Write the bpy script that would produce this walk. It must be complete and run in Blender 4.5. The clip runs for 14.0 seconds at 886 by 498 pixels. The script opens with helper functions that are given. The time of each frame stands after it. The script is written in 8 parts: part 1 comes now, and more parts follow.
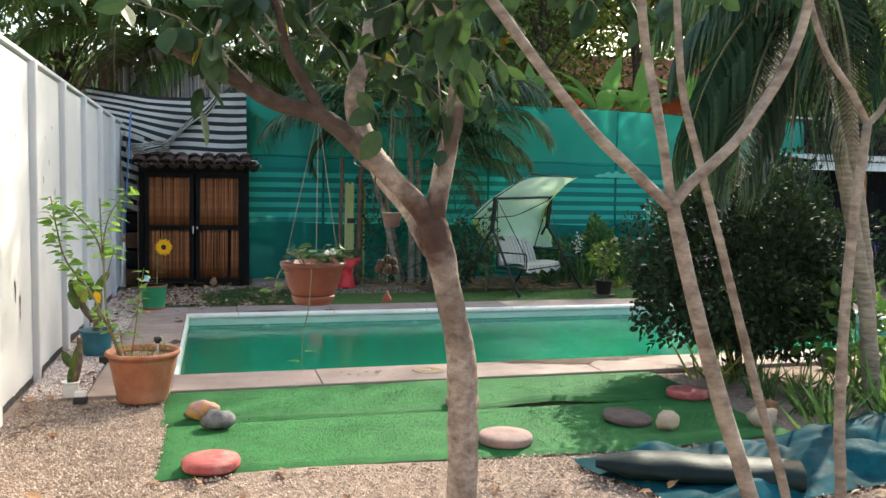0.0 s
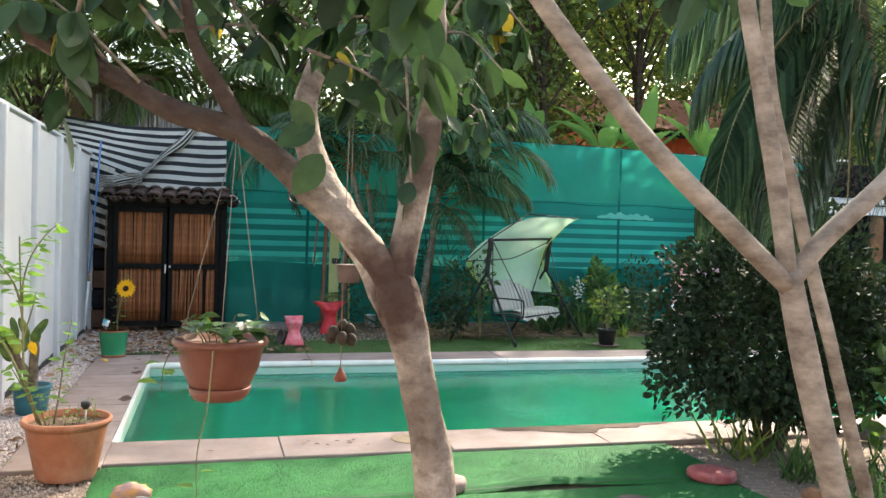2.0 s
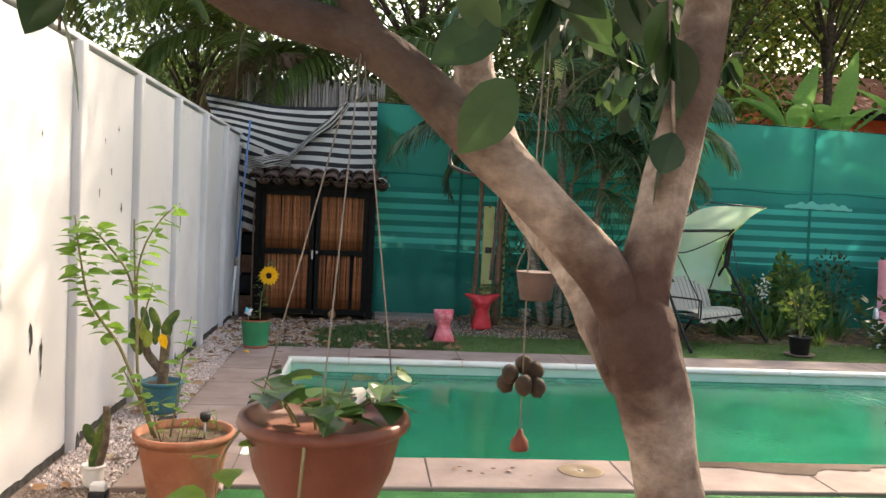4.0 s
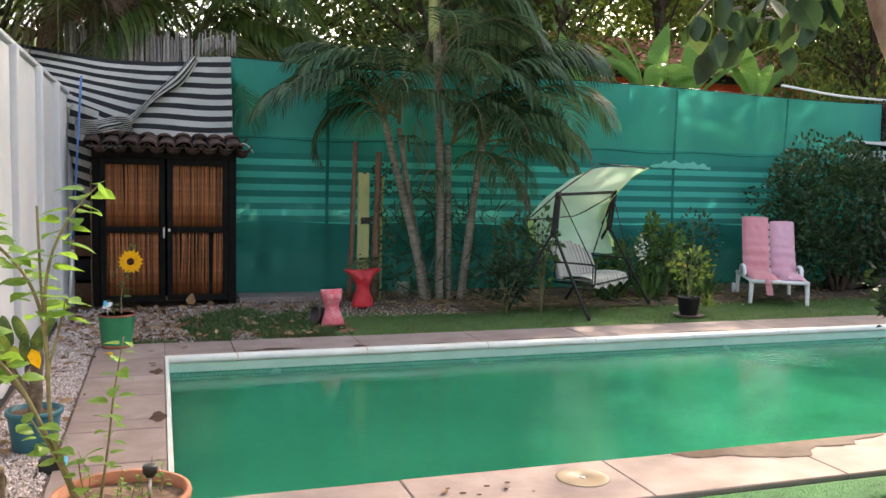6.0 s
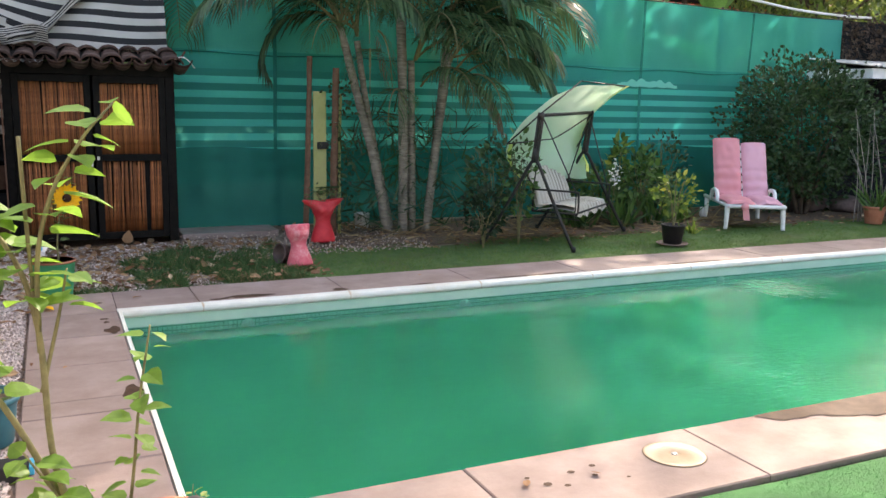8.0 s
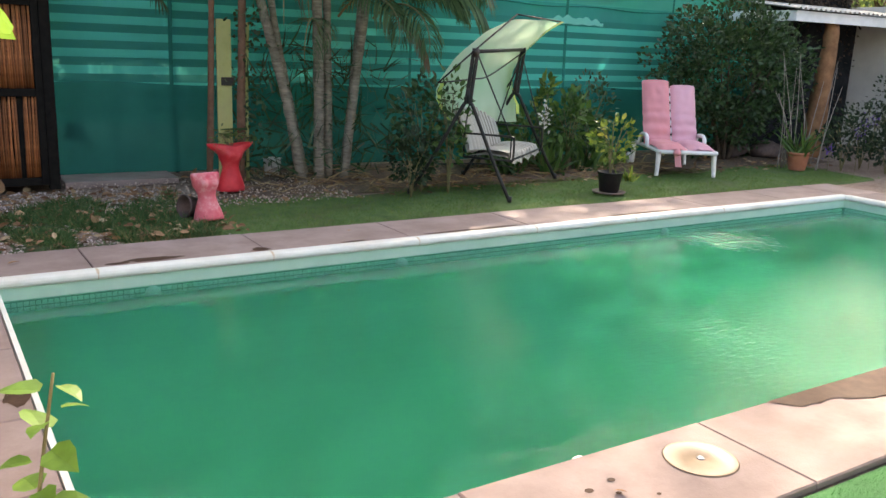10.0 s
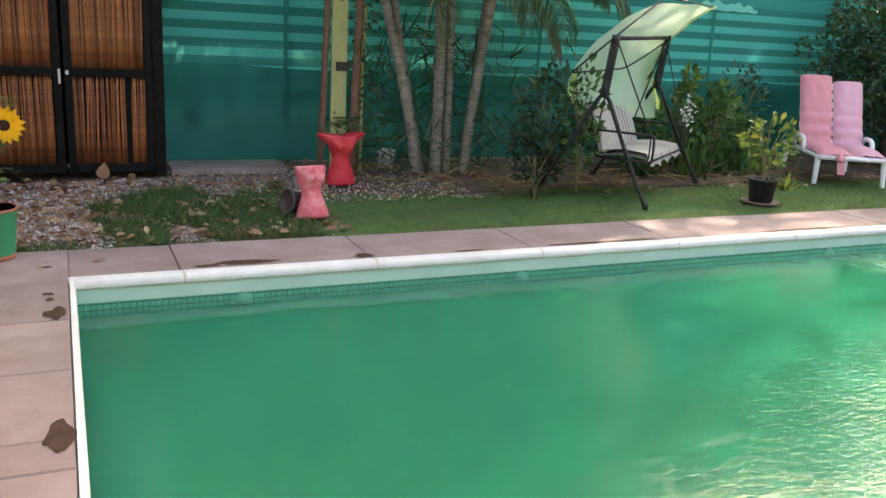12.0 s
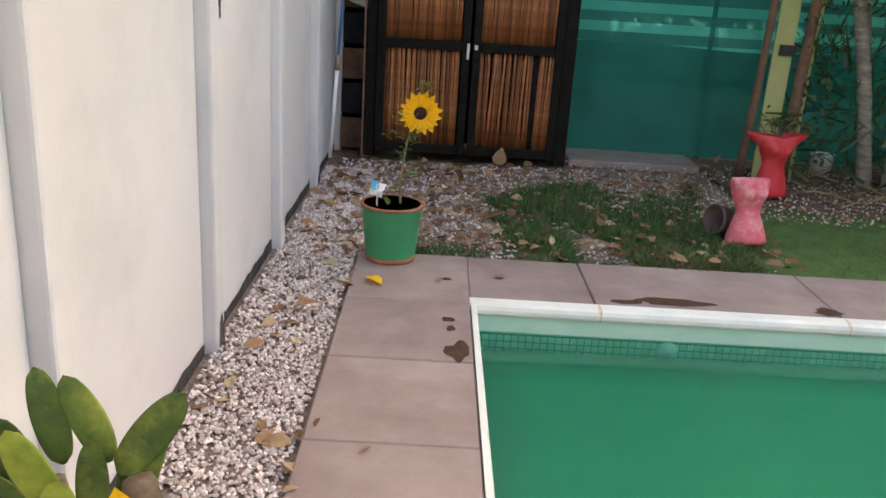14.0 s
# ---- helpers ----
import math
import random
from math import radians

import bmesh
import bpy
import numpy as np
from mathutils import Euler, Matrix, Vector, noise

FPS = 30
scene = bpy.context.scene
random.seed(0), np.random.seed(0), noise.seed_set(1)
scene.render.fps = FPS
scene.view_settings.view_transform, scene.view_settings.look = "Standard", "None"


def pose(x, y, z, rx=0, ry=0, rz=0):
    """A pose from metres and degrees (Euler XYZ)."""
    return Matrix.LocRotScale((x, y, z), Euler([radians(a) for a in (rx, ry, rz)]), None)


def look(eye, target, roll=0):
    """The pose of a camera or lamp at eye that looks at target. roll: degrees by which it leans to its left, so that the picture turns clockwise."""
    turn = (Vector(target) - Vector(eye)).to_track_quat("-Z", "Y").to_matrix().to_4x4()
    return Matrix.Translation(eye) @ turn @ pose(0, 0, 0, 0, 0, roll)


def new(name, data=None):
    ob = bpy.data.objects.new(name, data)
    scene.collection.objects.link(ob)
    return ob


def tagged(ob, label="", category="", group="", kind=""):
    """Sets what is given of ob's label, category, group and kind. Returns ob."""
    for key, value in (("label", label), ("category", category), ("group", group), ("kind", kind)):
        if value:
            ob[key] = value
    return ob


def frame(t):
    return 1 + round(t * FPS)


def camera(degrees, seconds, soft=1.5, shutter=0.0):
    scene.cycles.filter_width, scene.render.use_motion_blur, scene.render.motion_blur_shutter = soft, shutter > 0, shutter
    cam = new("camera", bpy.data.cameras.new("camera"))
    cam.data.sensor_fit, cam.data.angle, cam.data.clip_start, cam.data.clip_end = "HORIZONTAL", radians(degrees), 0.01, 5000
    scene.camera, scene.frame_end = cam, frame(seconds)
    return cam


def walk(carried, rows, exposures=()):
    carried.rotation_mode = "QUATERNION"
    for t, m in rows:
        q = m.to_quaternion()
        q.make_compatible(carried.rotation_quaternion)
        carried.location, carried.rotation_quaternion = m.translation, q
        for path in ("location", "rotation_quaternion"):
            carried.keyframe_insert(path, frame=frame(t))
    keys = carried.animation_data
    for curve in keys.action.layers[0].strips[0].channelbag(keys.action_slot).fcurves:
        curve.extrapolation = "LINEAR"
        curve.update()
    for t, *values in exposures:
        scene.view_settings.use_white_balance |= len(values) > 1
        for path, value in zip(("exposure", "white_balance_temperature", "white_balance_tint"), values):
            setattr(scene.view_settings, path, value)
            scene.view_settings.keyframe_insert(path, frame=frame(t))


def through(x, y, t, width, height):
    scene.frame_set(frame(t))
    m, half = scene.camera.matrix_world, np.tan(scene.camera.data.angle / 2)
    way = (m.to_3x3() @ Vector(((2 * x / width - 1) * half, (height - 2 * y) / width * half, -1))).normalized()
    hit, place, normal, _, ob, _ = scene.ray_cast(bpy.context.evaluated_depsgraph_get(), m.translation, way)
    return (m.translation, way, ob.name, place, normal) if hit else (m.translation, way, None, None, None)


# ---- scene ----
cam = camera(55.6, 14.0)
PATH = [
    (0, (0.288, 0.895, 1.5), (0.814, 2.82, 1.364), 0.9),
    (0.5, (0.397, 1.101, 1.526), (0.954, 3.019, 1.43), 1.2),
    (1, (0.467, 1.288, 1.524), (1.022, 3.208, 1.455), 1.2),
    (1.5, (0.506, 1.545, 1.549), (1.104, 3.453, 1.504), -0.0),
    (2, (0.603, 1.741, 1.531), (1.135, 3.669, 1.485), 1.7),
    (2.5, (0.739, 1.978, 1.536), (1.06, 3.951, 1.473), 3.7),
    (3, (0.766, 2.267, 1.515), (0.962, 4.255, 1.433), 3.0),
    (3.2, (0.775, 2.363, 1.536), (0.954, 4.354, 1.46), 2.6),
    (5.5, (0.138, 3.582, 1.504), (0.513, 5.54, 1.348), 1.2),
    (6, (-0.057, 3.837, 1.535), (0.58, 5.725, 1.374), 1.2),
    (6.5, (-0.141, 4.094, 1.504), (0.625, 5.935, 1.345), 0.8),
    (7, (-0.184, 4.406, 1.541), (0.587, 6.241, 1.349), 1.4),
    (7.5, (-0.303, 4.66, 1.516), (0.488, 6.477, 1.248), 1.7),
    (8, (-0.4, 4.92, 1.511), (0.435, 6.706, 1.17), 1.1),
    (8.5, (-0.38, 5.138, 1.481), (0.474, 6.913, 1.135), 0.7),
    (9, (-0.414, 5.399, 1.471), (0.561, 7.105, 1.097), 1.7),
    (9.2, (-0.429, 5.498, 1.465), (0.615, 7.154, 1.058), 2.0),
    (11.3, (-0.135, 6.193, 1.455), (0.89, 7.831, 0.939), 1.9),
    (11.5, (-0.118, 6.281, 1.444), (0.87, 7.943, 0.934), 2.3),
    (12, (-0.006, 6.482, 1.427), (0.802, 8.239, 0.916), 3.2),
    (12.5, (0.053, 6.782, 1.371), (0.705, 8.6, 0.851), 5.1),
    (13, (0.012, 7.096, 1.405), (0.404, 8.971, 0.828), 6.9),
    (13.5, (-0.072, 7.379, 1.385), (-0.035, 9.274, 0.746), 5.8),
    (14, (-0.227, 7.64, 1.424), (-0.195, 9.54, 0.8), 3.6),
]
walk(cam, [(t, look(eye, target, roll)) for t, eye, target, roll in PATH],
     [(0, 1.97, 7250, 5), (0.5, 2.1, 7200, 5), (1, 2.2, 7100, 5), (1.5, 2.14, 7200, 5), (2, 2.3, 7300, 6), (2.5, 2.25, 7300, 7), (3, 2.03, 7700, 9), (5.5, 2.12, 8300, 15), (6.5, 2.33, 7800, 15), (7.5, 2.4, 7850, 16), (9, 2.4, 7950, 16), (11.5, 2.38, 8500, 18), (12.5, 2.6, 8100, 18), (14, 2.36, 8500, 16)])

# ---- light ----
SUN_AZ, SUN_EL = 46.0, 37.0          # degrees clockwise from +y, degrees up
world = bpy.data.worlds.new("sky")
scene.world = world
world.use_nodes = True
wn = world.node_tree.nodes
sky = wn.new("ShaderNodeTexSky")
sky.sky_type = "NISHITA"
sky.sun_disc = False
sky.sun_elevation = radians(SUN_EL)
sky.sun_rotation = radians(SUN_AZ)
sky.air_density, sky.dust_density, sky.ozone_density = 1.0, 3.0, 1.0
wn["Background"].inputs["Strength"].default_value = 0.155
world.node_tree.links.new(sky.outputs["Color"], wn["Background"].inputs["Color"])
sun_data = bpy.data.lights.new("sun", "SUN")
sun_data.energy, sun_data.angle, sun_data.color = 2.5, radians(0.6), (1.0, 0.965, 0.91)
sun = new("sun", sun_data)
toward = Vector((math.sin(radians(SUN_AZ)) * math.cos(radians(SUN_EL)), math.cos(radians(SUN_AZ)) * math.cos(radians(SUN_EL)), math.sin(radians(SUN_EL))))
sun.matrix_world = look(toward * 30, (0, 0, 0))

rng = np.random.RandomState(7)


# ---- mesh helpers ----
class Build:
    """Collects vertices and faces; every face knows whether it is smooth."""

    def __init__(self):
        self.v, self.f, self.s, self.uv = [], [], [], []

    def add(self, verts, faces, smooth=False, uvs=None):
        n = len(self.v)
        self.v.extend([tuple(p) for p in verts])
        self.f.extend([tuple(i + n for i in face) for face in faces])
        self.s.extend([smooth] * len(faces))
        self.uv.extend(uvs if uvs is not None else [(0.0, 0.0)] * len(verts))
        return self

    def box(self, x0, y0, z0, x1, y1, z1, m=None):
        p = [(x, y, z) for z in (z0, z1) for y in (y0, y1) for x in (x0, x1)]
        if m is not None:
            p = [m @ Vector(q) for q in p]
        return self.add(p, [(0, 2, 3, 1), (4, 5, 7, 6), (0, 1, 5, 4), (2, 6, 7, 3), (0, 4, 6, 2), (1, 3, 7, 5)])

    def tube(self, points, radii, sides=8, squash=1.0, wobble=0.0, caps=True):
        pts = [Vector(p) for p in points]
        if not hasattr(radii, "__len__"):
            radii = [radii] * len(pts)
        t = (pts[1] - pts[0]).normalized()
        a = t.orthogonal().normalized()
        verts, faces = [], []
        for i, p in enumerate(pts):
            t = (pts[min(i + 1, len(pts) - 1)] - pts[max(i - 1, 0)]).normalized()
            a = (a - t * a.dot(t)).normalized()
            b = t.cross(a)
            for k in range(sides):
                w = 2 * math.pi * k / sides
                r = radii[i] * (1 + wobble * (noise.noise(p * 9 + Vector((k * 1.7, 0, 0)))))
                verts.append(p + a * math.cos(w) * r + b * math.sin(w) * r * squash)
        for i in range(len(pts) - 1):
            for k in range(sides):
                k2 = (k + 1) % sides
                faces.append((i * sides + k, i * sides + k2, (i + 1) * sides + k2, (i + 1) * sides + k))
        if caps:
            faces.append(tuple(range(sides))[::-1])
            faces.append(tuple((len(pts) - 1) * sides + k for k in range(sides)))
        return self.add(verts, faces, True)

    def lathe(self, profile, centre=(0, 0, 0), segs=28, ribs=0.0, nribs=0, m=None):
        verts, faces = [], []
        for r, z in profile:
            for k in range(segs):
                w = 2 * math.pi * k / segs
                rr = r * (1 + ribs * math.cos(w * nribs)) if nribs else r
                q = Vector((rr * math.cos(w), rr * math.sin(w), z))
                q = m @ q if m is not None else q + Vector(centre)
                verts.append(q)
        n = len(profile)
        for i in range(n - 1):
            for k in range(segs):
                k2 = (k + 1) % segs
                faces.append((i * segs + k, i * segs + k2, (i + 1) * segs + k2, (i + 1) * segs + k))
        faces.append(tuple(range(segs))[::-1])
        faces.append(tuple((n - 1) * segs + k for k in range(segs)))
        return self.add(verts, faces, True)

    def sheet(self, fn, nu, nv, thick=0.0):
        verts, faces, uvs = [], [], []
        for j in range(nv + 1):
            for i in range(nu + 1):
                u, v = i / nu, j / nv
                verts.append(Vector(fn(u, v)))
                uvs.append((u, v))
        for j in range(nv):
            for i in range(nu):
                a = j * (nu + 1) + i
                faces.append((a, a + 1, a + nu + 2, a + nu + 1))
        self.add(verts, faces, True, uvs)
        return self

    def blob(self, centre, radii, rough=0.1, seed=0.0, rings=7, segs=10, m=None):
        verts, faces = [], []
        c = Vector(centre)
        for i in range(rings + 1):
            th = math.pi * i / rings
            for k in range(segs):
                ph = 2 * math.pi * k / segs
                d = Vector((math.sin(th) * math.cos(ph), math.sin(th) * math.sin(ph), math.cos(th)))
                w = 1 + rough * noise.noise(d * 1.7 + Vector((seed, seed * 2, 0)))
                q = Vector((d.x * radii[0] * w, d.y * radii[1] * w, d.z * radii[2] * w))
                verts.append(c + (m @ q if m is not None else q))
        for i in range(rings):
            for k in range(segs):
                k2 = (k + 1) % segs
                faces.append((i * segs + k, (i + 1) * segs + k, (i + 1) * segs + k2, i * segs + k2))
        return self.add(verts, faces, True)

    def scatter(self, template, pos, way, up, size):
        """Copies of a template (verts, faces) along +x, at many places at once."""
        tv, tf = np.array(template[0], float), template[1]
        pos, way, up, size = (np.asarray(q, float) for q in (pos, way, up, size))
        way = way / (np.linalg.norm(way, axis=1, keepdims=True) + 1e-9)
        side = np.cross(up, way)
        side /= np.linalg.norm(side, axis=1, keepdims=True) + 1e-9
        nor = np.cross(way, side)
        pts = (pos[:, None, :] + size[:, None, None] * (tv[None, :, 0:1] * way[:, None, :] + tv[None, :, 1:2] * side[:, None, :] + tv[None, :, 2:3] * nor[:, None, :])).reshape(-1, 3)
        n, k, m = len(self.v), len(tv), len(pos)
        self.v.extend(map(tuple, pts.tolist()))
        self.uv.extend([(0.0, 0.0)] * len(pts))
        for q in range(m):
            o = n + q * k
            for face in tf:
                self.f.append(tuple(o + i for i in face))
        self.s.extend([False] * (m * len(tf)))
        return self

    def mesh(self, name, material):
        me = bpy.data.meshes.new(name)
        me.from_pydata([tuple(p) for p in self.v], [], self.f)
        me.polygons.foreach_set("use_smooth", self.s)
        layer = me.uv_layers.new(name="UVMap")
        idx = np.zeros(len(me.loops), dtype=np.int32)
        me.loops.foreach_get("vertex_index", idx)
        layer.data.foreach_set("uv", np.array(self.uv, dtype=np.float32)[idx].ravel())
        me.materials.append(material)
        return me


DIAMOND = ([(0, 0, 0), (0.45, 0.27, 0.07), (1, 0, -0.06), (0.45, -0.27, 0.07)], [(0, 2, 1), (0, 3, 2)])
OVATE = ([(0, 0, 0), (0.3, 0, 0.0), (0.65, 0, -0.03), (1, 0, -0.12), (0.28, 0.27, 0.07), (0.65, 0.23, 0.03), (0.28, -0.27, 0.07), (0.65, -0.23, 0.03)],
         [(0, 1, 4), (1, 2, 5, 4), (2, 3, 5), (0, 6, 1), (1, 6, 7, 2), (2, 7, 3)])
ROUND_LEAF = ([(s, w, 0.10 * abs(w) - 0.10 * s * s) for s, h in ((0, 0.02), (0.12, 0.17), (0.28, 0.27), (0.46, 0.30), (0.64, 0.27), (0.80, 0.18), (0.92, 0.08), (1.0, 0.0)) for w in (-h, 0.0, h)],
              [(3 * i + k, 3 * i + k + 1, 3 * i + k + 4, 3 * i + k + 3) for i in range(7) for k in range(2)])
HEART = ([(0, 0, 0), (0.3, 0, 0.0), (0.65, 0, -0.04), (1, 0, -0.16), (0.02, 0.22, 0.05), (0.25, 0.4, 0.08), (0.55, 0.33, 0.03), (0.8, 0.15, -0.06),
          (0.02, -0.22, 0.05), (0.25, -0.4, 0.08), (0.55, -0.33, 0.03), (0.8, -0.15, -0.06)],
         [(0, 1, 5, 4), (1, 2, 6, 5), (2, 3, 7, 6), (0, 8, 9, 1), (1, 9, 10, 2), (2, 10, 11, 3)])
BLADE = ([(0, -0.03, 0), (0, 0.03, 0), (0.55, 0.022, 0.05), (0.55, -0.022, 0.05), (1, 0, 0.0)], [(0, 1, 2, 3), (3, 2, 4)])


def part(name, b, material, parent=None, label="", bevel=0.0):
    ob = new(name, b.mesh(name, material))
    if parent is not None:
        ob.parent = parent
        if parent.type == "EMPTY":
            ob.matrix_parent_inverse = Matrix.Translation(-parent.location)
    if bevel:
        mod = ob.modifiers.new("edge", "BEVEL")
        mod.width, mod.segments, mod.limit_method = bevel, 2, "ANGLE"
    if label:
        ob["label"] = label
    return ob


def thing(name, at, label, category, group="", kind=""):
    ob = new(name)
    ob.empty_display_size = 0.1
    ob.location = at
    return tagged(ob, label, category, group, kind)


def piece(name, mesh, parent, m):
    ob = new(name, mesh)
    ob.parent = parent
    if parent.type == "EMPTY":
        ob.matrix_parent_inverse = Matrix.Translation(-parent.location)
    ob.matrix_basis = m
    return ob


def curve(points, n=6):
    """A smooth line through the points."""
    p = [Vector(q) for q in points]
    p = [p[0] * 2 - p[1]] + p + [p[-1] * 2 - p[-2]]
    out = []
    for i in range(1, len(p) - 2):
        for k in range(n):
            t = k / n
            a, b, c, d = p[i - 1], p[i], p[i + 1], p[i + 2]
            out.append(0.5 * ((2 * b) + (c - a) * t + (2 * a - 5 * b + 4 * c - d) * t * t + (3 * b - a - 3 * c + d) * t ** 3))
    out.append(p[-2])
    return out


def taper(r0, r1, n):
    return [r0 + (r1 - r0) * i / (n - 1) for i in range(n)]


def sphere_dirs(n):
    d = rng.normal(size=(n, 3))
    return d / np.linalg.norm(d, axis=1, keepdims=True)


# ---- materials ----
def surface(name, c1, c2, scale=8.0, rough=0.7, bump=0.3, fine=60.0, stain=None, stain_scale=1.2, stain_amount=0.5, metal=0.0, spread=0.0, depth=0.004, coords="Object", spec=0.3, stretch=None):
    """A surface whose colour drifts between c1 and c2, with fine relief and, where given, stains."""
    m = bpy.data.materials.new(name)
    m.use_nodes = True
    n, l = m.node_tree.nodes, m.node_tree.links
    p = n["Principled BSDF"]
    p.inputs["Roughness"].default_value, p.inputs["Metallic"].default_value = rough, metal
    p.inputs["Specular IOR Level"].default_value = spec
    tc = n.new("ShaderNodeTexCoord")
    a = n.new("ShaderNodeTexNoise")
    a.inputs["Scale"].default_value, a.inputs["Detail"].default_value, a.inputs["Roughness"].default_value = scale, 6, 0.65
    if stretch:
        mp = n.new("ShaderNodeMapping")
        mp.inputs["Scale"].default_value = stretch
        l.new(tc.outputs[coords], mp.inputs["Vector"])
        l.new(mp.outputs["Vector"], a.inputs["Vector"])
    else:
        l.new(tc.outputs[coords], a.inputs["Vector"])
    r = n.new("ShaderNodeValToRGB")
    r.color_ramp.elements[0].position, r.color_ramp.elements[1].position = 0.32, 0.68
    r.color_ramp.elements[0].color, r.color_ramp.elements[1].color = (*c1, 1), (*c2, 1)
    l.new(a.outputs["Fac"], r.inputs["Fac"])
    col = r.outputs["Color"]
    if stain is not None:
        s = n.new("ShaderNodeTexNoise")
        s.inputs["Scale"].default_value, s.inputs["Detail"].default_value, s.inputs["Roughness"].default_value = stain_scale, 8, 0.7
        l.new(tc.outputs[coords], s.inputs["Vector"])
        sr = n.new("ShaderNodeMapRange")
        sr.inputs["From Min"].default_value, sr.inputs["From Max"].default_value = 0.5, 0.72
        sr.inputs["To Max"].default_value = stain_amount
        l.new(s.outputs["Fac"], sr.inputs["Value"])
        mx = n.new("ShaderNodeMix")
        mx.data_type = "RGBA"
        l.new(sr.outputs["Result"], mx.inputs["Factor"])
        l.new(col, mx.inputs["A"])
        mx.inputs["B"].default_value = (*stain, 1)
        col = mx.outputs["Result"]
    if spread:
        oi = n.new("ShaderNodeObjectInfo")
        ge = n.new("ShaderNodeNewGeometry")
        ad = n.new("ShaderNodeMath")
        l.new(oi.outputs["Random"], ad.inputs[0])
        l.new(ge.outputs["Random Per Island"], ad.inputs[1])
        fr = n.new("ShaderNodeMath")
        fr.operation = "FRACT"
        l.new(ad.outputs[0], fr.inputs[0])
        mr = n.new("ShaderNodeMapRange")
        mr.inputs["To Min"].default_value, mr.inputs["To Max"].default_value = 1 - spread, 1 + spread
        l.new(fr.outputs[0], mr.inputs["Value"])
        hs = n.new("ShaderNodeHueSaturation")
        l.new(mr.outputs["Result"], hs.inputs["Value"])
        l.new(col, hs.inputs["Color"])
        col = hs.outputs["Color"]
    l.new(col, p.inputs["Base Color"])
    if bump:
        b = n.new("ShaderNodeTexNoise")
        b.inputs["Scale"].default_value, b.inputs["Detail"].default_value = fine, 5
        l.new(tc.outputs[coords], b.inputs["Vector"])
        bp = n.new("ShaderNodeBump")
        bp.inputs["Strength"].default_value, bp.inputs["Distance"].default_value = bump, depth
        l.new(b.outputs["Fac"], bp.inputs["Height"])
        l.new(bp.outputs["Normal"], p.inputs["Normal"])
    return m


def foliage(name, c1, c2, through=0.4, rough=0.45, c3=None, warm=0.04):
    """Leaves: each one its own shade, with light passing through."""
    m = bpy.data.materials.new(name)
    m.use_nodes = True
    n, l = m.node_tree.nodes, m.node_tree.links
    p = n["Principled BSDF"]
    p.inputs["Roughness"].default_value = rough
    p.inputs["Specular IOR Level"].default_value = 0.35
    ge = n.new("ShaderNodeNewGeometry")
    r = n.new("ShaderNodeValToRGB")
    e = r.color_ramp.elements
    e[0].color, e[1].color = (*c1, 1), (*c2, 1)
    e[1].position = 1 - warm if c3 else 1.0
    if c3:
        q = e.new(1.0)
        q.color = (*c3, 1)
    l.new(ge.outputs["Random Per Island"], r.inputs["Fac"])
    tc = n.new("ShaderNodeTexCoord")
    a = n.new("ShaderNodeTexNoise")
    a.inputs["Scale"].default_value = 40
    l.new(tc.outputs["Object"], a.inputs["Vector"])
    mr = n.new("ShaderNodeMapRange")
    mr.inputs["To Min"].default_value, mr.inputs["To Max"].default_value = 0.7, 1.3
    l.new(a.outputs["Fac"], mr.inputs["Value"])
    hs = n.new("ShaderNodeHueSaturation")
    l.new(mr.outputs["Result"], hs.inputs["Value"])
    l.new(r.outputs["Color"], hs.inputs["Color"])
    l.new(hs.outputs["Color"], p.inputs["Base Color"])
    t = n.new("ShaderNodeBsdfTranslucent")
    br = n.new("ShaderNodeHueSaturation")
    br.inputs["Value"].default_value, br.inputs["Saturation"].default_value, br.inputs["Hue"].default_value = 1.7, 1.05, 0.485
    l.new(hs.outputs["Color"], br.inputs["Color"])
    l.new(br.outputs["Color"], t.inputs["Color"])
    mx = n.new("ShaderNodeMixShader")
    mx.inputs["Fac"].default_value = through
    l.new(p.outputs["BSDF"], mx.inputs[1])
    l.new(t.outputs["BSDF"], mx.inputs[2])
    l.new(mx.outputs["Shader"], n["Material Output"].inputs["Surface"])
    return m


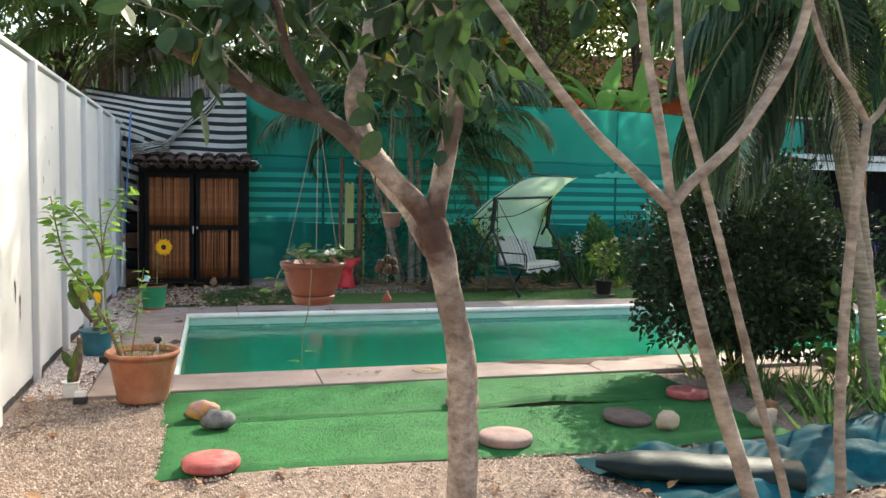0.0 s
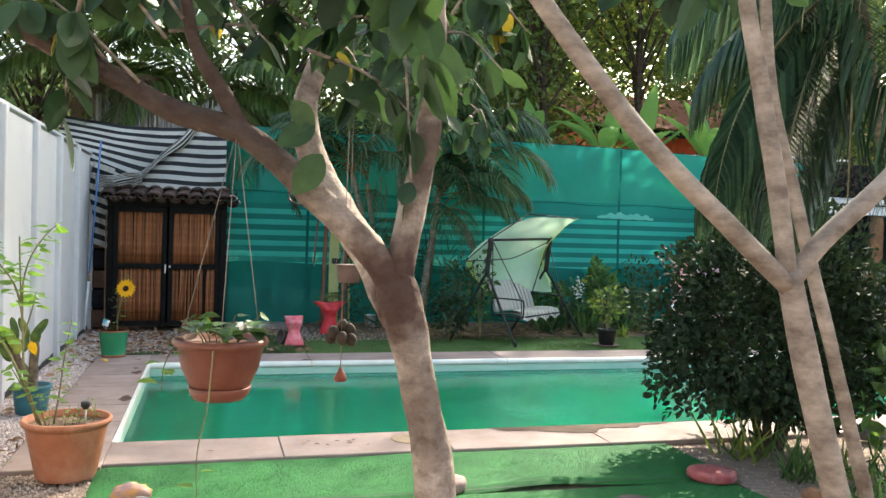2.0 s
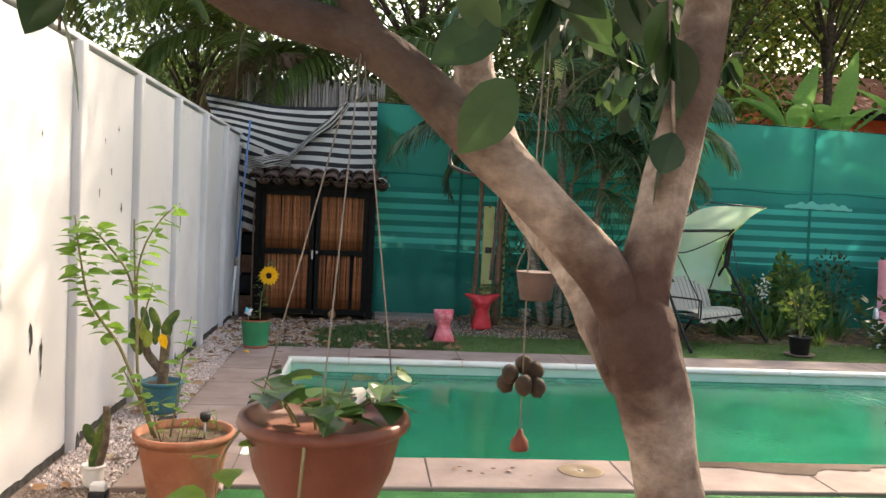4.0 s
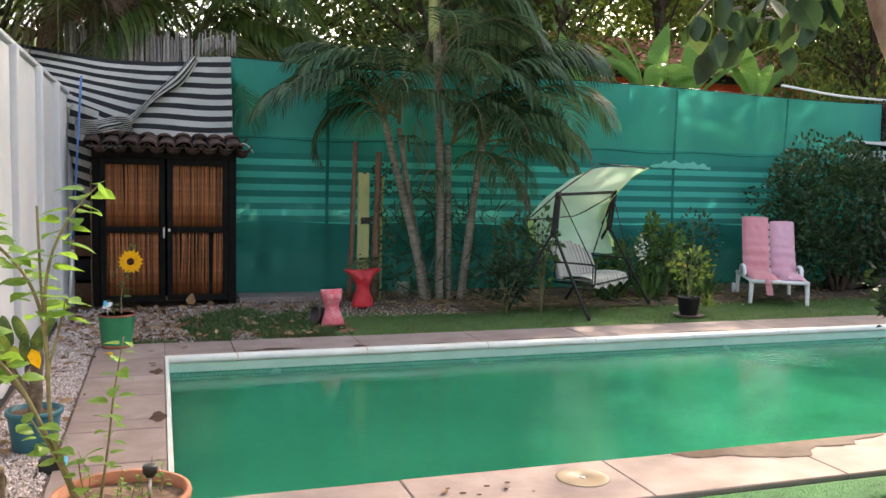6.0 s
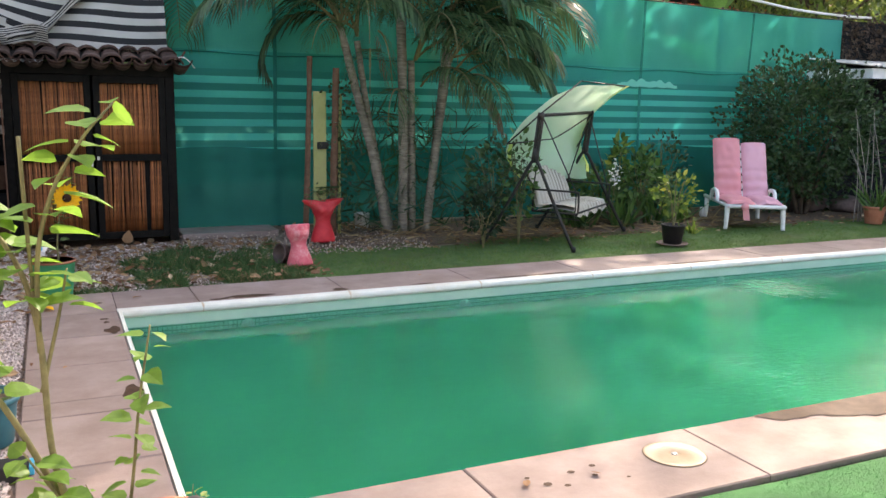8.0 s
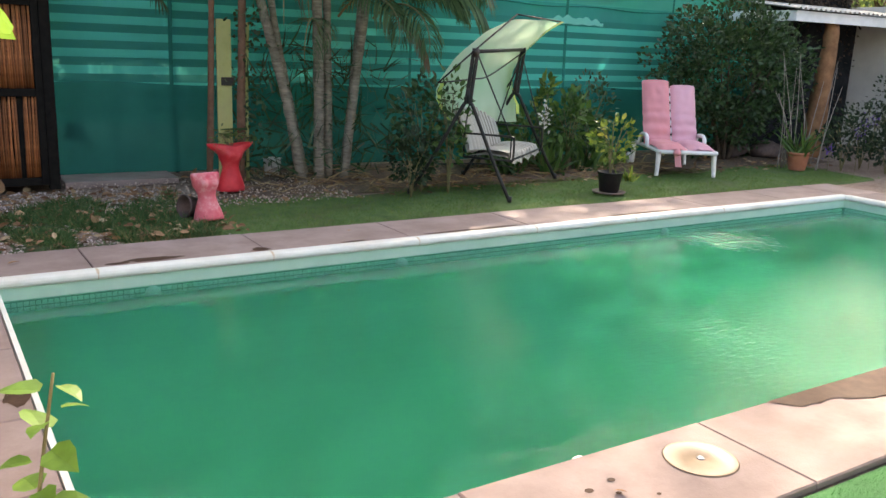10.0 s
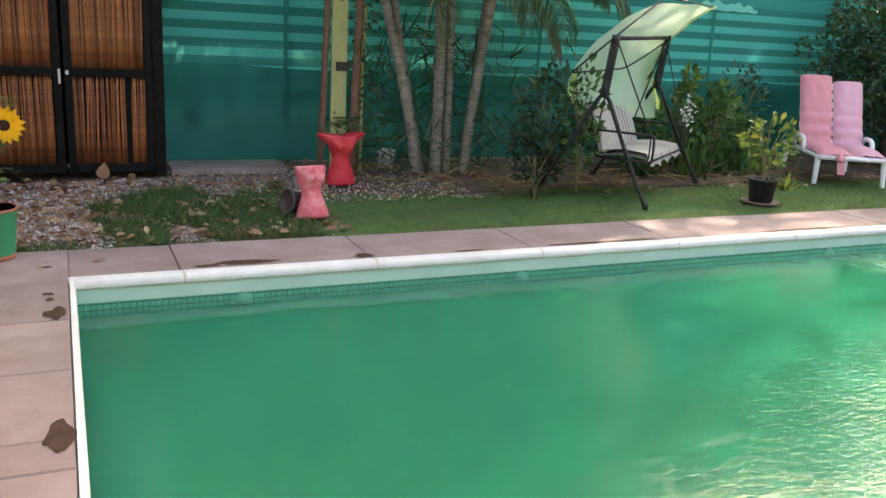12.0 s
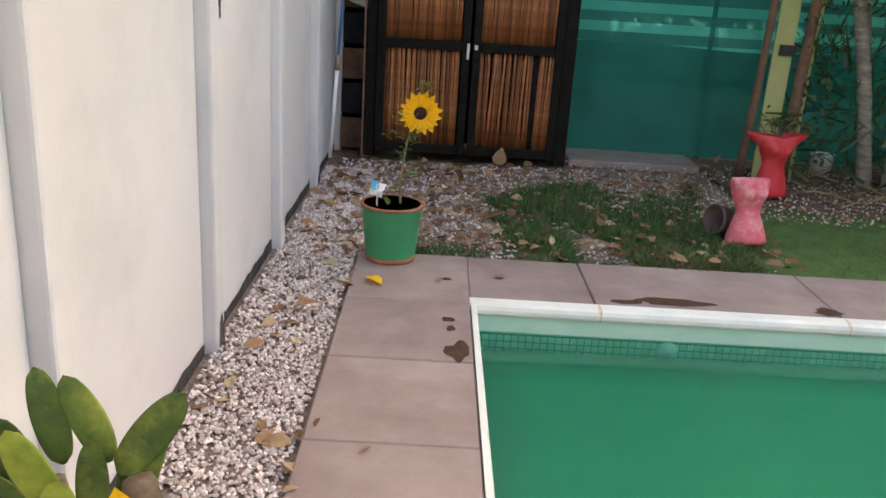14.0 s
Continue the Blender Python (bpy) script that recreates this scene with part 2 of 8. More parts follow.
def cloth(name, c1, c2, clear=0.0, through=0.4, stripes=None, axis=1, streak=0.25):
    """Woven sheet: threads, faded streaks; stripes = (dark colour, count, share)."""
    m = bpy.data.materials.new(name)
    m.use_nodes = True
    n, l = m.node_tree.nodes, m.node_tree.links
    p = n["Principled BSDF"]
    p.inputs["Roughness"].default_value = 0.75
    tc = n.new("ShaderNodeTexCoord")
    a = n.new("ShaderNodeTexNoise")
    a.inputs["Scale"].default_value, a.inputs["Detail"].default_value = 1.3, 6
    l.new(tc.outputs["Object"], a.inputs["Vector"])
    r = n.new("ShaderNodeValToRGB")
    r.color_ramp.elements[0].position, r.color_ramp.elements[1].position = 0.3, 0.7
    r.color_ramp.elements[0].color, r.color_ramp.elements[1].color = (*c1, 1), (*c2, 1)
    l.new(a.outputs["Fac"], r.inputs["Fac"])
    col = r.outputs["Color"]
    if stripes:
        dark, count, share = stripes
        uv = n.new("ShaderNodeSeparateXYZ")
        l.new(tc.outputs["UV"], uv.inputs[0])
        mu = n.new("ShaderNodeMath")
        mu.operation = "MULTIPLY"
        mu.inputs[1].default_value = count
        l.new(uv.outputs[axis], mu.inputs[0])
        fr = n.new("ShaderNodeMath")
        fr.operation = "FRACT"
        l.new(mu.outputs[0], fr.inputs[0])
        gt = n.new("ShaderNodeMath")
        gt.operation = "GREATER_THAN"
        gt.inputs[1].default_value = share
        l.new(fr.outputs[0], gt.inputs[0])
        mx = n.new("ShaderNodeMix")
        mx.data_type = "RGBA"
        l.new(gt.outputs[0], mx.inputs["Factor"])
        l.new(col, mx.inputs["A"])
        mx.inputs["B"].default_value = (*dark, 1)
        col = mx.outputs["Result"]
    l.new(col, p.inputs["Base Color"])
    w = n.new("ShaderNodeTexNoise")
    w.inputs["Scale"].default_value = 220
    l.new(tc.outputs["Object"], w.inputs["Vector"])
    bp = n.new("ShaderNodeBump")
    bp.inputs["Strength"].default_value, bp.inputs["Distance"].default_value = 0.3, 0.002
    l.new(w.outputs["Fac"], bp.inputs["Height"])
    l.new(bp.outputs["Normal"], p.inputs["Normal"])
    t = n.new("ShaderNodeBsdfTranslucent")
    l.new(col, t.inputs["Color"])
    ms = n.new("ShaderNodeMixShader")
    ms.inputs["Fac"].default_value = through
    l.new(p.outputs["BSDF"], ms.inputs[1])
    l.new(t.outputs["BSDF"], ms.inputs[2])
    out = ms.outputs["Shader"]
    if clear:
        tr = n.new("ShaderNodeBsdfTransparent")
        tr.inputs["Color"].default_value = (0.12, 0.90, 0.78, 1)
        m2 = n.new("ShaderNodeMixShader")
        m2.inputs["Fac"].default_value = clear
        l.new(out, m2.inputs[1])
        l.new(tr.outputs["BSDF"], m2.inputs[2])
        out = m2.outputs["Shader"]
    l.new(out, n["Material Output"].inputs["Surface"])
    return m


def water_material():
    """Cloudy water: light spreads inside it, and only the wall's top edge shows through."""
    m = bpy.data.materials.new("pool water")
    m.use_nodes = True
    n, l = m.node_tree.nodes, m.node_tree.links
    p = n["Principled BSDF"]
    p.inputs["Roughness"].default_value = 0.03
    p.inputs["IOR"].default_value = 1.33
    p.inputs["Subsurface Weight"].default_value = 1.0
    p.inputs["Subsurface Radius"].default_value = (0.25, 1.0, 0.55)
    p.inputs["Subsurface Scale"].default_value = 2.2
    tc = n.new("ShaderNodeTexCoord")
    c = n.new("ShaderNodeTexNoise")
    c.inputs["Scale"].default_value = 0.5
    l.new(tc.outputs["Object"], c.inputs["Vector"])
    r = n.new("ShaderNodeValToRGB")
    r.color_ramp.elements[0].position, r.color_ramp.elements[1].position = 0.35, 0.7
    r.color_ramp.elements[0].color, r.color_ramp.elements[1].color = (0.008, 0.175, 0.088, 1), (0.010, 0.200, 0.102, 1)
    l.new(c.outputs["Fac"], r.inputs["Fac"])
    l.new(r.outputs["Color"], p.inputs["Base Color"])

    def node(kind, op, **vals):
        q = n.new(kind)
        if op:
            q.operation = op
        for i, v in vals.items():
            q.inputs[int(i[1:])].default_value = v
        return q

    def spot(x, y, r0, r1, low, high):
        """High inside r0 of a place, fading to low at r1."""
        d = node("ShaderNodeVectorMath", "DISTANCE", i1=(x, y, WATER_Z))
        l.new(tc.outputs["Object"], d.inputs[0])
        f = n.new("ShaderNodeMapRange")
        for key, v in (("From Min", r0), ("From Max", r1), ("To Min", high), ("To Max", low)):
            f.inputs[key].default_value = v
        l.new(d.outputs["Value"], f.inputs["Value"])
        return f.outputs["Result"]

    def plus(u, v, op="ADD"):
        q = node("ShaderNodeMath", op)
        l.new(u, q.inputs[0])
        l.new(v, q.inputs[1])
        return q.outputs[0]

    mp = n.new("ShaderNodeMapping")
    mp.inputs["Rotation"].default_value = (0, 0, radians(25))
    mp.inputs["Scale"].default_value = (1.0, 2.4, 1.0)
    l.new(tc.outputs["Object"], mp.inputs["Vector"])
    w = n.new("ShaderNodeTexNoise")
    w.inputs["Scale"].default_value, w.inputs["Detail"].default_value = 4.0, 3
    l.new(mp.outputs["Vector"], w.inputs["Vector"])
    b = n.new("ShaderNodeBump")
    b.inputs["Strength"].default_value, b.inputs["Distance"].default_value = 0.06, 0.05
    l.new(w.outputs["Fac"], b.inputs["Height"])
    w2 = n.new("ShaderNodeTexNoise")
    w2.inputs["Scale"].default_value, w2.inputs["Detail"].default_value = 15, 3
    l.new(mp.outputs["Vector"], w2.inputs["Vector"])
    b2 = n.new("ShaderNodeBump")
    b2.inputs["Distance"].default_value = 0.03
    sx = n.new("ShaderNodeSeparateXYZ")
    l.new(tc.outputs["Object"], sx.inputs[0])
    calm = n.new("ShaderNodeMapRange")
    calm.inputs["From Min"].default_value, calm.inputs["From Max"].default_value = 1.5, 5.0
    calm.inputs["To Min"].default_value, calm.inputs["To Max"].default_value = 0.03, 0.10
    l.new(sx.outputs["X"], calm.inputs["Value"])
    # where the pump's return and a breeze roughen the surface
    lively = plus(calm.outputs["Result"], spot(3.6, 8.9, 0.1, 1.1, 0.0, 0.14))
    l.new(lively, b2.inputs["Strength"])
    l.new(w2.outputs["Fac"], b2.inputs["Height"])
    l.new(b.outputs["Normal"], b2.inputs["Normal"])
    w3 = n.new("ShaderNodeTexNoise")
    w3.inputs["Scale"].default_value, w3.inputs["Detail"].default_value = 13, 2
    l.new(tc.outputs["Object"], w3.inputs["Vector"])
    b3 = n.new("ShaderNodeBump")
    b3.inputs["Distance"].default_value = 0.040
    l.new(spot(5.75, 10.6, 0.1, 0.6, 0.0, 1.0), b3.inputs["Strength"])
    l.new(w3.outputs["Fac"], b3.inputs["Height"])
    l.new(b2.outputs["Normal"], b3.inputs["Normal"])
    l.new(b3.outputs["Normal"], p.inputs["Normal"])
    t = n.new("ShaderNodeBsdfTransparent")
    t.inputs["Color"].default_value = (0.50, 0.95, 0.80, 1)
    # clear enough to see into only close beside the pool wall
    far = node("ShaderNodeMath", "SUBTRACT", i0=11.2)
    l.new(sx.outputs["Y"], far.inputs[1])
    east = node("ShaderNodeMath", "SUBTRACT", i0=8.43)
    l.new(sx.outputs["X"], east.inputs[1])
    edge = plus(far.outputs[0], east.outputs[0], "MINIMUM")
    see = n.new("ShaderNodeMapRange")
    see.inputs["From Min"].default_value, see.inputs["From Max"].default_value = 0.05, 0.50
    see.inputs["To Min"].default_value, see.inputs["To Max"].default_value = 0.7, 0.0
    l.new(edge, see.inputs["Value"])
    mx = n.new("ShaderNodeMixShader")
    l.new(see.outputs["Result"], mx.inputs["Fac"])
    l.new(p.outputs["BSDF"], mx.inputs[1])
    l.new(t.outputs["BSDF"], mx.inputs[2])
    l.new(mx.outputs["Shader"], n["Material Output"].inputs["Surface"])
    return m


WATER_Z = -0.13
M_WATER = water_material()
M_GRAVEL_BED = surface("gravel bed", (0.20, 0.14, 0.105), (0.34, 0.26, 0.21), 22, 0.95, 0.9, 90, (0.12, 0.08, 0.05), 1.3, 0.7, depth=0.02)
M_GRAVEL = surface("gravel stones", (0.46, 0.37, 0.33), (0.70, 0.61, 0.56), 14, 0.85, 0.3, 120, spread=0.35)
M_GRAVELBROWN = surface("dusty brown gravel", (0.34, 0.255, 0.20), (0.50, 0.40, 0.335), 10, 0.9, 0.3, 120, spread=0.4)
M_SOIL = surface("soil", (0.07, 0.046, 0.032), (0.19, 0.13, 0.09), 30, 0.95, 0.8, 70, depth=0.01)
M_SLAB = surface("sandstone slab", (0.225, 0.167, 0.146), (0.325, 0.252, 0.226), 3.0, 0.8, 0.25, 90, (0.20, 0.145, 0.12), 2.4, 0.55, spread=0.07)
M_SCREED = surface("joint mortar", (0.17, 0.135, 0.11), (0.25, 0.20, 0.165), 20, 0.95, 0.5, 90)
M_WET = surface("damp stone", (0.052, 0.030, 0.019), (0.085, 0.050, 0.033), 14, 0.7, 0.1, 90, spec=0.12)
M_COPING = surface("white coping", (0.60, 0.63, 0.57), (0.72, 0.74, 0.68), 5, 0.5, 0.15, 70, (0.50, 0.38, 0.24), 1.1, 0.35)
M_RUST = surface("rust stain", (0.48, 0.38, 0.25), (0.60, 0.53, 0.41), 30, 0.7, 0.1, 60)
M_BASIN = surface("pool liner", (0.40, 0.66, 0.54), (0.50, 0.74, 0.62), 3, 0.4, 0.05, 50)
M_TILE = surface("mosaic tile", (0.40, 0.74, 0.62), (0.52, 0.82, 0.72), 6, 0.25, 0.05, 60, spread=0.12)
M_GROUT = surface("dark grout", (0.06, 0.21, 0.165), (0.10, 0.29, 0.23), 20, 0.9, 0.1)
M_WALL = surface("white wall paint", (0.56, 0.55, 0.55), (0.68, 0.67, 0.67), 1.8, 0.85, 0.25, 50, (0.46, 0.44, 0.41), 0.9, 0.5, spread=0.03)
M_MOULD = surface("black mould", (0.02, 0.02, 0.02), (0.09, 0.085, 0.08), 16, 0.95, 0.3)
M_TURF = surface("artificial turf", (0.008, 0.095, 0.020), (0.020, 0.155, 0.034), 5, 0.8, 0.9, 260, (0.02, 0.10, 0.03), 1.1, 0.5, depth=0.008)
M_LAWN = surface("lawn ground", (0.045, 0.10, 0.025), (0.095, 0.16, 0.045), 7, 0.95, 0.9, 160, (0.10, 0.075, 0.04), 1.4, 0.6, depth=0.01)
M_WEEDMAT = surface("weed mat", (0.025, 0.055, 0.02), (0.07, 0.10, 0.035), 18, 0.95, 0.9, 120, (0.17, 0.12, 0.075), 5, 0.9, depth=0.015)
M_BLADE = foliage("grass blades", (0.04, 0.115, 0.02), (0.115, 0.21, 0.04), 0.3, 0.7, (0.22, 0.16, 0.06), 0.12)
M_TURFBLADE = foliage("turf blades", (0.008, 0.09, 0.018), (0.020, 0.155, 0.034), 0.15, 0.8)
M_WEED = foliage("weed blades", (0.030, 0.085, 0.030), (0.075, 0.16, 0.05), 0.3, 0.7, (0.30, 0.21, 0.10), 0.14)
M_STRAW = foliage("straw blades", (0.16, 0.10, 0.05), (0.34, 0.25, 0.13), 0.25, 0.8)
M_DRYLEAF = foliage("dry leaves", (0.13, 0.06, 0.03), (0.36, 0.21, 0.11), 0.15, 0.8, (0.45, 0.36, 0.22), 0.2)
M_TERRA = surface("terracotta", (0.27, 0.095, 0.05), (0.36, 0.14, 0.078), 7, 0.75, 0.2, 80, (0.52, 0.33, 0.24), 3.0, 0.5)
M_BROWNPOT = surface("brown plastic pot", (0.105, 0.031, 0.018), (0.15, 0.046, 0.027), 9, 0.45, 0.1, 60, (0.24, 0.11, 0.07), 4, 0.4)
M_GREENPOT = surface("green painted pot", (0.02, 0.22, 0.10), (0.035, 0.30, 0.14), 5, 0.55, 0.15, 60, (0.03, 0.16, 0.08), 5, 0.4)
M_BLUEPOT = surface("teal glazed pot", (0.02, 0.10, 0.13), (0.035, 0.16, 0.20), 8, 0.4, 0.1, 60)
M_BLACK = surface("black plastic", (0.012, 0.012, 0.013), (0.03, 0.03, 0.03), 12, 0.5, 0.1)
M_WHITEP = surface("white plastic", (0.70, 0.69, 0.66), (0.80, 0.79, 0.76), 8, 0.45, 0.05, 60, (0.52, 0.48, 0.42), 3, 0.4)
M_RED = surface("red painted clay", (0.52, 0.02, 0.03), (0.68, 0.04, 0.05), 9, 0.45, 0.2, 50, (0.72, 0.16, 0.15), 7, 0.5)
M_PINK = surface("faded pink clay", (0.62, 0.09, 0.12), (0.74, 0.20, 0.22), 9, 0.6, 0.3, 50, (0.82, 0.58, 0.55), 8, 0.7)
M_BLACKWOOD = surface("charred timber", (0.005, 0.0045, 0.004), (0.014, 0.012, 0.010), 14, 0.8, 0.5, 40, spec=0.12)
M_CANE = surface("reddish cane", (0.18, 0.056, 0.020), (0.40, 0.15, 0.058), 9, 0.6, 0.4, 60, spread=0.45)
M_STICK = surface("grey reed", (0.17, 0.145, 0.125), (0.30, 0.26, 0.23), 12, 0.9, 0.4, 60, spread=0.4)
M_ROOFTILE = surface("weathered roof tile", (0.022, 0.013, 0.010), (0.095, 0.05, 0.036), 12, 0.9, 0.6, 60, (0.18, 0.14, 0.12), 6, 0.6, spread=0.35, depth=0.008)
M_BARK = surface("pale bark", (0.17, 0.125, 0.097), (0.42, 0.345, 0.285), 16, 0.9, 0.9, 46, (0.085, 0.050, 0.036), 6.5, 0.8, depth=0.010, stretch=(1, 1, 1.5), spec=0.15)


def darkened(m, dark, place, r0, r1, strength, along_x=None):
    """Darkens a bark in ragged patches round a place, or past a line in x."""
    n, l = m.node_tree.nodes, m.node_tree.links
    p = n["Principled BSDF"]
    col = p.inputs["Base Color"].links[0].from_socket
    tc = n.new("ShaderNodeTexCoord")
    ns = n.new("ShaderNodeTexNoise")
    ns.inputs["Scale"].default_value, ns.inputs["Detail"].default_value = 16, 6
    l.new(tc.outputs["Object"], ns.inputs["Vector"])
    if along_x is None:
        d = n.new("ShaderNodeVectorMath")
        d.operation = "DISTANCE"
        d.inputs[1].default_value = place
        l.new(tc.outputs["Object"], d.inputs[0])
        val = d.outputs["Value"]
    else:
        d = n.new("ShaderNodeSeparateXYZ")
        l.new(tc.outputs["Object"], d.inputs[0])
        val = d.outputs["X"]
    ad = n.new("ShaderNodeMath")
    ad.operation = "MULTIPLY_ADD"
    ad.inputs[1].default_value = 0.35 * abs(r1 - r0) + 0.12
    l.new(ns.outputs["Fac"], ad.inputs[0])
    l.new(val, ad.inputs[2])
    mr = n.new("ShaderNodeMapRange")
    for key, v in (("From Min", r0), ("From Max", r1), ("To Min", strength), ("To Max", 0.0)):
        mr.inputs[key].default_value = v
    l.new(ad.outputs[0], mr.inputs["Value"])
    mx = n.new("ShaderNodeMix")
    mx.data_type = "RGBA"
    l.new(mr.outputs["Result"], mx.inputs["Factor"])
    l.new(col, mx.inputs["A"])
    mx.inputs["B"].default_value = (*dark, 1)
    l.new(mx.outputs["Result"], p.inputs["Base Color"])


darkened(M_BARK, (0.045, 0.021, 0.016), (1.09, 4.0, 1.36), 0.17, 0.30, 0.9)
darkened(M_BARK, (0.040, 0.023, 0.017), None, 0.86, 1.10, 0.88, True)
darkened(M_BARK, (0.07, 0.045, 0.035), (1.19, 4.0, 1.74), 0.15, 0.22, 0.85)
darkened(M_BARK, (0.09, 0.06, 0.045), (1.22, 4.0, 1.02), 0.15, 0.24, 0.6)
M_BARK2 = surface("smooth grey-tan bark", (0.11, 0.084, 0.066), (0.33, 0.27, 0.22), 14, 0.8, 0.8, 60, (0.07, 0.045, 0.03), 7, 0.85, stretch=(1, 1, 2.2), spec=0.15)
M_PALMBARK = surface("ringed palm bark", (0.12, 0.10, 0.075), (0.32, 0.28, 0.22), 9, 0.9, 0.7, 45, (0.05, 0.045, 0.03), 4, 0.6, stretch=(1, 1, 4.5), spec=0.15)
M_DARKBARK = surface("dark bark", (0.035, 0.025, 0.018), (0.10, 0.07, 0.05), 12, 0.95, 0.6, 50)
M_FIGLEAF = foliage("fig leaves", (0.010, 0.028, 0.011), (0.034, 0.072, 0.022), 0.28, 0.55, (0.35, 0.28, 0.04), 0.03)
M_PALMLEAF = foliage("palm leaflets", (0.030, 0.065, 0.034), (0.115, 0.20, 0.095), 0.38, 0.25, (0.30, 0.27, 0.09), 0.05)
# darker copy of the leaflets; in the areca clump it carries inner shade
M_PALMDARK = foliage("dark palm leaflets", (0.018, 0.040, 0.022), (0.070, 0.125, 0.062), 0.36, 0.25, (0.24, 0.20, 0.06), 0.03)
M_COCOLEAF = foliage("coconut leaflets", (0.035, 0.075, 0.020), (0.12, 0.18, 0.045), 0.40, 0.4)
M_DEADFROND = foliage("dead frond", (0.12, 0.075, 0.05), (0.24, 0.15, 0.10), 0.2, 0.8)
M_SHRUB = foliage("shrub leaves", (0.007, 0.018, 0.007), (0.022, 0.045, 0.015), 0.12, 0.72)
M_SHRUB2 = foliage("glossy shrub leaves", (0.014, 0.040, 0.014), (0.040, 0.085, 0.028), 0.2, 0.35)
M_TREELEAF = foliage("tree leaves", (0.045, 0.085, 0.020), (0.16, 0.22, 0.045), 0.45, 0.5, (0.40, 0.30, 0.06), 0.05)
M_TREELEAF2 = foliage("dark tree leaves", (0.036, 0.072, 0.022), (0.13, 0.19, 0.05), 0.45, 0.45)
M_BANANA = foliage("banana leaf", (0.11, 0.25, 0.06), (0.19, 0.36, 0.11), 0.45, 0.35)
M_HIBISCUS = foliage("light green leaves", (0.070, 0.165, 0.028), (0.15, 0.27, 0.05), 0.45, 0.5, (0.50, 0.40, 0.05), 0.03)
M_BEDLEAF = foliage("bedding leaves", (0.020, 0.062, 0.018), (0.085, 0.17, 0.04), 0.35, 0.4)
M_YELLOWLEAF = foliage("variegated leaves", (0.035, 0.085, 0.02), (0.17, 0.24, 0.05), 0.4, 0.4, (0.55, 0.48, 0.10), 0.07)
M_DRYCREEPER = foliage("dry creeper", (0.030, 0.022, 0.017), (0.10, 0.07, 0.05), 0.15, 0.8)
M_PURPLE = foliage("purple flowers", (0.12, 0.05, 0.30), (0.22, 0.10, 0.42), 0.3, 0.6)
M_WHITEFLOWER = foliage("white flowers", (0.6, 0.58, 0.55), (0.8, 0.75, 0.7), 0.3, 0.6)
M_CACTUS = surface("cactus pad", (0.030, 0.070, 0.016), (0.085, 0.14, 0.028), 16, 0.65, 0.5, 50, (0.26, 0.28, 0.05), 7, 0.8, spread=0.3)
M_CACTUSPALE = surface("pale cactus pad", (0.15, 0.22, 0.03), (0.30, 0.36, 0.05), 16, 0.65, 0.5, 50, (0.36, 0.36, 0.08), 7, 0.8)
M_CACTUSWOOD = surface("corky cactus stem", (0.07, 0.05, 0.035), (0.20, 0.15, 0.10), 22, 0.9, 0.6, 50)
M_STEM = surface("green-brown stem", (0.12, 0.10, 0.05), (0.22, 0.20, 0.09), 20, 0.7, 0.3)
M_PETAL = foliage("sunflower petals", (0.78, 0.36, 0.01), (0.88, 0.58, 0.02), 0.3, 0.6)
M_SEED = surface("sunflower centre", (0.02, 0.008, 0.004), (0.06, 0.02, 0.01), 60, 0.9, 0.8, 160)
M_METAL = surface("black painted steel", (0.006, 0.007, 0.007), (0.018, 0.02, 0.019), 14, 0.45, 0.15, 60, (0.10, 0.05, 0.03), 6, 0.4)
M_STEEL = surface("galvanised steel", (0.35, 0.36, 0.37), (0.5, 0.5, 0.5), 10, 0.4, 0.1, metal=0.8)
M_WIRE = surface("thin wire", (0.16, 0.13, 0.10), (0.26, 0.22, 0.18), 20, 0.6, 0.0)
M_BLUEPOLE = surface("blue coated pole", (0.05, 0.14, 0.34), (0.09, 0.22, 0.46), 6, 0.4, 0.05)
M_POLEWOOD = surface("brown pole", (0.10, 0.05, 0.03), (0.20, 0.11, 0.07), 9, 0.85, 0.5, 40)
M_YELLOWBOARD = surface("yellow-green board", (0.28, 0.29, 0.10), (0.42, 0.42, 0.18), 4, 0.7, 0.2, 50, (0.18, 0.16, 0.07), 4, 0.5)
M_TRUNKPOST = surface("reddish trunk post", (0.16, 0.075, 0.035), (0.30, 0.15, 0.075), 7, 0.85, 0.5, 30)
M_FASCIA = surface("white fascia paint", (0.66, 0.67, 0.68), (0.80, 0.80, 0.80), 4, 0.6, 0.1, 50, (0.45, 0.45, 0.44), 3, 0.35)
M_ROOFSHEET = surface("grey roof sheet", (0.35, 0.35, 0.34), (0.5, 0.5, 0.48), 3, 0.55, 0.1, 40, (0.25, 0.22, 0.2), 2, 0.5)
# near-black colour; in the hut and the shed gap it holds the shade
M_DARKFILL = surface("near-black fill", (0.010, 0.011, 0.013), (0.028, 0.029, 0.032), 4, 0.9, 0.3, spec=0.1)
M_HOUSEWALL = surface("house plaster", (0.55, 0.09, 0.04), (0.66, 0.14, 0.06), 3, 0.85, 0.2)
M_HOUSEROOF = surface("red clay roof", (0.30, 0.11, 0.08), (0.44, 0.19, 0.14), 5, 0.85, 0.4, 30, (0.20, 0.10, 0.08), 1.2, 0.5, spread=0.2)
M_NET_TOP = cloth("green shade net", (0.04, 0.76, 0.64), (0.10, 0.90, 0.78), 0.46, 0.66)
M_NET_LOW = cloth("green shade net lower", (0.014, 0.42, 0.37), (0.025, 0.54, 0.47), 0.32, 0.5)
M_NET_STRIPE = cloth("striped green shade net", (0.03, 0.70, 0.60), (0.06, 0.82, 0.70), 0.18, 0.55, ((0.012, 0.33, 0.29), 8.0, 0.5))
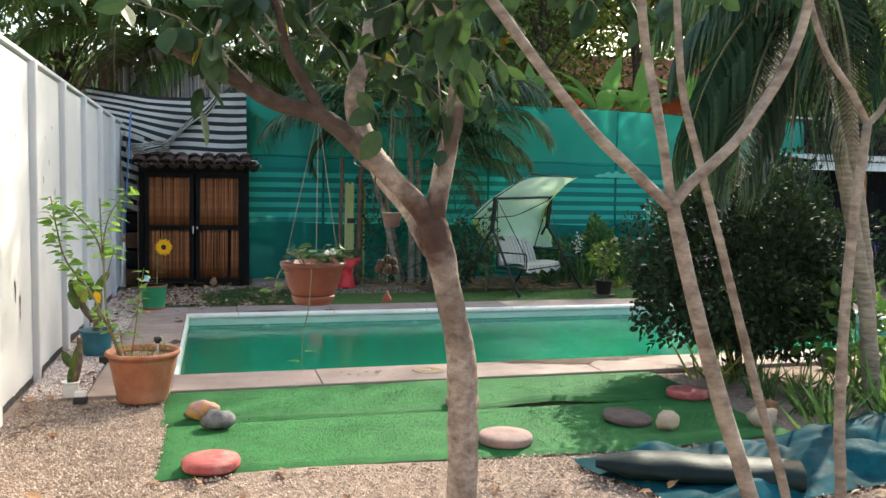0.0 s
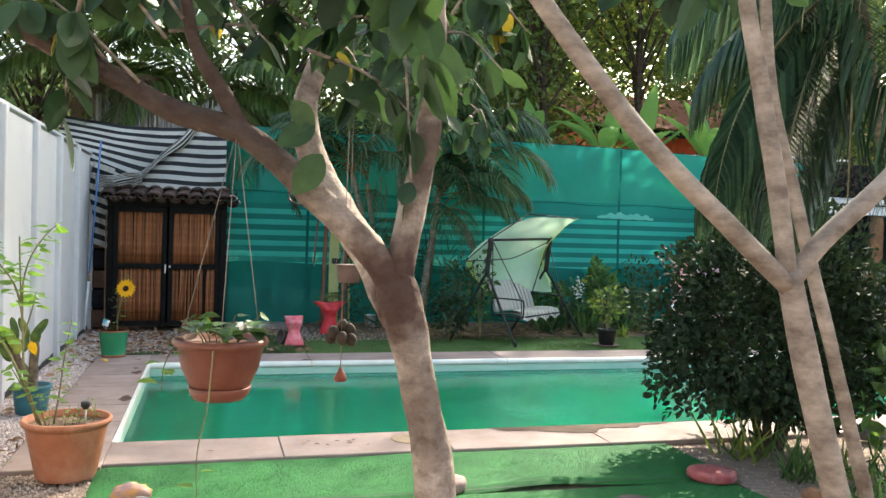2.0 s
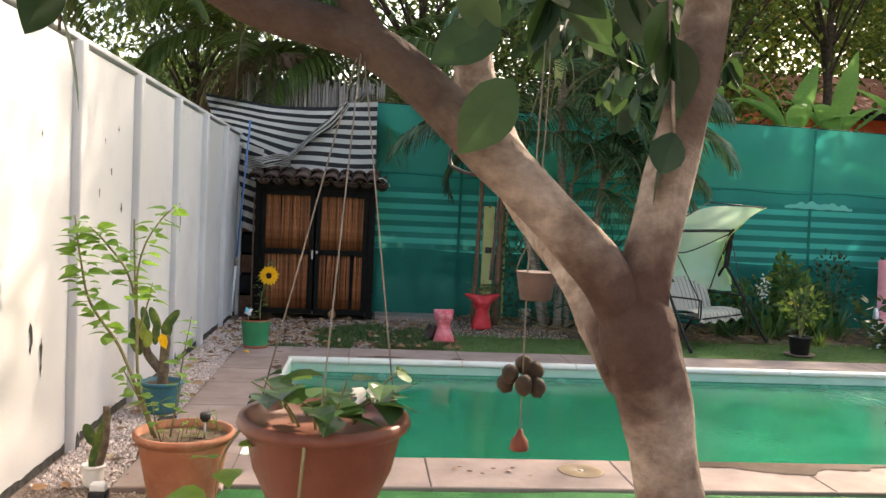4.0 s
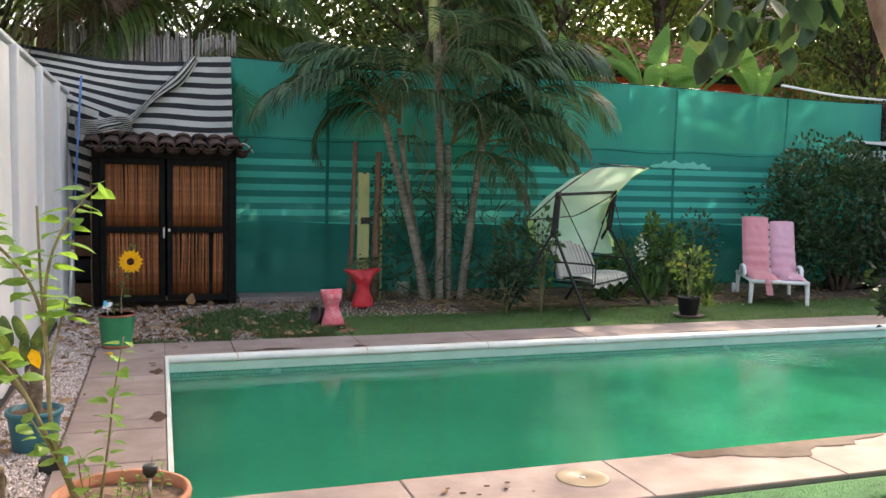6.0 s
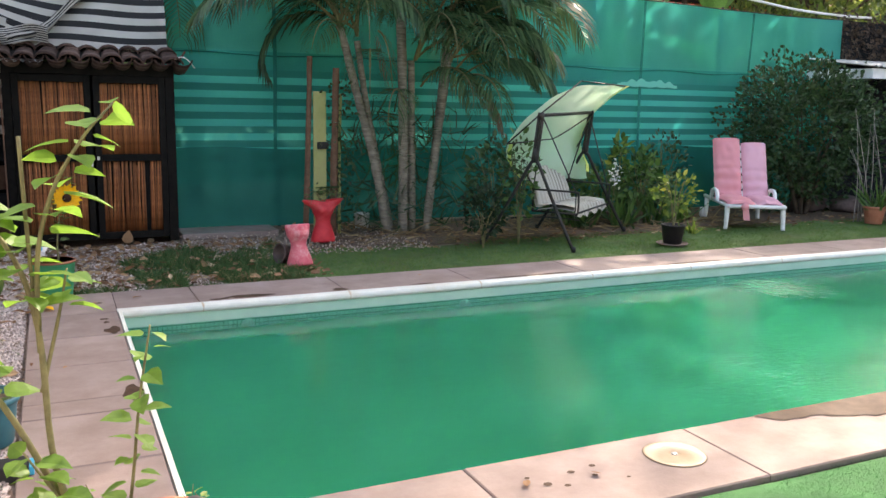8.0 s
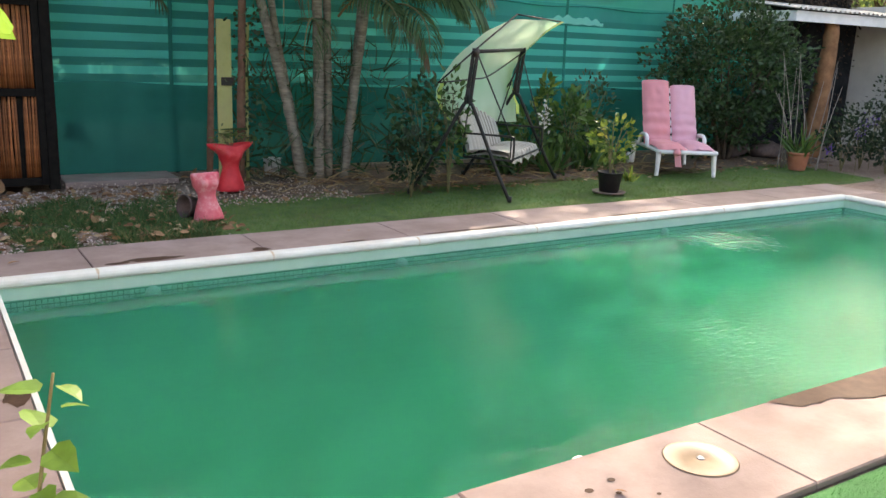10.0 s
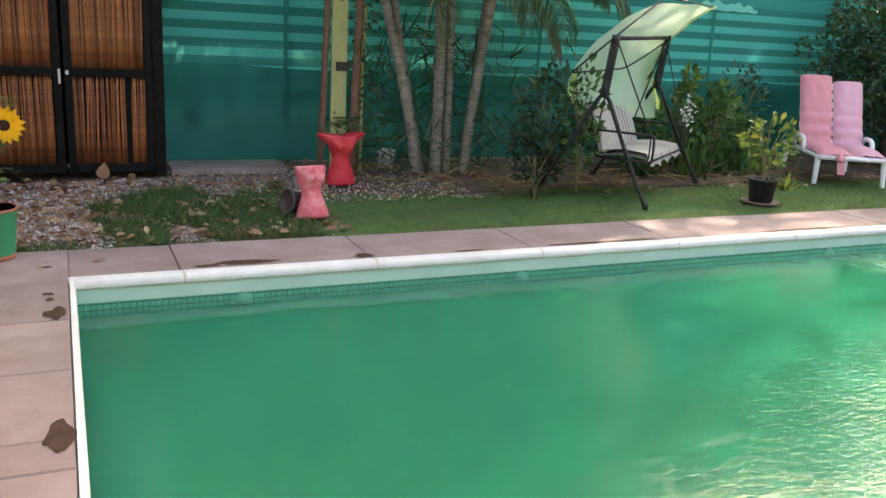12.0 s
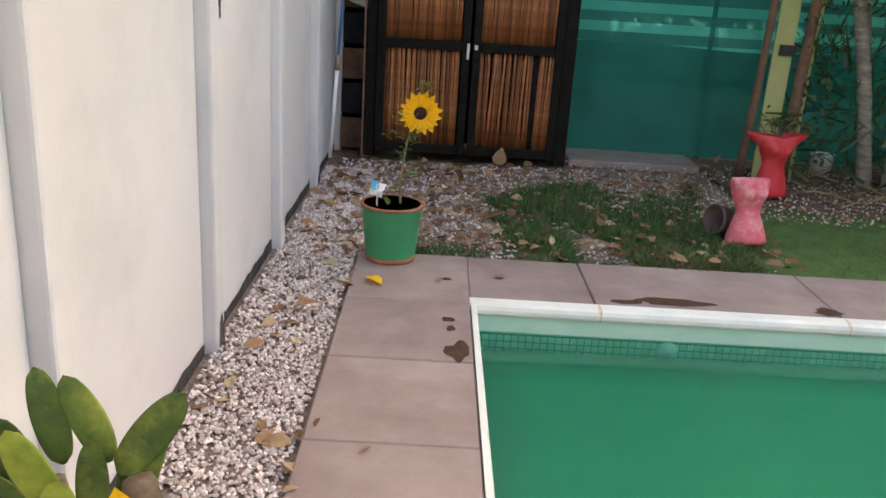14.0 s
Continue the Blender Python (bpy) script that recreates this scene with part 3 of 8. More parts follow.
M_NET_TORN = cloth("pale torn net", (0.12, 0.70, 0.58), (0.26, 0.82, 0.70), 0.05, 0.5)
M_NET_DBL = cloth("doubled shade net", (0.004, 0.17, 0.15), (0.009, 0.25, 0.215), 0.30, 0.45)
M_STRIPE = cloth("black and white striped shade cloth", (0.36, 0.34, 0.30), (0.58, 0.55, 0.50), 0.0, 0.25, ((0.010, 0.010, 0.011), 7.0, 0.5))
M_STRIPE2 = cloth("black and white cloth panel", (0.36, 0.34, 0.30), (0.58, 0.55, 0.50), 0.0, 0.25, ((0.010, 0.010, 0.011), 7.5, 0.52))
M_CANOPY = cloth("pale green canopy", (0.58, 0.84, 0.60), (0.74, 0.90, 0.72), 0.0, 0.5)
M_FLAP = cloth("yellowed canopy flap", (0.66, 0.80, 0.24), (0.78, 0.88, 0.40), 0.0, 0.5)
M_SEAT = cloth("white striped cushion", (0.38, 0.36, 0.31), (0.47, 0.45, 0.39), 0.0, 0.1, ((0.22, 0.21, 0.18), 11.0, 0.82), 0)
M_TOWEL = cloth("pink cushion", (0.66, 0.24, 0.26), (0.76, 0.33, 0.35), 0.0, 0.08)
M_TOWEL2 = cloth("pale pink cushion", (0.64, 0.30, 0.36), (0.74, 0.40, 0.46), 0.0, 0.08)
M_TARP = surface("teal tarpaulin", (0.002, 0.022, 0.028), (0.005, 0.055, 0.070), 3, 0.6, 0.3, 30, (0.008, 0.12, 0.16), 2.2, 0.7, spec=0.02)
M_TARPROLL = surface("dark rolled tarpaulin", (0.004, 0.010, 0.010), (0.010, 0.022, 0.022), 4, 0.5, 0.3, 30, (0.012, 0.05, 0.055), 3, 0.5, spec=0.15)
M_STONE = surface("grey stone", (0.07, 0.07, 0.075), (0.19, 0.18, 0.18), 26, 0.85, 0.5, 60)
M_BEIGE = surface("beige stone", (0.34, 0.26, 0.18), (0.46, 0.37, 0.28), 14, 0.85, 0.4)
M_PAINTSTONE = surface("orange painted stone", (0.40, 0.16, 0.03), (0.50, 0.26, 0.08), 9, 0.6, 0.3, 60, (0.06, 0.09, 0.22), 7, 1.0)
M_REDDISC = surface("red painted concrete", (0.26, 0.05, 0.05), (0.38, 0.10, 0.09), 12, 0.8, 0.4, 60, (0.46, 0.30, 0.27), 8, 0.6)
M_DARKDISC = surface("dark concrete", (0.07, 0.05, 0.045), (0.14, 0.10, 0.09), 14, 0.8, 0.4)
M_PALEDISC = surface("pale concrete", (0.18, 0.12, 0.105), (0.28, 0.205, 0.18), 12, 0.85, 0.4, 60, (0.34, 0.15, 0.12), 6, 0.5)
M_BEIGELID = surface("beige lid", (0.22, 0.155, 0.095), (0.29, 0.215, 0.14), 8, 0.5, 0.1, 60, (0.25, 0.17, 0.10), 6, 0.5)
M_CYAN = surface("cyan plastic", (0.03, 0.40, 0.60), (0.06, 0.5, 0.7), 8, 0.35, 0.0)
M_COCONUT = surface("coconut shell", (0.022, 0.015, 0.009), (0.055, 0.035, 0.02), 20, 0.8, 0.6, 60)
M_BELL = surface("rust-red clay bell", (0.11, 0.028, 0.016), (0.16, 0.045, 0.026), 10, 0.7, 0.2)
M_PLASTER = surface("plain plaster", (0.50, 0.48, 0.45), (0.62, 0.60, 0.56), 2, 0.9, 0.2)

# ---- ground, pool and walls ----
POOL = (0.0, 7.88, 8.43, 11.2)       # inner edge: x0, y0, x1, y1
WATER_Z = -0.13


def ground():
    """One sheet with a hole for the pool, fine near the walk."""
    xs = [-400, -60, -12, -4] + list(np.arange(-1.2, 12.01, 0.4)) + [14, 20, 60, 400]
    ys = [-400, -60, -12, -4] + list(np.arange(-1.0, 16.1, 0.4)) + [20, 26, 60, 400]
    xs = sorted(set([round(float(v), 3) for v in xs] + [-0.3, 8.75]))
    ys = sorted(set([round(float(v), 3) for v in ys] + [7.58, 11.5]))
    b = Build()
    verts, faces = [], []
    for y in ys:
        for x in xs:
            dip = 0.018 * noise.noise(Vector((x * 0.9, y * 0.9, 0))) if -3 < x < 13 and -2 < y < 15.2 else 0.0
            verts.append((x, y, -0.035 + dip))
    n = len(xs)
    for j in range(len(ys) - 1):
        for i in range(n - 1):
            cx, cy = (xs[i] + xs[i + 1]) / 2, (ys[j] + ys[j + 1]) / 2
            if -0.3 < cx < 8.75 and 7.58 < cy < 11.5:
                continue
            faces.append((j * n + i, j * n + i + 1, (j + 1) * n + i + 1, (j + 1) * n + i))
    b.add(verts, faces, True)
    return tagged(part("ground", b, M_GRAVEL_BED), "brown earth bed strewn with fine gravel and dust", "ground", kind="structure")


ground()


def pool():
    x0, y0, x1, y1 = POOL
    t = thing("swimming_pool", (x0, y0, -1.4), "rectangular swimming pool filled with murky green water", "pool", kind="structure")
    b = Build()
    b.box(x0 - 0.2, y0 - 0.2, -1.5, x1 + 0.2, y1 + 0.2, -1.4)
    b.box(x0 - 0.2, y0 - 0.2, -1.4, x0, y1 + 0.2, -0.055).box(x1, y0 - 0.2, -1.4, x1 + 0.2, y1 + 0.2, -0.055)
    b.box(x0, y0 - 0.2, -1.4, x1, y0, -0.055).box(x0, y1, -1.4, x1, y1 + 0.2, -0.055)
    part("basin", b, M_BASIN, t)
    # rounded coping strips
    for name, a, c, w in (("far", (x0 - 0.03, y1), (x1 + 0.03, y1), (0, 1)), 
                          ("west", (x0, y0), (x0, y1), (-1, 0)), ("east", (x1, y0), (x1, y1), (1, 0))):
        wide = {"near": 0.045, "west": 0.024}.get(name, 0.07)
        k = 0.3 if name == "west" else 1.0
        prof = [(-0.012 * k, -0.05), (-0.02 * k, -0.036), (-0.018 * k, -0.02), (-0.008 * k, -0.004), (0.01 * k, 0.004), (wide, 0.005), (wide, -0.075)]
        b = Build()
        verts = []
        for px, py in (a, c):
            for d, z in prof:
                verts.append((px + w[0] * d, py + w[1] * d, z))
        k = len(prof)
        b.add(verts, [(i, (i + 1) % k, k + (i + 1) % k, k + i) for i in range(k)] + [tuple(range(k)), tuple(range(k, 2 * k))[::-1]])
        cop = part("coping", b, M_COPING, t, "white rounded coping strip with rust marks")
        if name == "far":
            for k, x in enumerate((0.57, 1.72, 2.9, 4.05, 5.2, 6.4)):
                pts = [(x + 0.004 * math.sin(k), y1 + 0.066, 0.0065), (x, y1 + 0.012, 0.0065), (x, y1 - 0.0095, -0.003), (x + 0.002, y1 - 0.0215, -0.02), (x - 0.001, y1 - 0.0225, -0.036), (x, y1 - 0.0135, -0.05)]
                part("rust_streak", Build().add([(px + d * (0.003 + 0.006 * (i in (1, 2))), py, pz) for i, (px, py, pz) in enumerate(pts) for d in (-1, 1)], [(2 * i, 2 * i + 1, 2 * i + 3, 2 * i + 2) for i in range(5)]), M_RUST, cop, "brown rust streak over a joint")
    # mosaic band just under the water line
    b, g = Build(), Build()
    step, gap = 0.034, 0.004
    for r in range(4):
        z = -0.157 - r * step
        for i in range(int((x1 - x0) / step)):
            b.box(x0 + i * step + gap, y1 - 0.006, z - 0.014, x0 + (i + 1) * step, y1 - 0.001, z + 0.014)
        for i in range(int((y1 - y0) / step)):
            b.box(x0 + 0.001, y0 + i * step + gap, z - 0.014, x0 + 0.006, y0 + (i + 1) * step, z + 0.014)
            b.box(x1 - 0.006, y0 + i * step + gap, z - 0.014, x1 - 0.001, y0 + (i + 1) * step, z + 0.014)
    tagged(part("mosaic_tiles", b, M_TILE, t, "small pale green mosaic tiles"), kind="stuff")
    g.box(x0, y1 - 0.003, -0.29, x1, y1 - 0.0005, -0.138).box(x0 + 0.0005, y0, -0.29, x0 + 0.003, y1 - 0.003, -0.138).box(x1 - 0.003, y0, -0.29, x1 - 0.0005, y1 - 0.003, -0.138)
    part("grout", g, M_GROUT, t)
    for x in (0.9, 2.75, 5.6):
        b = Build()
        m = pose(x, y1 - 0.012, -0.185, 90, 0, 0)
        b.lathe([(0.0, 0.022), (0.02, 0.022), (0.025, 0.012), (0.05, 0.006), (0.052, -0.01), (0, -0.01)], segs=16, m=m)
        part("inlet_fitting", b, M_WHITEP, t, "round white inlet fitting")
    w = Build().box(x0 - 0.06, y0 - 0.06, -1.44, x1 + 0.06, y1 + 0.06, WATER_Z)
    tagged(part("pool_water", w, M_WATER), "still cloudy green pool water with small ripples", "water", kind="structure")


pool()


def wall_left():
    t = thing("wall_left", (-1.1, 5, 0), "white painted panel wall with upright posts and dirty patches", "wall", kind="structure")
    for k in range(-8, 6):
        y = 8.02 + 1.32 * k
        b = Build()
        b.box(-1.17, y + 0.052, -0.1, -1.075, y + 1.268, 2.43)
        part("wall_panel", b, M_WALL, t, bevel=0.006)
        b = Build()
        b.box(-1.2, y - 0.05, -0.1, -1.02, y + 0.05, 2.45)
        part("wall_post", b, M_WALL, t, bevel=0.012)
    b = Build().box(-1.18, -2.6, 2.452, -1.05, 15.9, 2.485)
    part("wall_cap", b, M_WALL, t, bevel=0.006)


wall_left()

# uneven mould along the foot of the wall and a few black scraps on it
mould = thing("mould_stain", (-1.07, 10, 0.05), "black mould stains along the foot of the wall", "stain", kind="structure")
b = Build()
for k in range(-6, 6):
    y0 = 8.02 + 1.32 * k + 0.06
    n = 90
    verts, faces = [], []
    for i in range(n + 1):
        y = y0 + 1.2 * i / n
        h = 0.006 + 0.042 * max(0, noise.noise(Vector((y * 2.3, 3, 0))) + 0.4) + 0.014 * noise.noise(Vector((y * 11, 1, 0)))
        verts += [(-1.072, y, -0.05), (-1.072, y, max(0.012, h))]
    faces = [(2 * i, 2 * i + 2, 2 * i + 3, 2 * i + 1) for i in range(n)]
    b.add(verts, faces)
    if k % 2 == 0:
        h = 0.09 + 0.04 * math.sin(k)
        b.add([(-1.0175, y0 - 0.105, -0.05), (-1.0175, y0 - 0.02, -0.05), (-1.0175, y0 - 0.03, h * 0.5), (-1.0175, y0 - 0.06, h), (-1.0175, y0 - 0.09, h * 0.7)], [(0, 1, 2, 3, 4)])
part("mould_band", b, M_MOULD, mould)
for y, z, hgt, w in ((10.9, 1.62, 0.2, 0.05), (10.95, 1.33, 0.24, 0.07), (10.88, 1.47, 0.09, 0.03), (8.75, 1.7, 0.05, 0.04), (8.5, 1.55, 0.06, 0.03), (9.0, 1.45, 0.07, 0.05),
                     (7.5, 1.85, 0.04, 0.03), (7.4, 0.75, 0.16, 0.07), (7.55, 0.62, 0.2, 0.05), (8.9, 2.0, 0.05, 0.03), (8.6, 1.9, 0.04, 0.03)):
    b = Build()
    n = 20
    verts = [(-1.0715, y + 0.5 * w * math.sin(2 * math.pi * i / n) * (0.6 + 1.1 * noise.noise(Vector((y * 9, i * 0.9, z)))), z + hgt * math.cos(2 * math.pi * i / n) * (0.5 + 0.3 * noise.noise(Vector((i * 1.3, y, 2))))) for i in range(n)]
    b.add(verts, [tuple(range(n))])
    part("scraped_patch", b, M_MOULD, mould)


def pavement():
    x0, y0, x1, y1 = POOL
    t = thing("pavement", (-0.6, 7.27, 0), "pinkish sandstone slabs paving the pool surround", "pavement", kind="structure")
    b = Build()
    b.box(-0.6, 7.28, -0.2, x0 - 0.075, 11.86, -0.03).box(x1 + 0.075, 7.28, -0.2, 9.08, 11.86, -0.03)
    b.box(x0 - 0.075, 7.345, -0.2, x1 + 0.075, y0 - 0.004, -0.03).box(x0 - 0.075, y1 + 0.075, -0.2, x1 + 0.075, 11.86, -0.03)
    part("mortar_bed", b, M_SCREED, t)
    slabs = []
    ys = [7.27, 7.9, 8.52, 9.14, 9.36, 9.975, 10.59, 11.2, 11.87]
    for a, c in zip(ys[:-1], ys[1:]):
        slabs.append((-0.6, a, x0 - 0.027, c))
        slabs.append((x1 + 0.074, a, 9.08, c))
    xs = [x0 - 0.03, 0.56, 1.72, 2.88, 4.04, 5.2, 6.36, 7.5, x1 + 0.07]
    for a, c in zip(xs[:-1], xs[1:]):
        slabs.append((a, y1 + 0.074, c, 11.87))
    xs = [x0 - 0.03, 1.1, 2.27, 3.47, 4.7, 5.9, 7.1, x1 + 0.07]
    for a, c in zip(xs[:-1], xs[1:]):
        slabs.append((a, 7.335, c, y0 + 0.012))
    for i, (xa, ya, xb, yb) in enumerate(slabs):
        b = Build()
        g = 0.002
        xa, ya, xb, yb = xa + g, ya + g, xb - g, yb - g
        e, top = 0.006, 0.0 + 0.0015 * math.sin(i * 2.3)
        v = [(x, y, -0.03) for x, y in ((xa, ya), (xb, ya), (xb, yb), (xa, yb))] + [(x, y, top - e) for x, y in ((xa, ya), (xb, ya), (xb, yb), (xa, yb))]
        v += [(x, y, top) for x, y in ((xa + e, ya + e), (xb - e, ya + e), (xb - e, yb - e), (xa + e, yb - e))]
        f = [(0, 1, 5, 4), (1, 2, 6, 5), (2, 3, 7, 6), (3, 0, 4, 7), (4, 5, 9, 8), (5, 6, 10, 9), (6, 7, 11, 10), (7, 4, 8, 11), (8, 9, 10, 11)]
        b.add(v, f)
        part("slab", b, M_SLAB, t)
    # damp patches where water was splashed out
    ragged = [(2.72, 7.885), (2.80, 7.80), (2.90, 7.75), (3.05, 7.765), (3.2, 7.68), (3.36, 7.64), (3.52, 7.66), (3.58, 7.73), (3.68, 7.77), (3.82, 7.73), (3.93, 7.76), (3.95, 7.82), (4.15, 7.83), (4.3, 7.87)]
    ring = []
    for p, q in zip(ragged[:-1], ragged[1:]):
        for k in range(6):
            x, y = p[0] + (q[0] - p[0]) * k / 6, p[1] + (q[1] - p[1]) * k / 6
            ring.append((x + 0.03 * noise.noise(Vector((x * 14, y * 9, 0))), y + 0.035 * noise.noise(Vector((x * 11, y * 7, 5))), 0.0045))
    n = len(ring)
    b = Build().add(ring + [(x, 7.884, 0.0045) for x, y, z in ring], [(i, i + 1, n + i + 1, n + i) for i in range(n - 1)])
    part("damp_patch", b, M_WET, t, "wide brown damp patch along the pool edge")
    b = Build()
    for x, y, r in ((1.35, 7.62, 0.02), (1.42, 7.58, 0.015), (1.5, 7.68, 0.018), (1.58, 7.62, 0.012), (1.62, 7.7, 0.016), (1.3, 7.7, 0.012), (1.7, 7.55, 0.01)):
        b.add([(x + r * math.cos(a), y + 0.8 * r * math.sin(a), 0.004) for a in np.linspace(0, 5.8, 10)], [tuple(range(10))])
    tagged(part("damp_spots", b, M_WET, t, "small dark drips on the stone"), kind="stuff")
    for cx, cy, rx, ry, seed in ((-0.09, 10.68, 0.05, 0.08, 4), (-0.08, 9.38, 0.05, 0.13, 5),
                              (-0.13, 11.0, 0.03, 0.025, 6), (-0.12, 10.9, 0.02, 0.03, 7), (0.95, 11.36, 0.17, 0.045, 8), (0.72, 11.33, 0.08, 0.03, 9), (1.68, 11.34, 0.07, 0.05, 10), (3.5, 11.31, 0.45, 0.03, 11),
                              (2.4, 11.3, 0.12, 0.02, 12), (-0.14, 11.5, 0.03, 0.02, 13), (5.4, 11.31, 0.4, 0.025, 14)):
        n = 22
        b = Build()
        ring = [(cx + rx * math.cos(2 * math.pi * i / n) * (1 + 0.55 * noise.noise(Vector((math.cos(2 * math.pi * i / n) * 1.6, math.sin(2 * math.pi * i / n) * 1.6, seed * 3.1)))),
                 cy + ry * math.sin(2 * math.pi * i / n) * (1 + 0.55 * noise.noise(Vector((math.cos(2 * math.pi * i / n) * 1.6, math.sin(2 * math.pi * i / n) * 1.6, seed * 5.7)))), 0.0035) for i in range(n)]
        b.add(ring, [tuple(range(n))])
        part("damp_patch", b, M_WET, t, "dark damp patch on the stone")


pavement()


def lid():
    t = thing("skimmer_lid", (2.03, 7.66, 0), "round beige skimmer lid set in the pool paving", "lid")
    b = Build().lathe([(0, 0.002), (0.137, 0.002), (0.14, 0.004), (0.135, 0.0065), (0.12, 0.0055), (0.03, 0.0065), (0.028, 0.004), (0, 0.004)], (2.03, 7.66, 0), 32)
    part("cover", b, M_BEIGELID, t)
    b = Build().lathe([(0, 0.004), (0.016, 0.004), (0.014, 0.008), (0, 0.008)], (2.03, 7.66, 0), 12)
    part("finger_hole", b, M_STEEL, t)


lid()
fl = thing("chlorine_floater", (1.72, 7.97, WATER_Z), "small blue and white chlorine floater in the pool water", "floater")
part("float_ring", Build().lathe([(0.02, -0.03), (0.07, -0.01), (0.08, 0.01), (0.06, 0.03), (0.02, 0.035), (0, 0.035)], (1.72, 7.97, WATER_Z), 18), M_CYAN, fl)
part("cap", Build().lathe([(0.0, 0.03), (0.03, 0.03), (0.03, 0.06), (0.02, 0.068), (0, 0.068)], (1.72, 7.97, WATER_Z), 14), M_WHITEP, fl)

# plain walls that close the place
b = Build().box(14.2, -3, -0.1, 14.4, 16.2, 2.4)
tagged(part("wall_right", b, M_PLASTER), "plain plastered garden wall behind the shrubs", "wall", kind="structure")
b = Build().box(-1.2, -3.2, -0.1, 14.4, -3, 2.9)
tagged(part("wall_back", b, M_PLASTER), "plain plastered house wall at the garden's end", "wall", kind="structure")


# ---- shade-net fence ----
def net_fence():
    t = thing("net_fence", (0.8, 15, 0), "tall fence of green shade netting on posts with striped lower half", "fence")
    X0, X1 = 0.79, 11.4

    def at(u, z, amp=0.03, off=0.0):
        x = X0 + u * (X1 - X0)
        return (x, 14.98 + off + amp * noise.noise(Vector((x * 0.8, 0, z * 0.7))) + amp * 0.5 * noise.noise(Vector((x * 3.1, 5, z * 1.2))), z)

    top = lambda u: 3.05 - 0.06 * math.sin(u * 9) * 0.4 - 0.07 * u
    part("net_upper", Build().sheet(lambda u, v: at(u, 2.0 + v * (top(u) - 2.0), 0.05), 90, 10), M_NET_TOP, t, "lighter single layer of netting")
    part("net_band", Build().sheet(lambda u, v: at(u, 1.84 + v * 0.23, 0.04, -0.012), 90, 3), M_NET_LOW, t)
    part("net_striped", Build().sheet(lambda u, v: at(u, 0.55 + v * 1.31, 0.04, -0.02), 90, 12), M_NET_STRIPE, t, "green netting in broad dark and light stripes")
    part("net_lower", Build().sheet(lambda u, v: at(u, 0.02 + v * 0.93 + 0.02 * math.sin(u * 31) * v, 0.06, -0.05), 120, 10), M_NET_DBL, t, "dark doubled layer of netting")
    for x in (2.02, 4.9, 7.35, 9.4):
        u0 = (x - X0) / (X1 - X0)
        part("net_overlap", Build().sheet(lambda u, v: at(u0 + 0.004 * u, 0.03 + v * (top(u0) - 0.06), 0.05, -0.06), 2, 20), M_NET_DBL, t, "narrow overlap between two lengths of net")
    part("torn_strip", Build().sheet(lambda u, v: Vector(at(0.582 + 0.10 * u, 1.815 - 0.02 * u + 0.03 * noise.noise(Vector((u * 5, 0, 1))) + v * (0.03 + 0.10 * abs(noise.noise(Vector((u * 6.3, 2, 0)))) + 0.05 * math.sin(math.pi * u)), 0.03, -0.06)), 50, 5), M_NET_TORN, t, "pale torn strip of netting")
    part("seam", Build().tube([at(i / 40, 2.035 + 0.015 * math.sin(i), 0.04, -0.02) for i in range(41)], 0.008, 6), M_NET_DBL, t)
    part("top_wire", Build().tube([at(i / 40, top(i / 40), 0.05) for i in range(41)], 0.008, 6), M_METAL, t)
    for x in (0.82, 2.1, 4.3, 6.6, 8.9, 11.35):
        part("fence_post", Build().tube([(x, 15.03, -0.1), (x, 15.03, 3.02)], 0.022, 8), M_METAL, t)


net_fence()


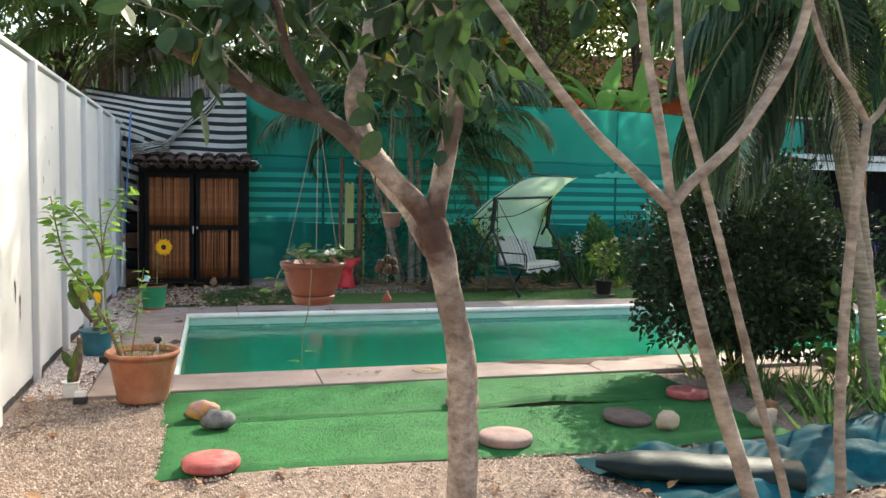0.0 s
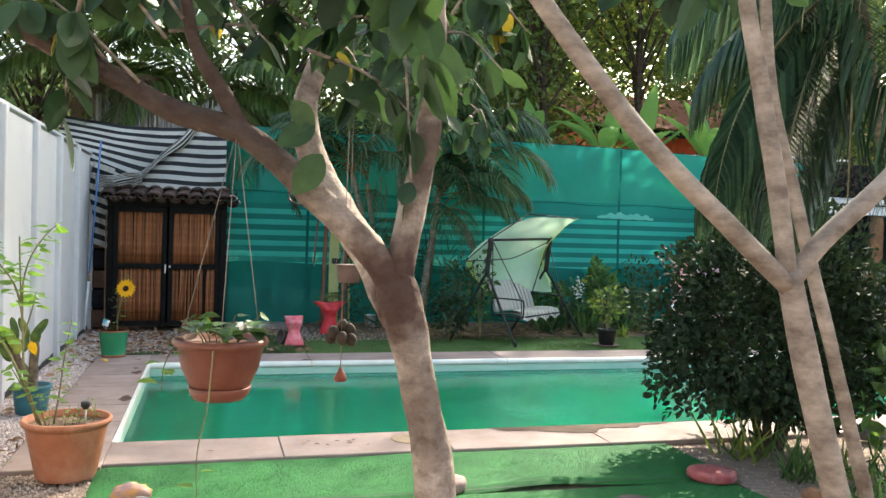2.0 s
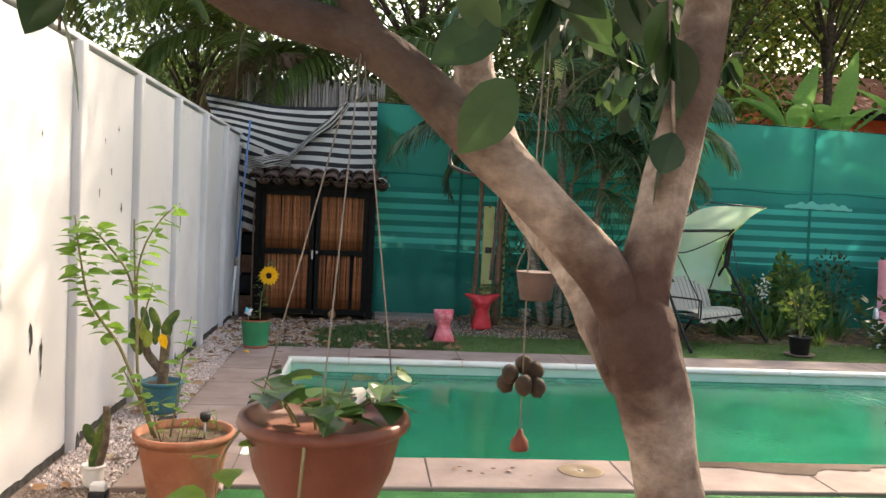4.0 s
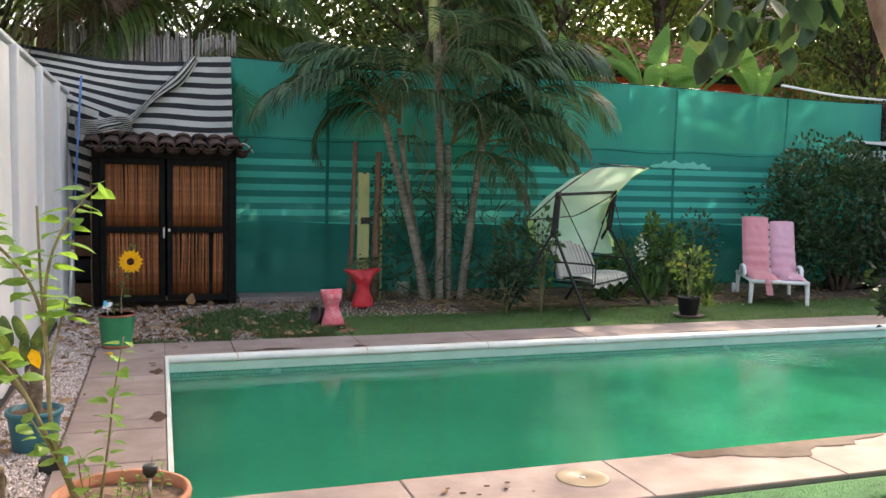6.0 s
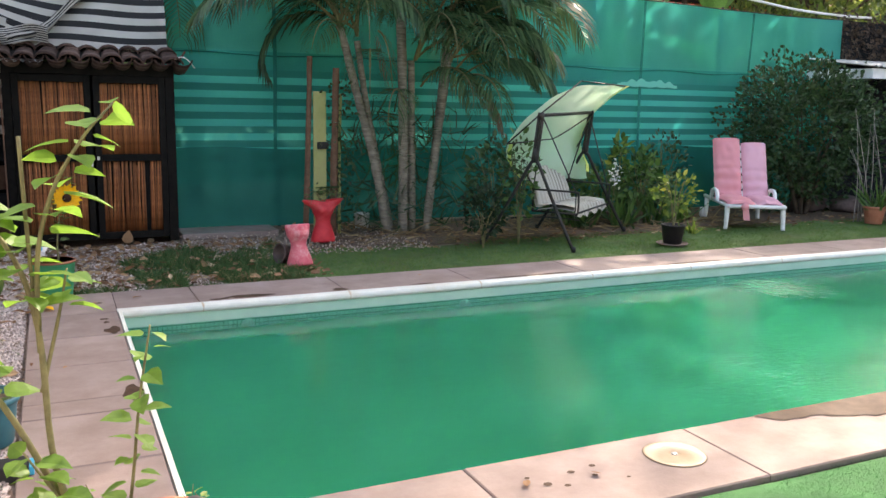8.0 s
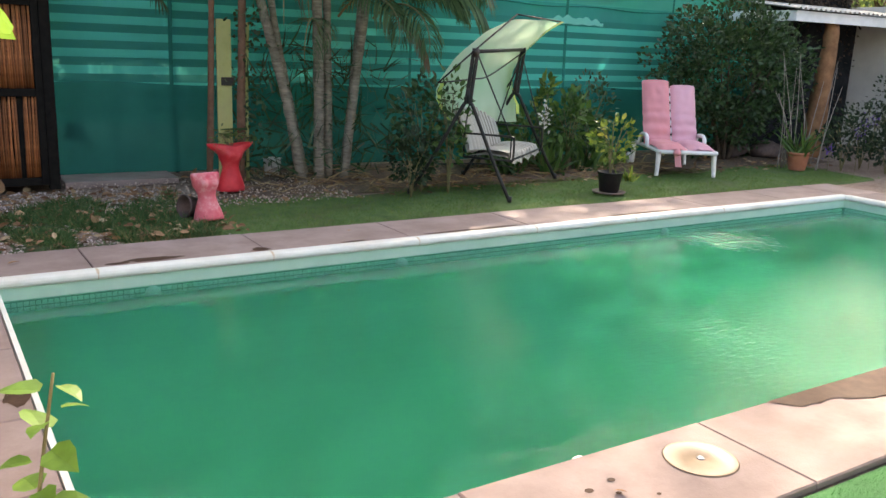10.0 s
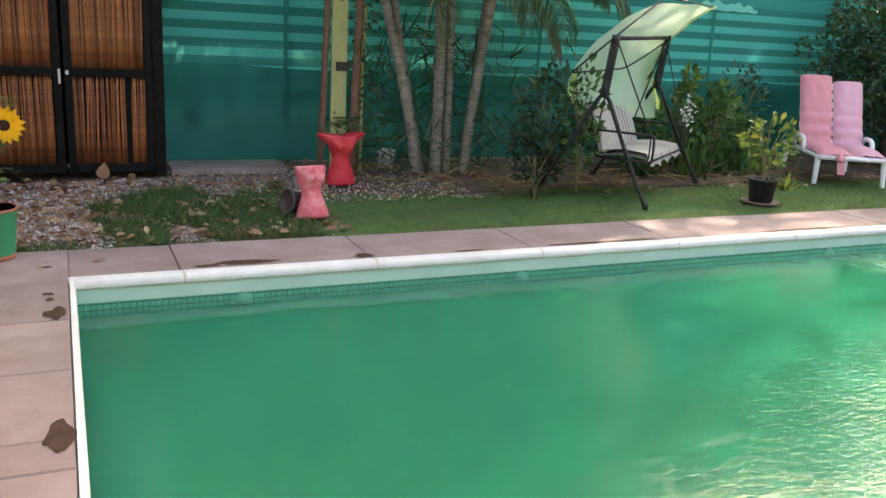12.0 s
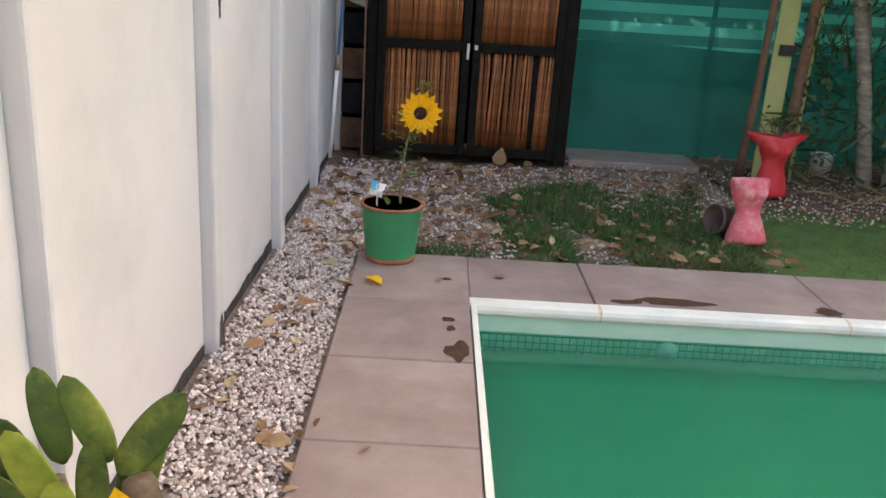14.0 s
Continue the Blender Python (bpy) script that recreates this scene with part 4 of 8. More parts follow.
# ---- shed with cane doors ----
def cane_shed():
    t = thing("garden_shed", (0, 14.5, 0), "small dark timber shed with cane doors and clay tile roof", "shed")
    b = Build()
    b.box(-0.80, 14.27, 0, -0.72, 14.37, 1.80)
    part("post", b, M_BLACKWOOD, t, bevel=0.005)
    b = Build()
    b.box(0.72, 14.27, 0, 0.815, 14.37, 1.80)
    part("post", b, M_BLACKWOOD, t, bevel=0.005)
    part("lintel", Build().box(-0.80, 14.265, 1.73, 0.815, 14.37, 1.85), M_BLACKWOOD, t, bevel=0.005)
    part("side_board", Build().box(-0.79, 14.372, 0.02, -0.742, 14.95, 1.85), M_DARKFILL, t)
    part("side_board", Build().box(0.762, 14.372, 0.02, 0.81, 14.95, 1.85), M_DARKFILL, t)
    part("rear_board", Build().box(-0.74, 14.9, 0.02, 0.76, 14.95, 1.85), M_DARKFILL, t)
    cane = Build().tube([(0, 0, 0), (0.001, 0, 0.35), (-0.001, 0, 0.7), (0, 0, 1.0)], [0.0115, 0.0105, 0.011, 0.010], 6).mesh("cane", M_CANE)
    for s, xa, xb in ((0, -0.715, -0.005), (1, 0.02, 0.715)):
        d = part("door", Build().box(xa + 0.01, 14.31, 0.06, xb - 0.01, 14.325, 1.70), M_BLACKWOOD, t, "closed door of red-brown canes in a black frame")
        for x0, x1 in ((xa, xa + 0.06), (xb - 0.06, xb)):
            part("stile", Build().box(x0, 14.245, 0.05, x1, 14.31, 1.725), M_BLACKWOOD, d, bevel=0.004)
        for z0, z1 in ((0.05, 0.12), (0.86, 0.93), (1.655, 1.725)):
            part("rail", Build().box(xa + 0.061, 14.25, z0, xb - 0.061, 14.31, z1), M_BLACKWOOD, d, bevel=0.004)
        for z0, z1 in ((0.115, 0.865), (0.925, 1.66)):
            x = xa + 0.068
            while x < xb - 0.066:
                low = z0 < 0.5
                if not (s and low and 0.50 < x < 0.525):
                    lean = rng.normal(0, 1.6 if (s and low) else 0.5)
                    m = pose(x, 14.292 + rng.uniform(-0.006, 0.006), z0, 0, lean, rng.uniform(0, 180)) @ Matrix.Diagonal((1, 1, (z1 - z0) * rng.uniform(0.985, 1.0), 1))
                    ob = piece("cane", cane, d, m)
                x += rng.uniform(0.0185, 0.0225)
    part("latch", Build().box(-0.028, 14.232, 0.80, -0.008, 14.246, 0.92).box(0.03, 14.236, 0.875, 0.055, 14.246, 0.91), M_STEEL, t, "small steel latch")
    # two courses of barrel tiles on a sloping deck
    part("roof_deck", Build().box(-0.86, 14.05, -0.012, 0.86, 14.95, 0.012, Matrix.Translation((0, 14.95, 2.06)) @ pose(0, 0, 0, 12, 0, 0) @ Matrix.Translation((0, -14.95, 0))), M_BLACKWOOD, t)
    n = 9
    verts, faces = [], []
    for i in range(2):
        for k in range(9):
            a = math.pi * k / 8
            r = 0.105 - 0.018 * i
            verts.append((r * math.cos(a), 0.5 * i, r * 0.75 * math.sin(a)))
    for i in range(2):
        for k in range(9):
            a = math.pi * k / 8
            r = 0.09 - 0.018 * i
            verts.append((r * math.cos(a), 0.5 * i, r * 0.72 * math.sin(a)))
    for k in range(8):
        faces += [(k, k + 1, 9 + k + 1, 9 + k), (18 + k, 27 + k, 27 + k + 1, 18 + k + 1), (k, 18 + k, 18 + k + 1, k + 1)]
    tile = Build().add(verts, faces, True).mesh("roof_tile", M_ROOFTILE)
    for row in range(2):
        for i in range(9):
            x = -0.78 + i * 0.195 + rng.uniform(-0.012, 0.012)
            m = pose(x, 13.98 + row * 0.42, 1.845 + row * 0.105 + rng.uniform(-0.008, 0.008), 11 + rng.uniform(-2, 2), rng.uniform(-5, 5), rng.uniform(-4, 4))
            piece("roof_tile", tile, t, m)
            m = pose(x + 0.0975, 13.99 + row * 0.42, 1.90 + row * 0.105, 11, 180 + rng.uniform(-4, 4), rng.uniform(-3, 3)) @ Matrix.Scale(0.9, 4)
            piece("roof_tile", tile, t, m)
    part("roof_sheet_edge", Build().sheet(lambda u, v: (-0.84 + u * 0.42, 13.97 + 0.2 * v, 1.835 + 0.04 * v + 0.012 * math.sin(u * 40)), 40, 2), M_ROOFSHEET, t, "bent corrugated sheet edge")
    part("loose_wire", Build().tube(curve([(0.8, 14.1, 1.9), (0.88, 14.05, 1.93), (0.95, 14.02, 1.88), (0.99, 14.0, 1.82)]), 0.005, 5), M_WHITEP, t)


cane_shed()


def striped_cloth():
    t = thing("striped_shade_cloth", (-0.2, 14.8, 2.0), "black and white striped shade cloth draped above the shed", "shade cloth")

    def left(u, v):
        # v up; the lower edge is gathered towards the fold
        top = Vector((-1.62 + 1.97 * u, 14.86 - 0.05 * u, 3.05 - 0.06 * u - 0.13 * math.sin(math.pi * u) * (0.4 + 0.6 * u) - 0.02))
        low = Vector((-1.35 + 1.0 * u ** 1.2, 14.55 - 0.1 * u, 2.36 - 0.30 * u + 0.05 * math.sin(u * 5)))
        p = low.lerp(top, v)
        if u > 0.5:
            d = Vector((0.33, 14.74, 2.93)).lerp(Vector((-0.6, 14.42, 2.05)), 1 - v)
            p = p.lerp(d, (u - 0.5) * 2 * 0.95)
        p.y += 0.035 * noise.noise(Vector((u * 5, v * 4, 0))) + 0.02 * noise.noise(Vector((u * 14, v * 3, 2)))
        return p

    part("left_sheet", Build().sheet(left, 40, 30), M_STRIPE, t)

    def right(u, v):
        xl = -0.72 + 1.05 * v
        return Vector((xl + (0.79 - xl) * u, 14.80 - 0.30 * (1 - v) + 0.03 * noise.noise(Vector((u * 4, v * 5, 3))), 1.99 + 0.02 * u + (1.0 + 0.02 * u) * v + 0.02 * math.sin(u * 6) * (1 - v)))

    part("right_sheet", Build().sheet(right, 30, 24), M_STRIPE2, t)

    def roll(u, v):
        c = Vector((0.36, 14.72, 2.98)).lerp(Vector((-0.72, 14.36, 2.02)), u)
        c.z -= 0.13 * math.sin(math.pi * u) + 0.03 * math.sin(u * 11)
        a = 2 * math.pi * v
        r = 0.045 + 0.02 * math.sin(u * 9) + 0.012 * math.sin(a * 3 + u * 8)
        return c + Vector((math.cos(a) * r * 0.7, math.sin(a) * r, math.cos(a) * -r * 0.7))

    part("rolled_hem", Build().sheet(roll, 40, 14), M_STRIPE2, t)

    def strip(u, v):
        return Vector((-1.04 + 0.3 * u + 0.03 * math.sin(v * 7), 14.5 - 0.12 * u + 0.05 * noise.noise(Vector((u * 4, v * 6, 8))), 1.2 + 1.15 * v - 0.1 * u))

    part("hanging_end", Build().sheet(strip, 12, 24), M_STRIPE2, t)
    part("drawn_tail", Build().sheet(lambda u, v: Vector((-0.98 + 0.62 * u, 14.36 + 0.04 * math.sin(u * 9 + v * 3), 2.02 + 0.16 * v - 0.03 * math.sin(u * 6))), 20, 6), M_STRIPE2, t)


striped_cloth()


def reed_screen():
    t = thing("reed_screen", (-0.2, 15.3, 2.4), "weathered grey reed screen rising behind the striped cloth", "screen")
    stick = Build().tube([(0, 0, 0), (0.004, 0, 0.5), (0, 0.004, 1.0)], [0.012, 0.011, 0.009], 5).mesh("reed", M_STICK)
    x = -1.15
    while x < 0.9:
        h = 1.0 + rng.uniform(-0.09, 0.08)
        piece("reed", stick, t, pose(x, 15.3 + rng.uniform(-0.02, 0.02), 2.35, rng.uniform(-1, 1), rng.uniform(-2, 2), rng.uniform(0, 180)) @ Matrix.Diagonal((1.1, 1.1, h, 1)))
        x += rng.uniform(0.013, 0.02)
    part("cross_rail", Build().tube([(-1.2, 15.34, 2.75), (0.95, 15.34, 2.8)], 0.018, 6), M_STICK, t)
    for x in (-1.1, 0.85):
        part("screen_post", Build().tube([(x, 15.36, 0), (x, 15.36, 2.9)], 0.03, 7), M_STICK, t)


reed_screen()

pole = thing("blue_pole", (-1.0, 14.0, 0), "long blue and white pole leaning beside the shed", "pole")
part("shaft", Build().tube([(-0.985, 13.98, 0.75), (-0.885, 14.14, 2.62)], 0.012, 8), M_BLUEPOLE, pole)
part("lower_shaft", Build().tube([(-1.022, 13.92, 0.04), (-0.985, 13.98, 0.75)], 0.015, 8), M_WHITEP, pole)
part("coupling", Build().tube([(-0.988, 13.975, 0.69), (-0.982, 13.985, 0.80)], 0.019, 8), M_BEIGELID, pole)
tim = thing("timber_offcuts", (-0.92, 14.6, 0), "dark stacked boards, brown plank and added shade backing in the gap beside the shed", "timber")
# added near-black board stands in for the shade deep in the gap
part("gap_shade_board", Build().box(-1.06, 14.9, 0, -0.8, 14.94, 2.4), M_DARKFILL, tim)
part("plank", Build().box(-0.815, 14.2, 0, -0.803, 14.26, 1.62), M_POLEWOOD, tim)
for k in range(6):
    part("board", Build().box(-1.02, 14.55 + 0.02 * k, 0.0 + 0.28 * k, -0.83, 14.62 + 0.02 * k, 0.24 + 0.28 * k), M_DARKFILL if k % 2 else M_POLEWOOD, tim)
b = Build().box(0.87, 14.42, -0.03, 1.95, 14.92, 0.035)
tagged(part("concrete_slab", b, M_SLAB, bevel=0.008), "flat concrete slab lying at the foot of the net", "slab")


# ---- hut at the far corner ----
def hut():
    t = thing("open_hut", (12.5, 14.5, 0), "open hut with white fascia, sheet roof and rough trunk post", "hut")
    part("fascia", Build().box(10.72, 13.78, 2.0, 14.15, 13.82, 2.15), M_FASCIA, t, bevel=0.004)
    part("side_fascia", Build().box(10.72, 13.822, 2.0, 10.76, 15.1, 2.15), M_FASCIA, t, bevel=0.004)
    part("roof", Build().sheet(lambda u, v: (10.62 + 3.55 * u, 13.68 + 1.5 * v, 2.175 + 0.18 * v + 0.018 * math.sin(u * 3.55 / 0.12 * 2 * math.pi)), 240, 3), M_ROOFSHEET, t, "corrugated roof sheet")
    pts = curve([(11.72, 13.95, -0.05), (11.78, 13.95, 0.7), (11.82, 13.93, 1.4), (11.86, 13.95, 2.0)])
    part("trunk_post", Build().tube(pts, taper(0.17, 0.10, len(pts)), 10, wobble=0.3), M_TRUNKPOST, t, "rough reddish tree-trunk post")
    # the hut's inner shade is put into this wall's colour
    part("rear_wall", Build().box(10.9, 15.0, 0, 14.15, 15.08, 2.3), M_DARKFILL, t)
    part("rear_post", Build().box(13.9, 13.85, 0, 14.0, 13.95, 2.0), M_TRUNKPOST, t)


hut()


def creeper_wall():
    t = thing("creeper_wall", (12.5, 15.3, 0), "garden wall overgrown with dry brown creeper", "wall", kind="structure")
    part("masonry", Build().box(11.42, 15.2, -0.1, 14.2, 15.4, 3.0), M_DARKFILL, t)
    n = 5200
    pos = np.stack([rng.uniform(11.3, 14.2, n), 15.12 + rng.normal(0, 0.06, n), rng.uniform(0.2, 3.15, n)], 1)
    way = np.stack([rng.normal(0, 0.5, n), rng.uniform(-1, 0, n), rng.uniform(-1.2, 0.1, n)], 1)
    b = Build().scatter(DIAMOND, pos, way, sphere_dirs(n), rng.uniform(0.05, 0.11, n))
    tagged(part("creeper", b, M_DRYCREEPER, t, "dry brown creeper leaves"), kind="stuff")
    part("white_pipe", Build().tube(curve([(9.4, 15.05, 3.18), (10.5, 15.06, 3.08), (11.6, 15.08, 3.05), (12.2, 15.1, 3.06)]), 0.02, 8), M_WHITEP, t, "white pipe along the fence top")


creeper_wall()

# ---- palms, trees and shrubs ----
def frond(name, parent, p0, az, el, length, droop, material, n=42, leaf=0.34, hang=0.45, rachis=M_STEM, width=1.0, twist=0.0):
    """One feather frond: a rachis that bends over and two rows of leaflets."""
    p = Vector(p0)
    pts, el0 = [p.copy()], el
    steps = 22
    for i in range(steps):
        s = (i + 0.5) / steps
        e = radians(el0 - droop * s ** 1.35)
        a = radians(az + twist * s)
        p = p + Vector((math.sin(a) * math.cos(e), math.cos(a) * math.cos(e), math.sin(e))) * (length / steps)
        pts.append(p.copy())
    ra = part(name, Build().tube(pts, taper(0.013 * length ** 0.5, 0.003, len(pts)), 5), rachis, parent)
    pos, ways, ups, size = [], [], [], []
    for k in range(n):
        s = 0.14 + 0.85 * k / (n - 1)
        f = s * steps
        i = min(int(f), steps - 1)
        c = pts[i].lerp(pts[i + 1], f - i)
        t = (pts[i + 1] - pts[i]).normalized()
        side = t.cross(Vector((0, 0, 1)))
        side = side.normalized() if side.length > 1e-4 else Vector((1, 0, 0))
        for sg in (-1, 1):
            ln = leaf * length * (math.sin(math.pi * (0.14 + 0.83 * (k / (n - 1)))) ** 0.7 + 0.08) * rng.uniform(0.85, 1.1)
            d = side * sg * 0.95 + t * (0.34 + 0.36 * s) + Vector((0, 0, 0.35 - hang * 1.1 + rng.uniform(-0.12, 0.12)))
            pos.append(c), ways.append(d.normalized()), size.append(ln)
            ups.append(Vector((0, 0, 1)) + side * sg * 0.5)
    w = 0.055 * width
    tmpl = ([(0, -w * 0.4, 0), (0, w * 0.4, 0), (0.35, w * 0.6, 0.03), (0.35, -w * 0.6, 0.03), (0.72, w * 0.42, -0.05 - 0.16 * hang), (0.72, -w * 0.42, -0.05 - 0.16 * hang), (1, 0, -0.16 - 0.45 * hang)],
            [(0, 1, 2, 3), (3, 2, 4, 5), (5, 4, 6)])
    part("leaf_blade", Build().scatter(tmpl, pos, ways, ups, np.array(size)), material, ra)
    return ra


def ringed_trunk(name, parent, points, r0, r1, material=M_PALMBARK):
    pts = curve(points, 10)
    rad = [r * (1 + 0.07 * (i % 3 == 0)) for i, r in enumerate(taper(r0, r1, len(pts)))]
    return part(name, Build().tube(pts, rad, 10, wobble=0.1), material, parent)


def palm_cluster():
    t = thing("areca_palm", (3.4, 14.2, 0), "clump of areca palms with several ringed stems and arching fronds", "palm")
    ringed_trunk("stem", t, [(3.17, 14.1, -0.05), (3.0, 14.1, 0.8), (2.78, 14.1, 1.6), (2.58, 14.1, 2.35)], 0.055, 0.042)
    ringed_trunk("stem", t, [(3.38, 14.15, -0.05), (3.37, 14.15, 1.2), (3.32, 14.15, 2.6), (3.25, 14.15, 3.9)], 0.058, 0.05)
    ringed_trunk("stem", t, [(3.52, 14.2, -0.05), (3.5, 14.2, 1.0), (3.48, 14.2, 2.0)], 0.045, 0.04)
    ringed_trunk("stem", t, [(3.65, 14.1, -0.05), (3.76, 14.1, 0.9), (3.88, 14.1, 1.75), (3.92, 14.1, 2.1)], 0.05, 0.04)
    ringed_trunk("stem", t, [(3.3, 14.3, -0.05), (3.0, 14.3, 1.3), (2.85, 14.3, 2.2)], 0.04, 0.035)
    ringed_trunk("stem", t, [(3.74, 14.3, -0.05), (3.9, 14.35, 1.2), (4.0, 14.35, 2.2)], 0.05, 0.04)
    part("crownshaft", Build().tube(curve([(3.25, 14.15, 3.3), (3.22, 14.13, 3.7), (3.19, 14.1, 4.2)]), [0.065, 0.07, 0.072, 0.07, 0.068, 0.066, 0.06, 0.058, 0.056, 0.054, 0.052, 0.05, 0.045], 10), M_YELLOWBOARD, t, "yellow-green crownshaft")
    # (start, azimuth, first rise, length, droop)
    for k, (p0, az, el, ln, dr) in enumerate((((2.55, 14.05, 2.35), 265, 42, 1.9, 110), ((2.55, 14.0, 2.3), 245, 70, 1.5, 150), ((2.6, 14.0, 2.35), 180, 62, 1.3, 150), ((2.6, 14.1, 2.4), 300, 65, 1.6, 100),
                               ((2.6, 14.1, 2.4), 100, 72, 1.5, 130), ((2.55, 14.0, 2.3), 210, 20, 1.0, 90), ((2.6, 14.1, 2.4), 330, 55, 1.5, 90), ((2.6, 14.0, 2.35), 140, 50, 1.3, 140),
                               ((3.92, 14.05, 2.1), 95, 62, 2.25, 135), ((3.92, 14.0, 2.05), 130, 48, 1.5, 125), ((3.92, 14.05, 2.0), 165, 52, 1.5, 140), ((3.9, 14.1, 2.1), 60, 60, 1.7, 110),
                               ((3.9, 14.05, 2.1), 210, 60, 1.4, 150), ((3.95, 14.05, 2.05), 115, 15, 1.2, 80), ((3.9, 14.1, 2.15), 250, 72, 1.4, 140),
                               ((3.5, 14.1, 2.0), 185, 66, 1.5, 150), ((3.48, 14.1, 1.95), 225, 58, 1.4, 145), ((3.5, 14.1, 2.0), 150, 68, 1.5, 150), ((3.5, 14.15, 2.0), 90, 75, 1.6, 120),
                               ((3.5, 14.1, 2.05), 275, 62, 1.6, 130),
                               ((3.2, 14.1, 4.0), 80, 60, 2.1, 130), ((3.2, 14.1, 4.0), 120, 45, 2.0, 125), ((3.2, 14.05, 4.0), 170, 55, 1.9, 150), ((3.2, 14.1, 4.0), 215, 45, 1.9, 130),
                               ((3.2, 14.1, 4.0), 260, 50, 2.0, 125), ((3.2, 14.15, 4.0), 300, 60, 2.0, 110), ((3.2, 14.15, 4.0), 30, 65, 2.0, 110), ((3.2, 14.1, 3.95), 100, 20, 1.8, 105),
                               ((3.95, 14.35, 2.2), 40, 65, 2.2, 100), ((3.95, 14.35, 2.2), 85, 70, 2.3, 110), ((4.0, 14.3, 2.25), 120, 74, 2.2, 120), ((3.95, 14.35, 2.2), 0, 70, 2.0, 90),
                               ((2.85, 14.3, 2.25), 290, 74, 2.0, 100), ((2.85, 14.3, 2.25), 20, 78, 2.1, 80), ((2.85, 14.3, 2.25), 240, 60, 1.7, 120),
                               ((2.7, 13.95, 2.3), 195, 50, 1.4, 150), ((2.8, 14.0, 2.6), 270, 55, 1.7, 125), ((3.1, 14.0, 2.6), 200, 60, 1.5, 160), ((3.25, 14.0, 2.7), 165, 62, 1.5, 160), ((3.4, 14.0, 2.5), 140, 60, 1.6, 150), ((3.6, 14.0, 2.5), 175, 55, 1.4, 160),
                               ((3.7, 14.0, 2.5), 115, 65, 1.8, 140), ((3.3, 14.05, 3.2), 100, 50, 1.8, 140), ((3.2, 14.05, 3.2), 250, 50, 1.7, 140), ((3.25, 14.0, 3.3), 180, 40, 1.6, 150), ((3.3, 14.1, 3.0), 70, 60, 2.0, 120), ((3.2, 14.1, 3.0), 290, 60, 1.9, 120),
                               ((3.8, 14.0, 2.2), 190, 40, 1.2, 150), ((4.0, 14.0, 2.2), 150, 55, 1.7, 145), ((2.6, 14.0, 2.6), 225, 55, 1.5, 150), ((4.0, 14.2, 2.6), 100, 68, 2.1, 130))):
        if k > 15 and k % 3 == 1:
            continue
        # fronds further back take the dark copy, their shade put into colour
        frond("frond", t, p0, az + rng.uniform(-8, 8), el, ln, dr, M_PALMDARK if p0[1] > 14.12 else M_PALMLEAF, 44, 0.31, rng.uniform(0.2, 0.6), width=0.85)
    for k in range(12):                                   # younger fronds filling the clump, all in the darker shade copy
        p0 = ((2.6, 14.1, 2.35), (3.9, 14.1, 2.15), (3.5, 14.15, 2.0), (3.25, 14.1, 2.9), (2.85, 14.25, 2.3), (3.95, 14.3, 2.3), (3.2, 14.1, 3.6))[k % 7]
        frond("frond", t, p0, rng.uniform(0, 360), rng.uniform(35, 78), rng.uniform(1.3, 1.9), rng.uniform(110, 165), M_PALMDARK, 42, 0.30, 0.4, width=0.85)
    for p0, az, el, ln, dr in (((2.9, 14.0, 1.9), 200, 40, 1.2, 150), ((3.5, 13.95, 1.7), 160, 45, 1.2, 150), ((4.0, 14.0, 1.8), 120, 40, 1.5, 125), ((3.9, 13.95, 1.7), 165, 35, 1.2, 140), ((3.3, 13.95, 1.5), 215, 40, 1.1, 145), ((4.0, 14.1, 1.9), 95, 50, 1.7, 120)):
        frond("frond", t, p0, az, el, ln, dr, M_PALMLEAF, 44, 0.32, 0.5, width=0.85)
    for p0, az, el, ln, dr in (((3.0, 14.0, 2.3), 190, -10, 1.1, 70), ((3.95, 13.95, 1.9), 140, -25, 1.0, 60), ((3.25, 14.0, 3.3), 200, 10, 1.4, 95)):
        frond("dead_frond", t, p0, az, el, ln, dr, M_DEADFROND, 26, 0.22, 0.9)
    n = 500
    pos = np.stack([rng.normal(3.5, 0.45, n), rng.normal(14.3, 0.2, n), rng.uniform(0, 1.4, n)], 1)
    part("sucker_foliage", Build().scatter(BLADE, pos, sphere_dirs(n) + [0, -0.2, 0.5], sphere_dirs(n), rng.uniform(0.15, 0.4, n)), M_SHRUB2, t, "thin sucker leaves round the stems")["kind"] = "stuff"


palm_cluster()


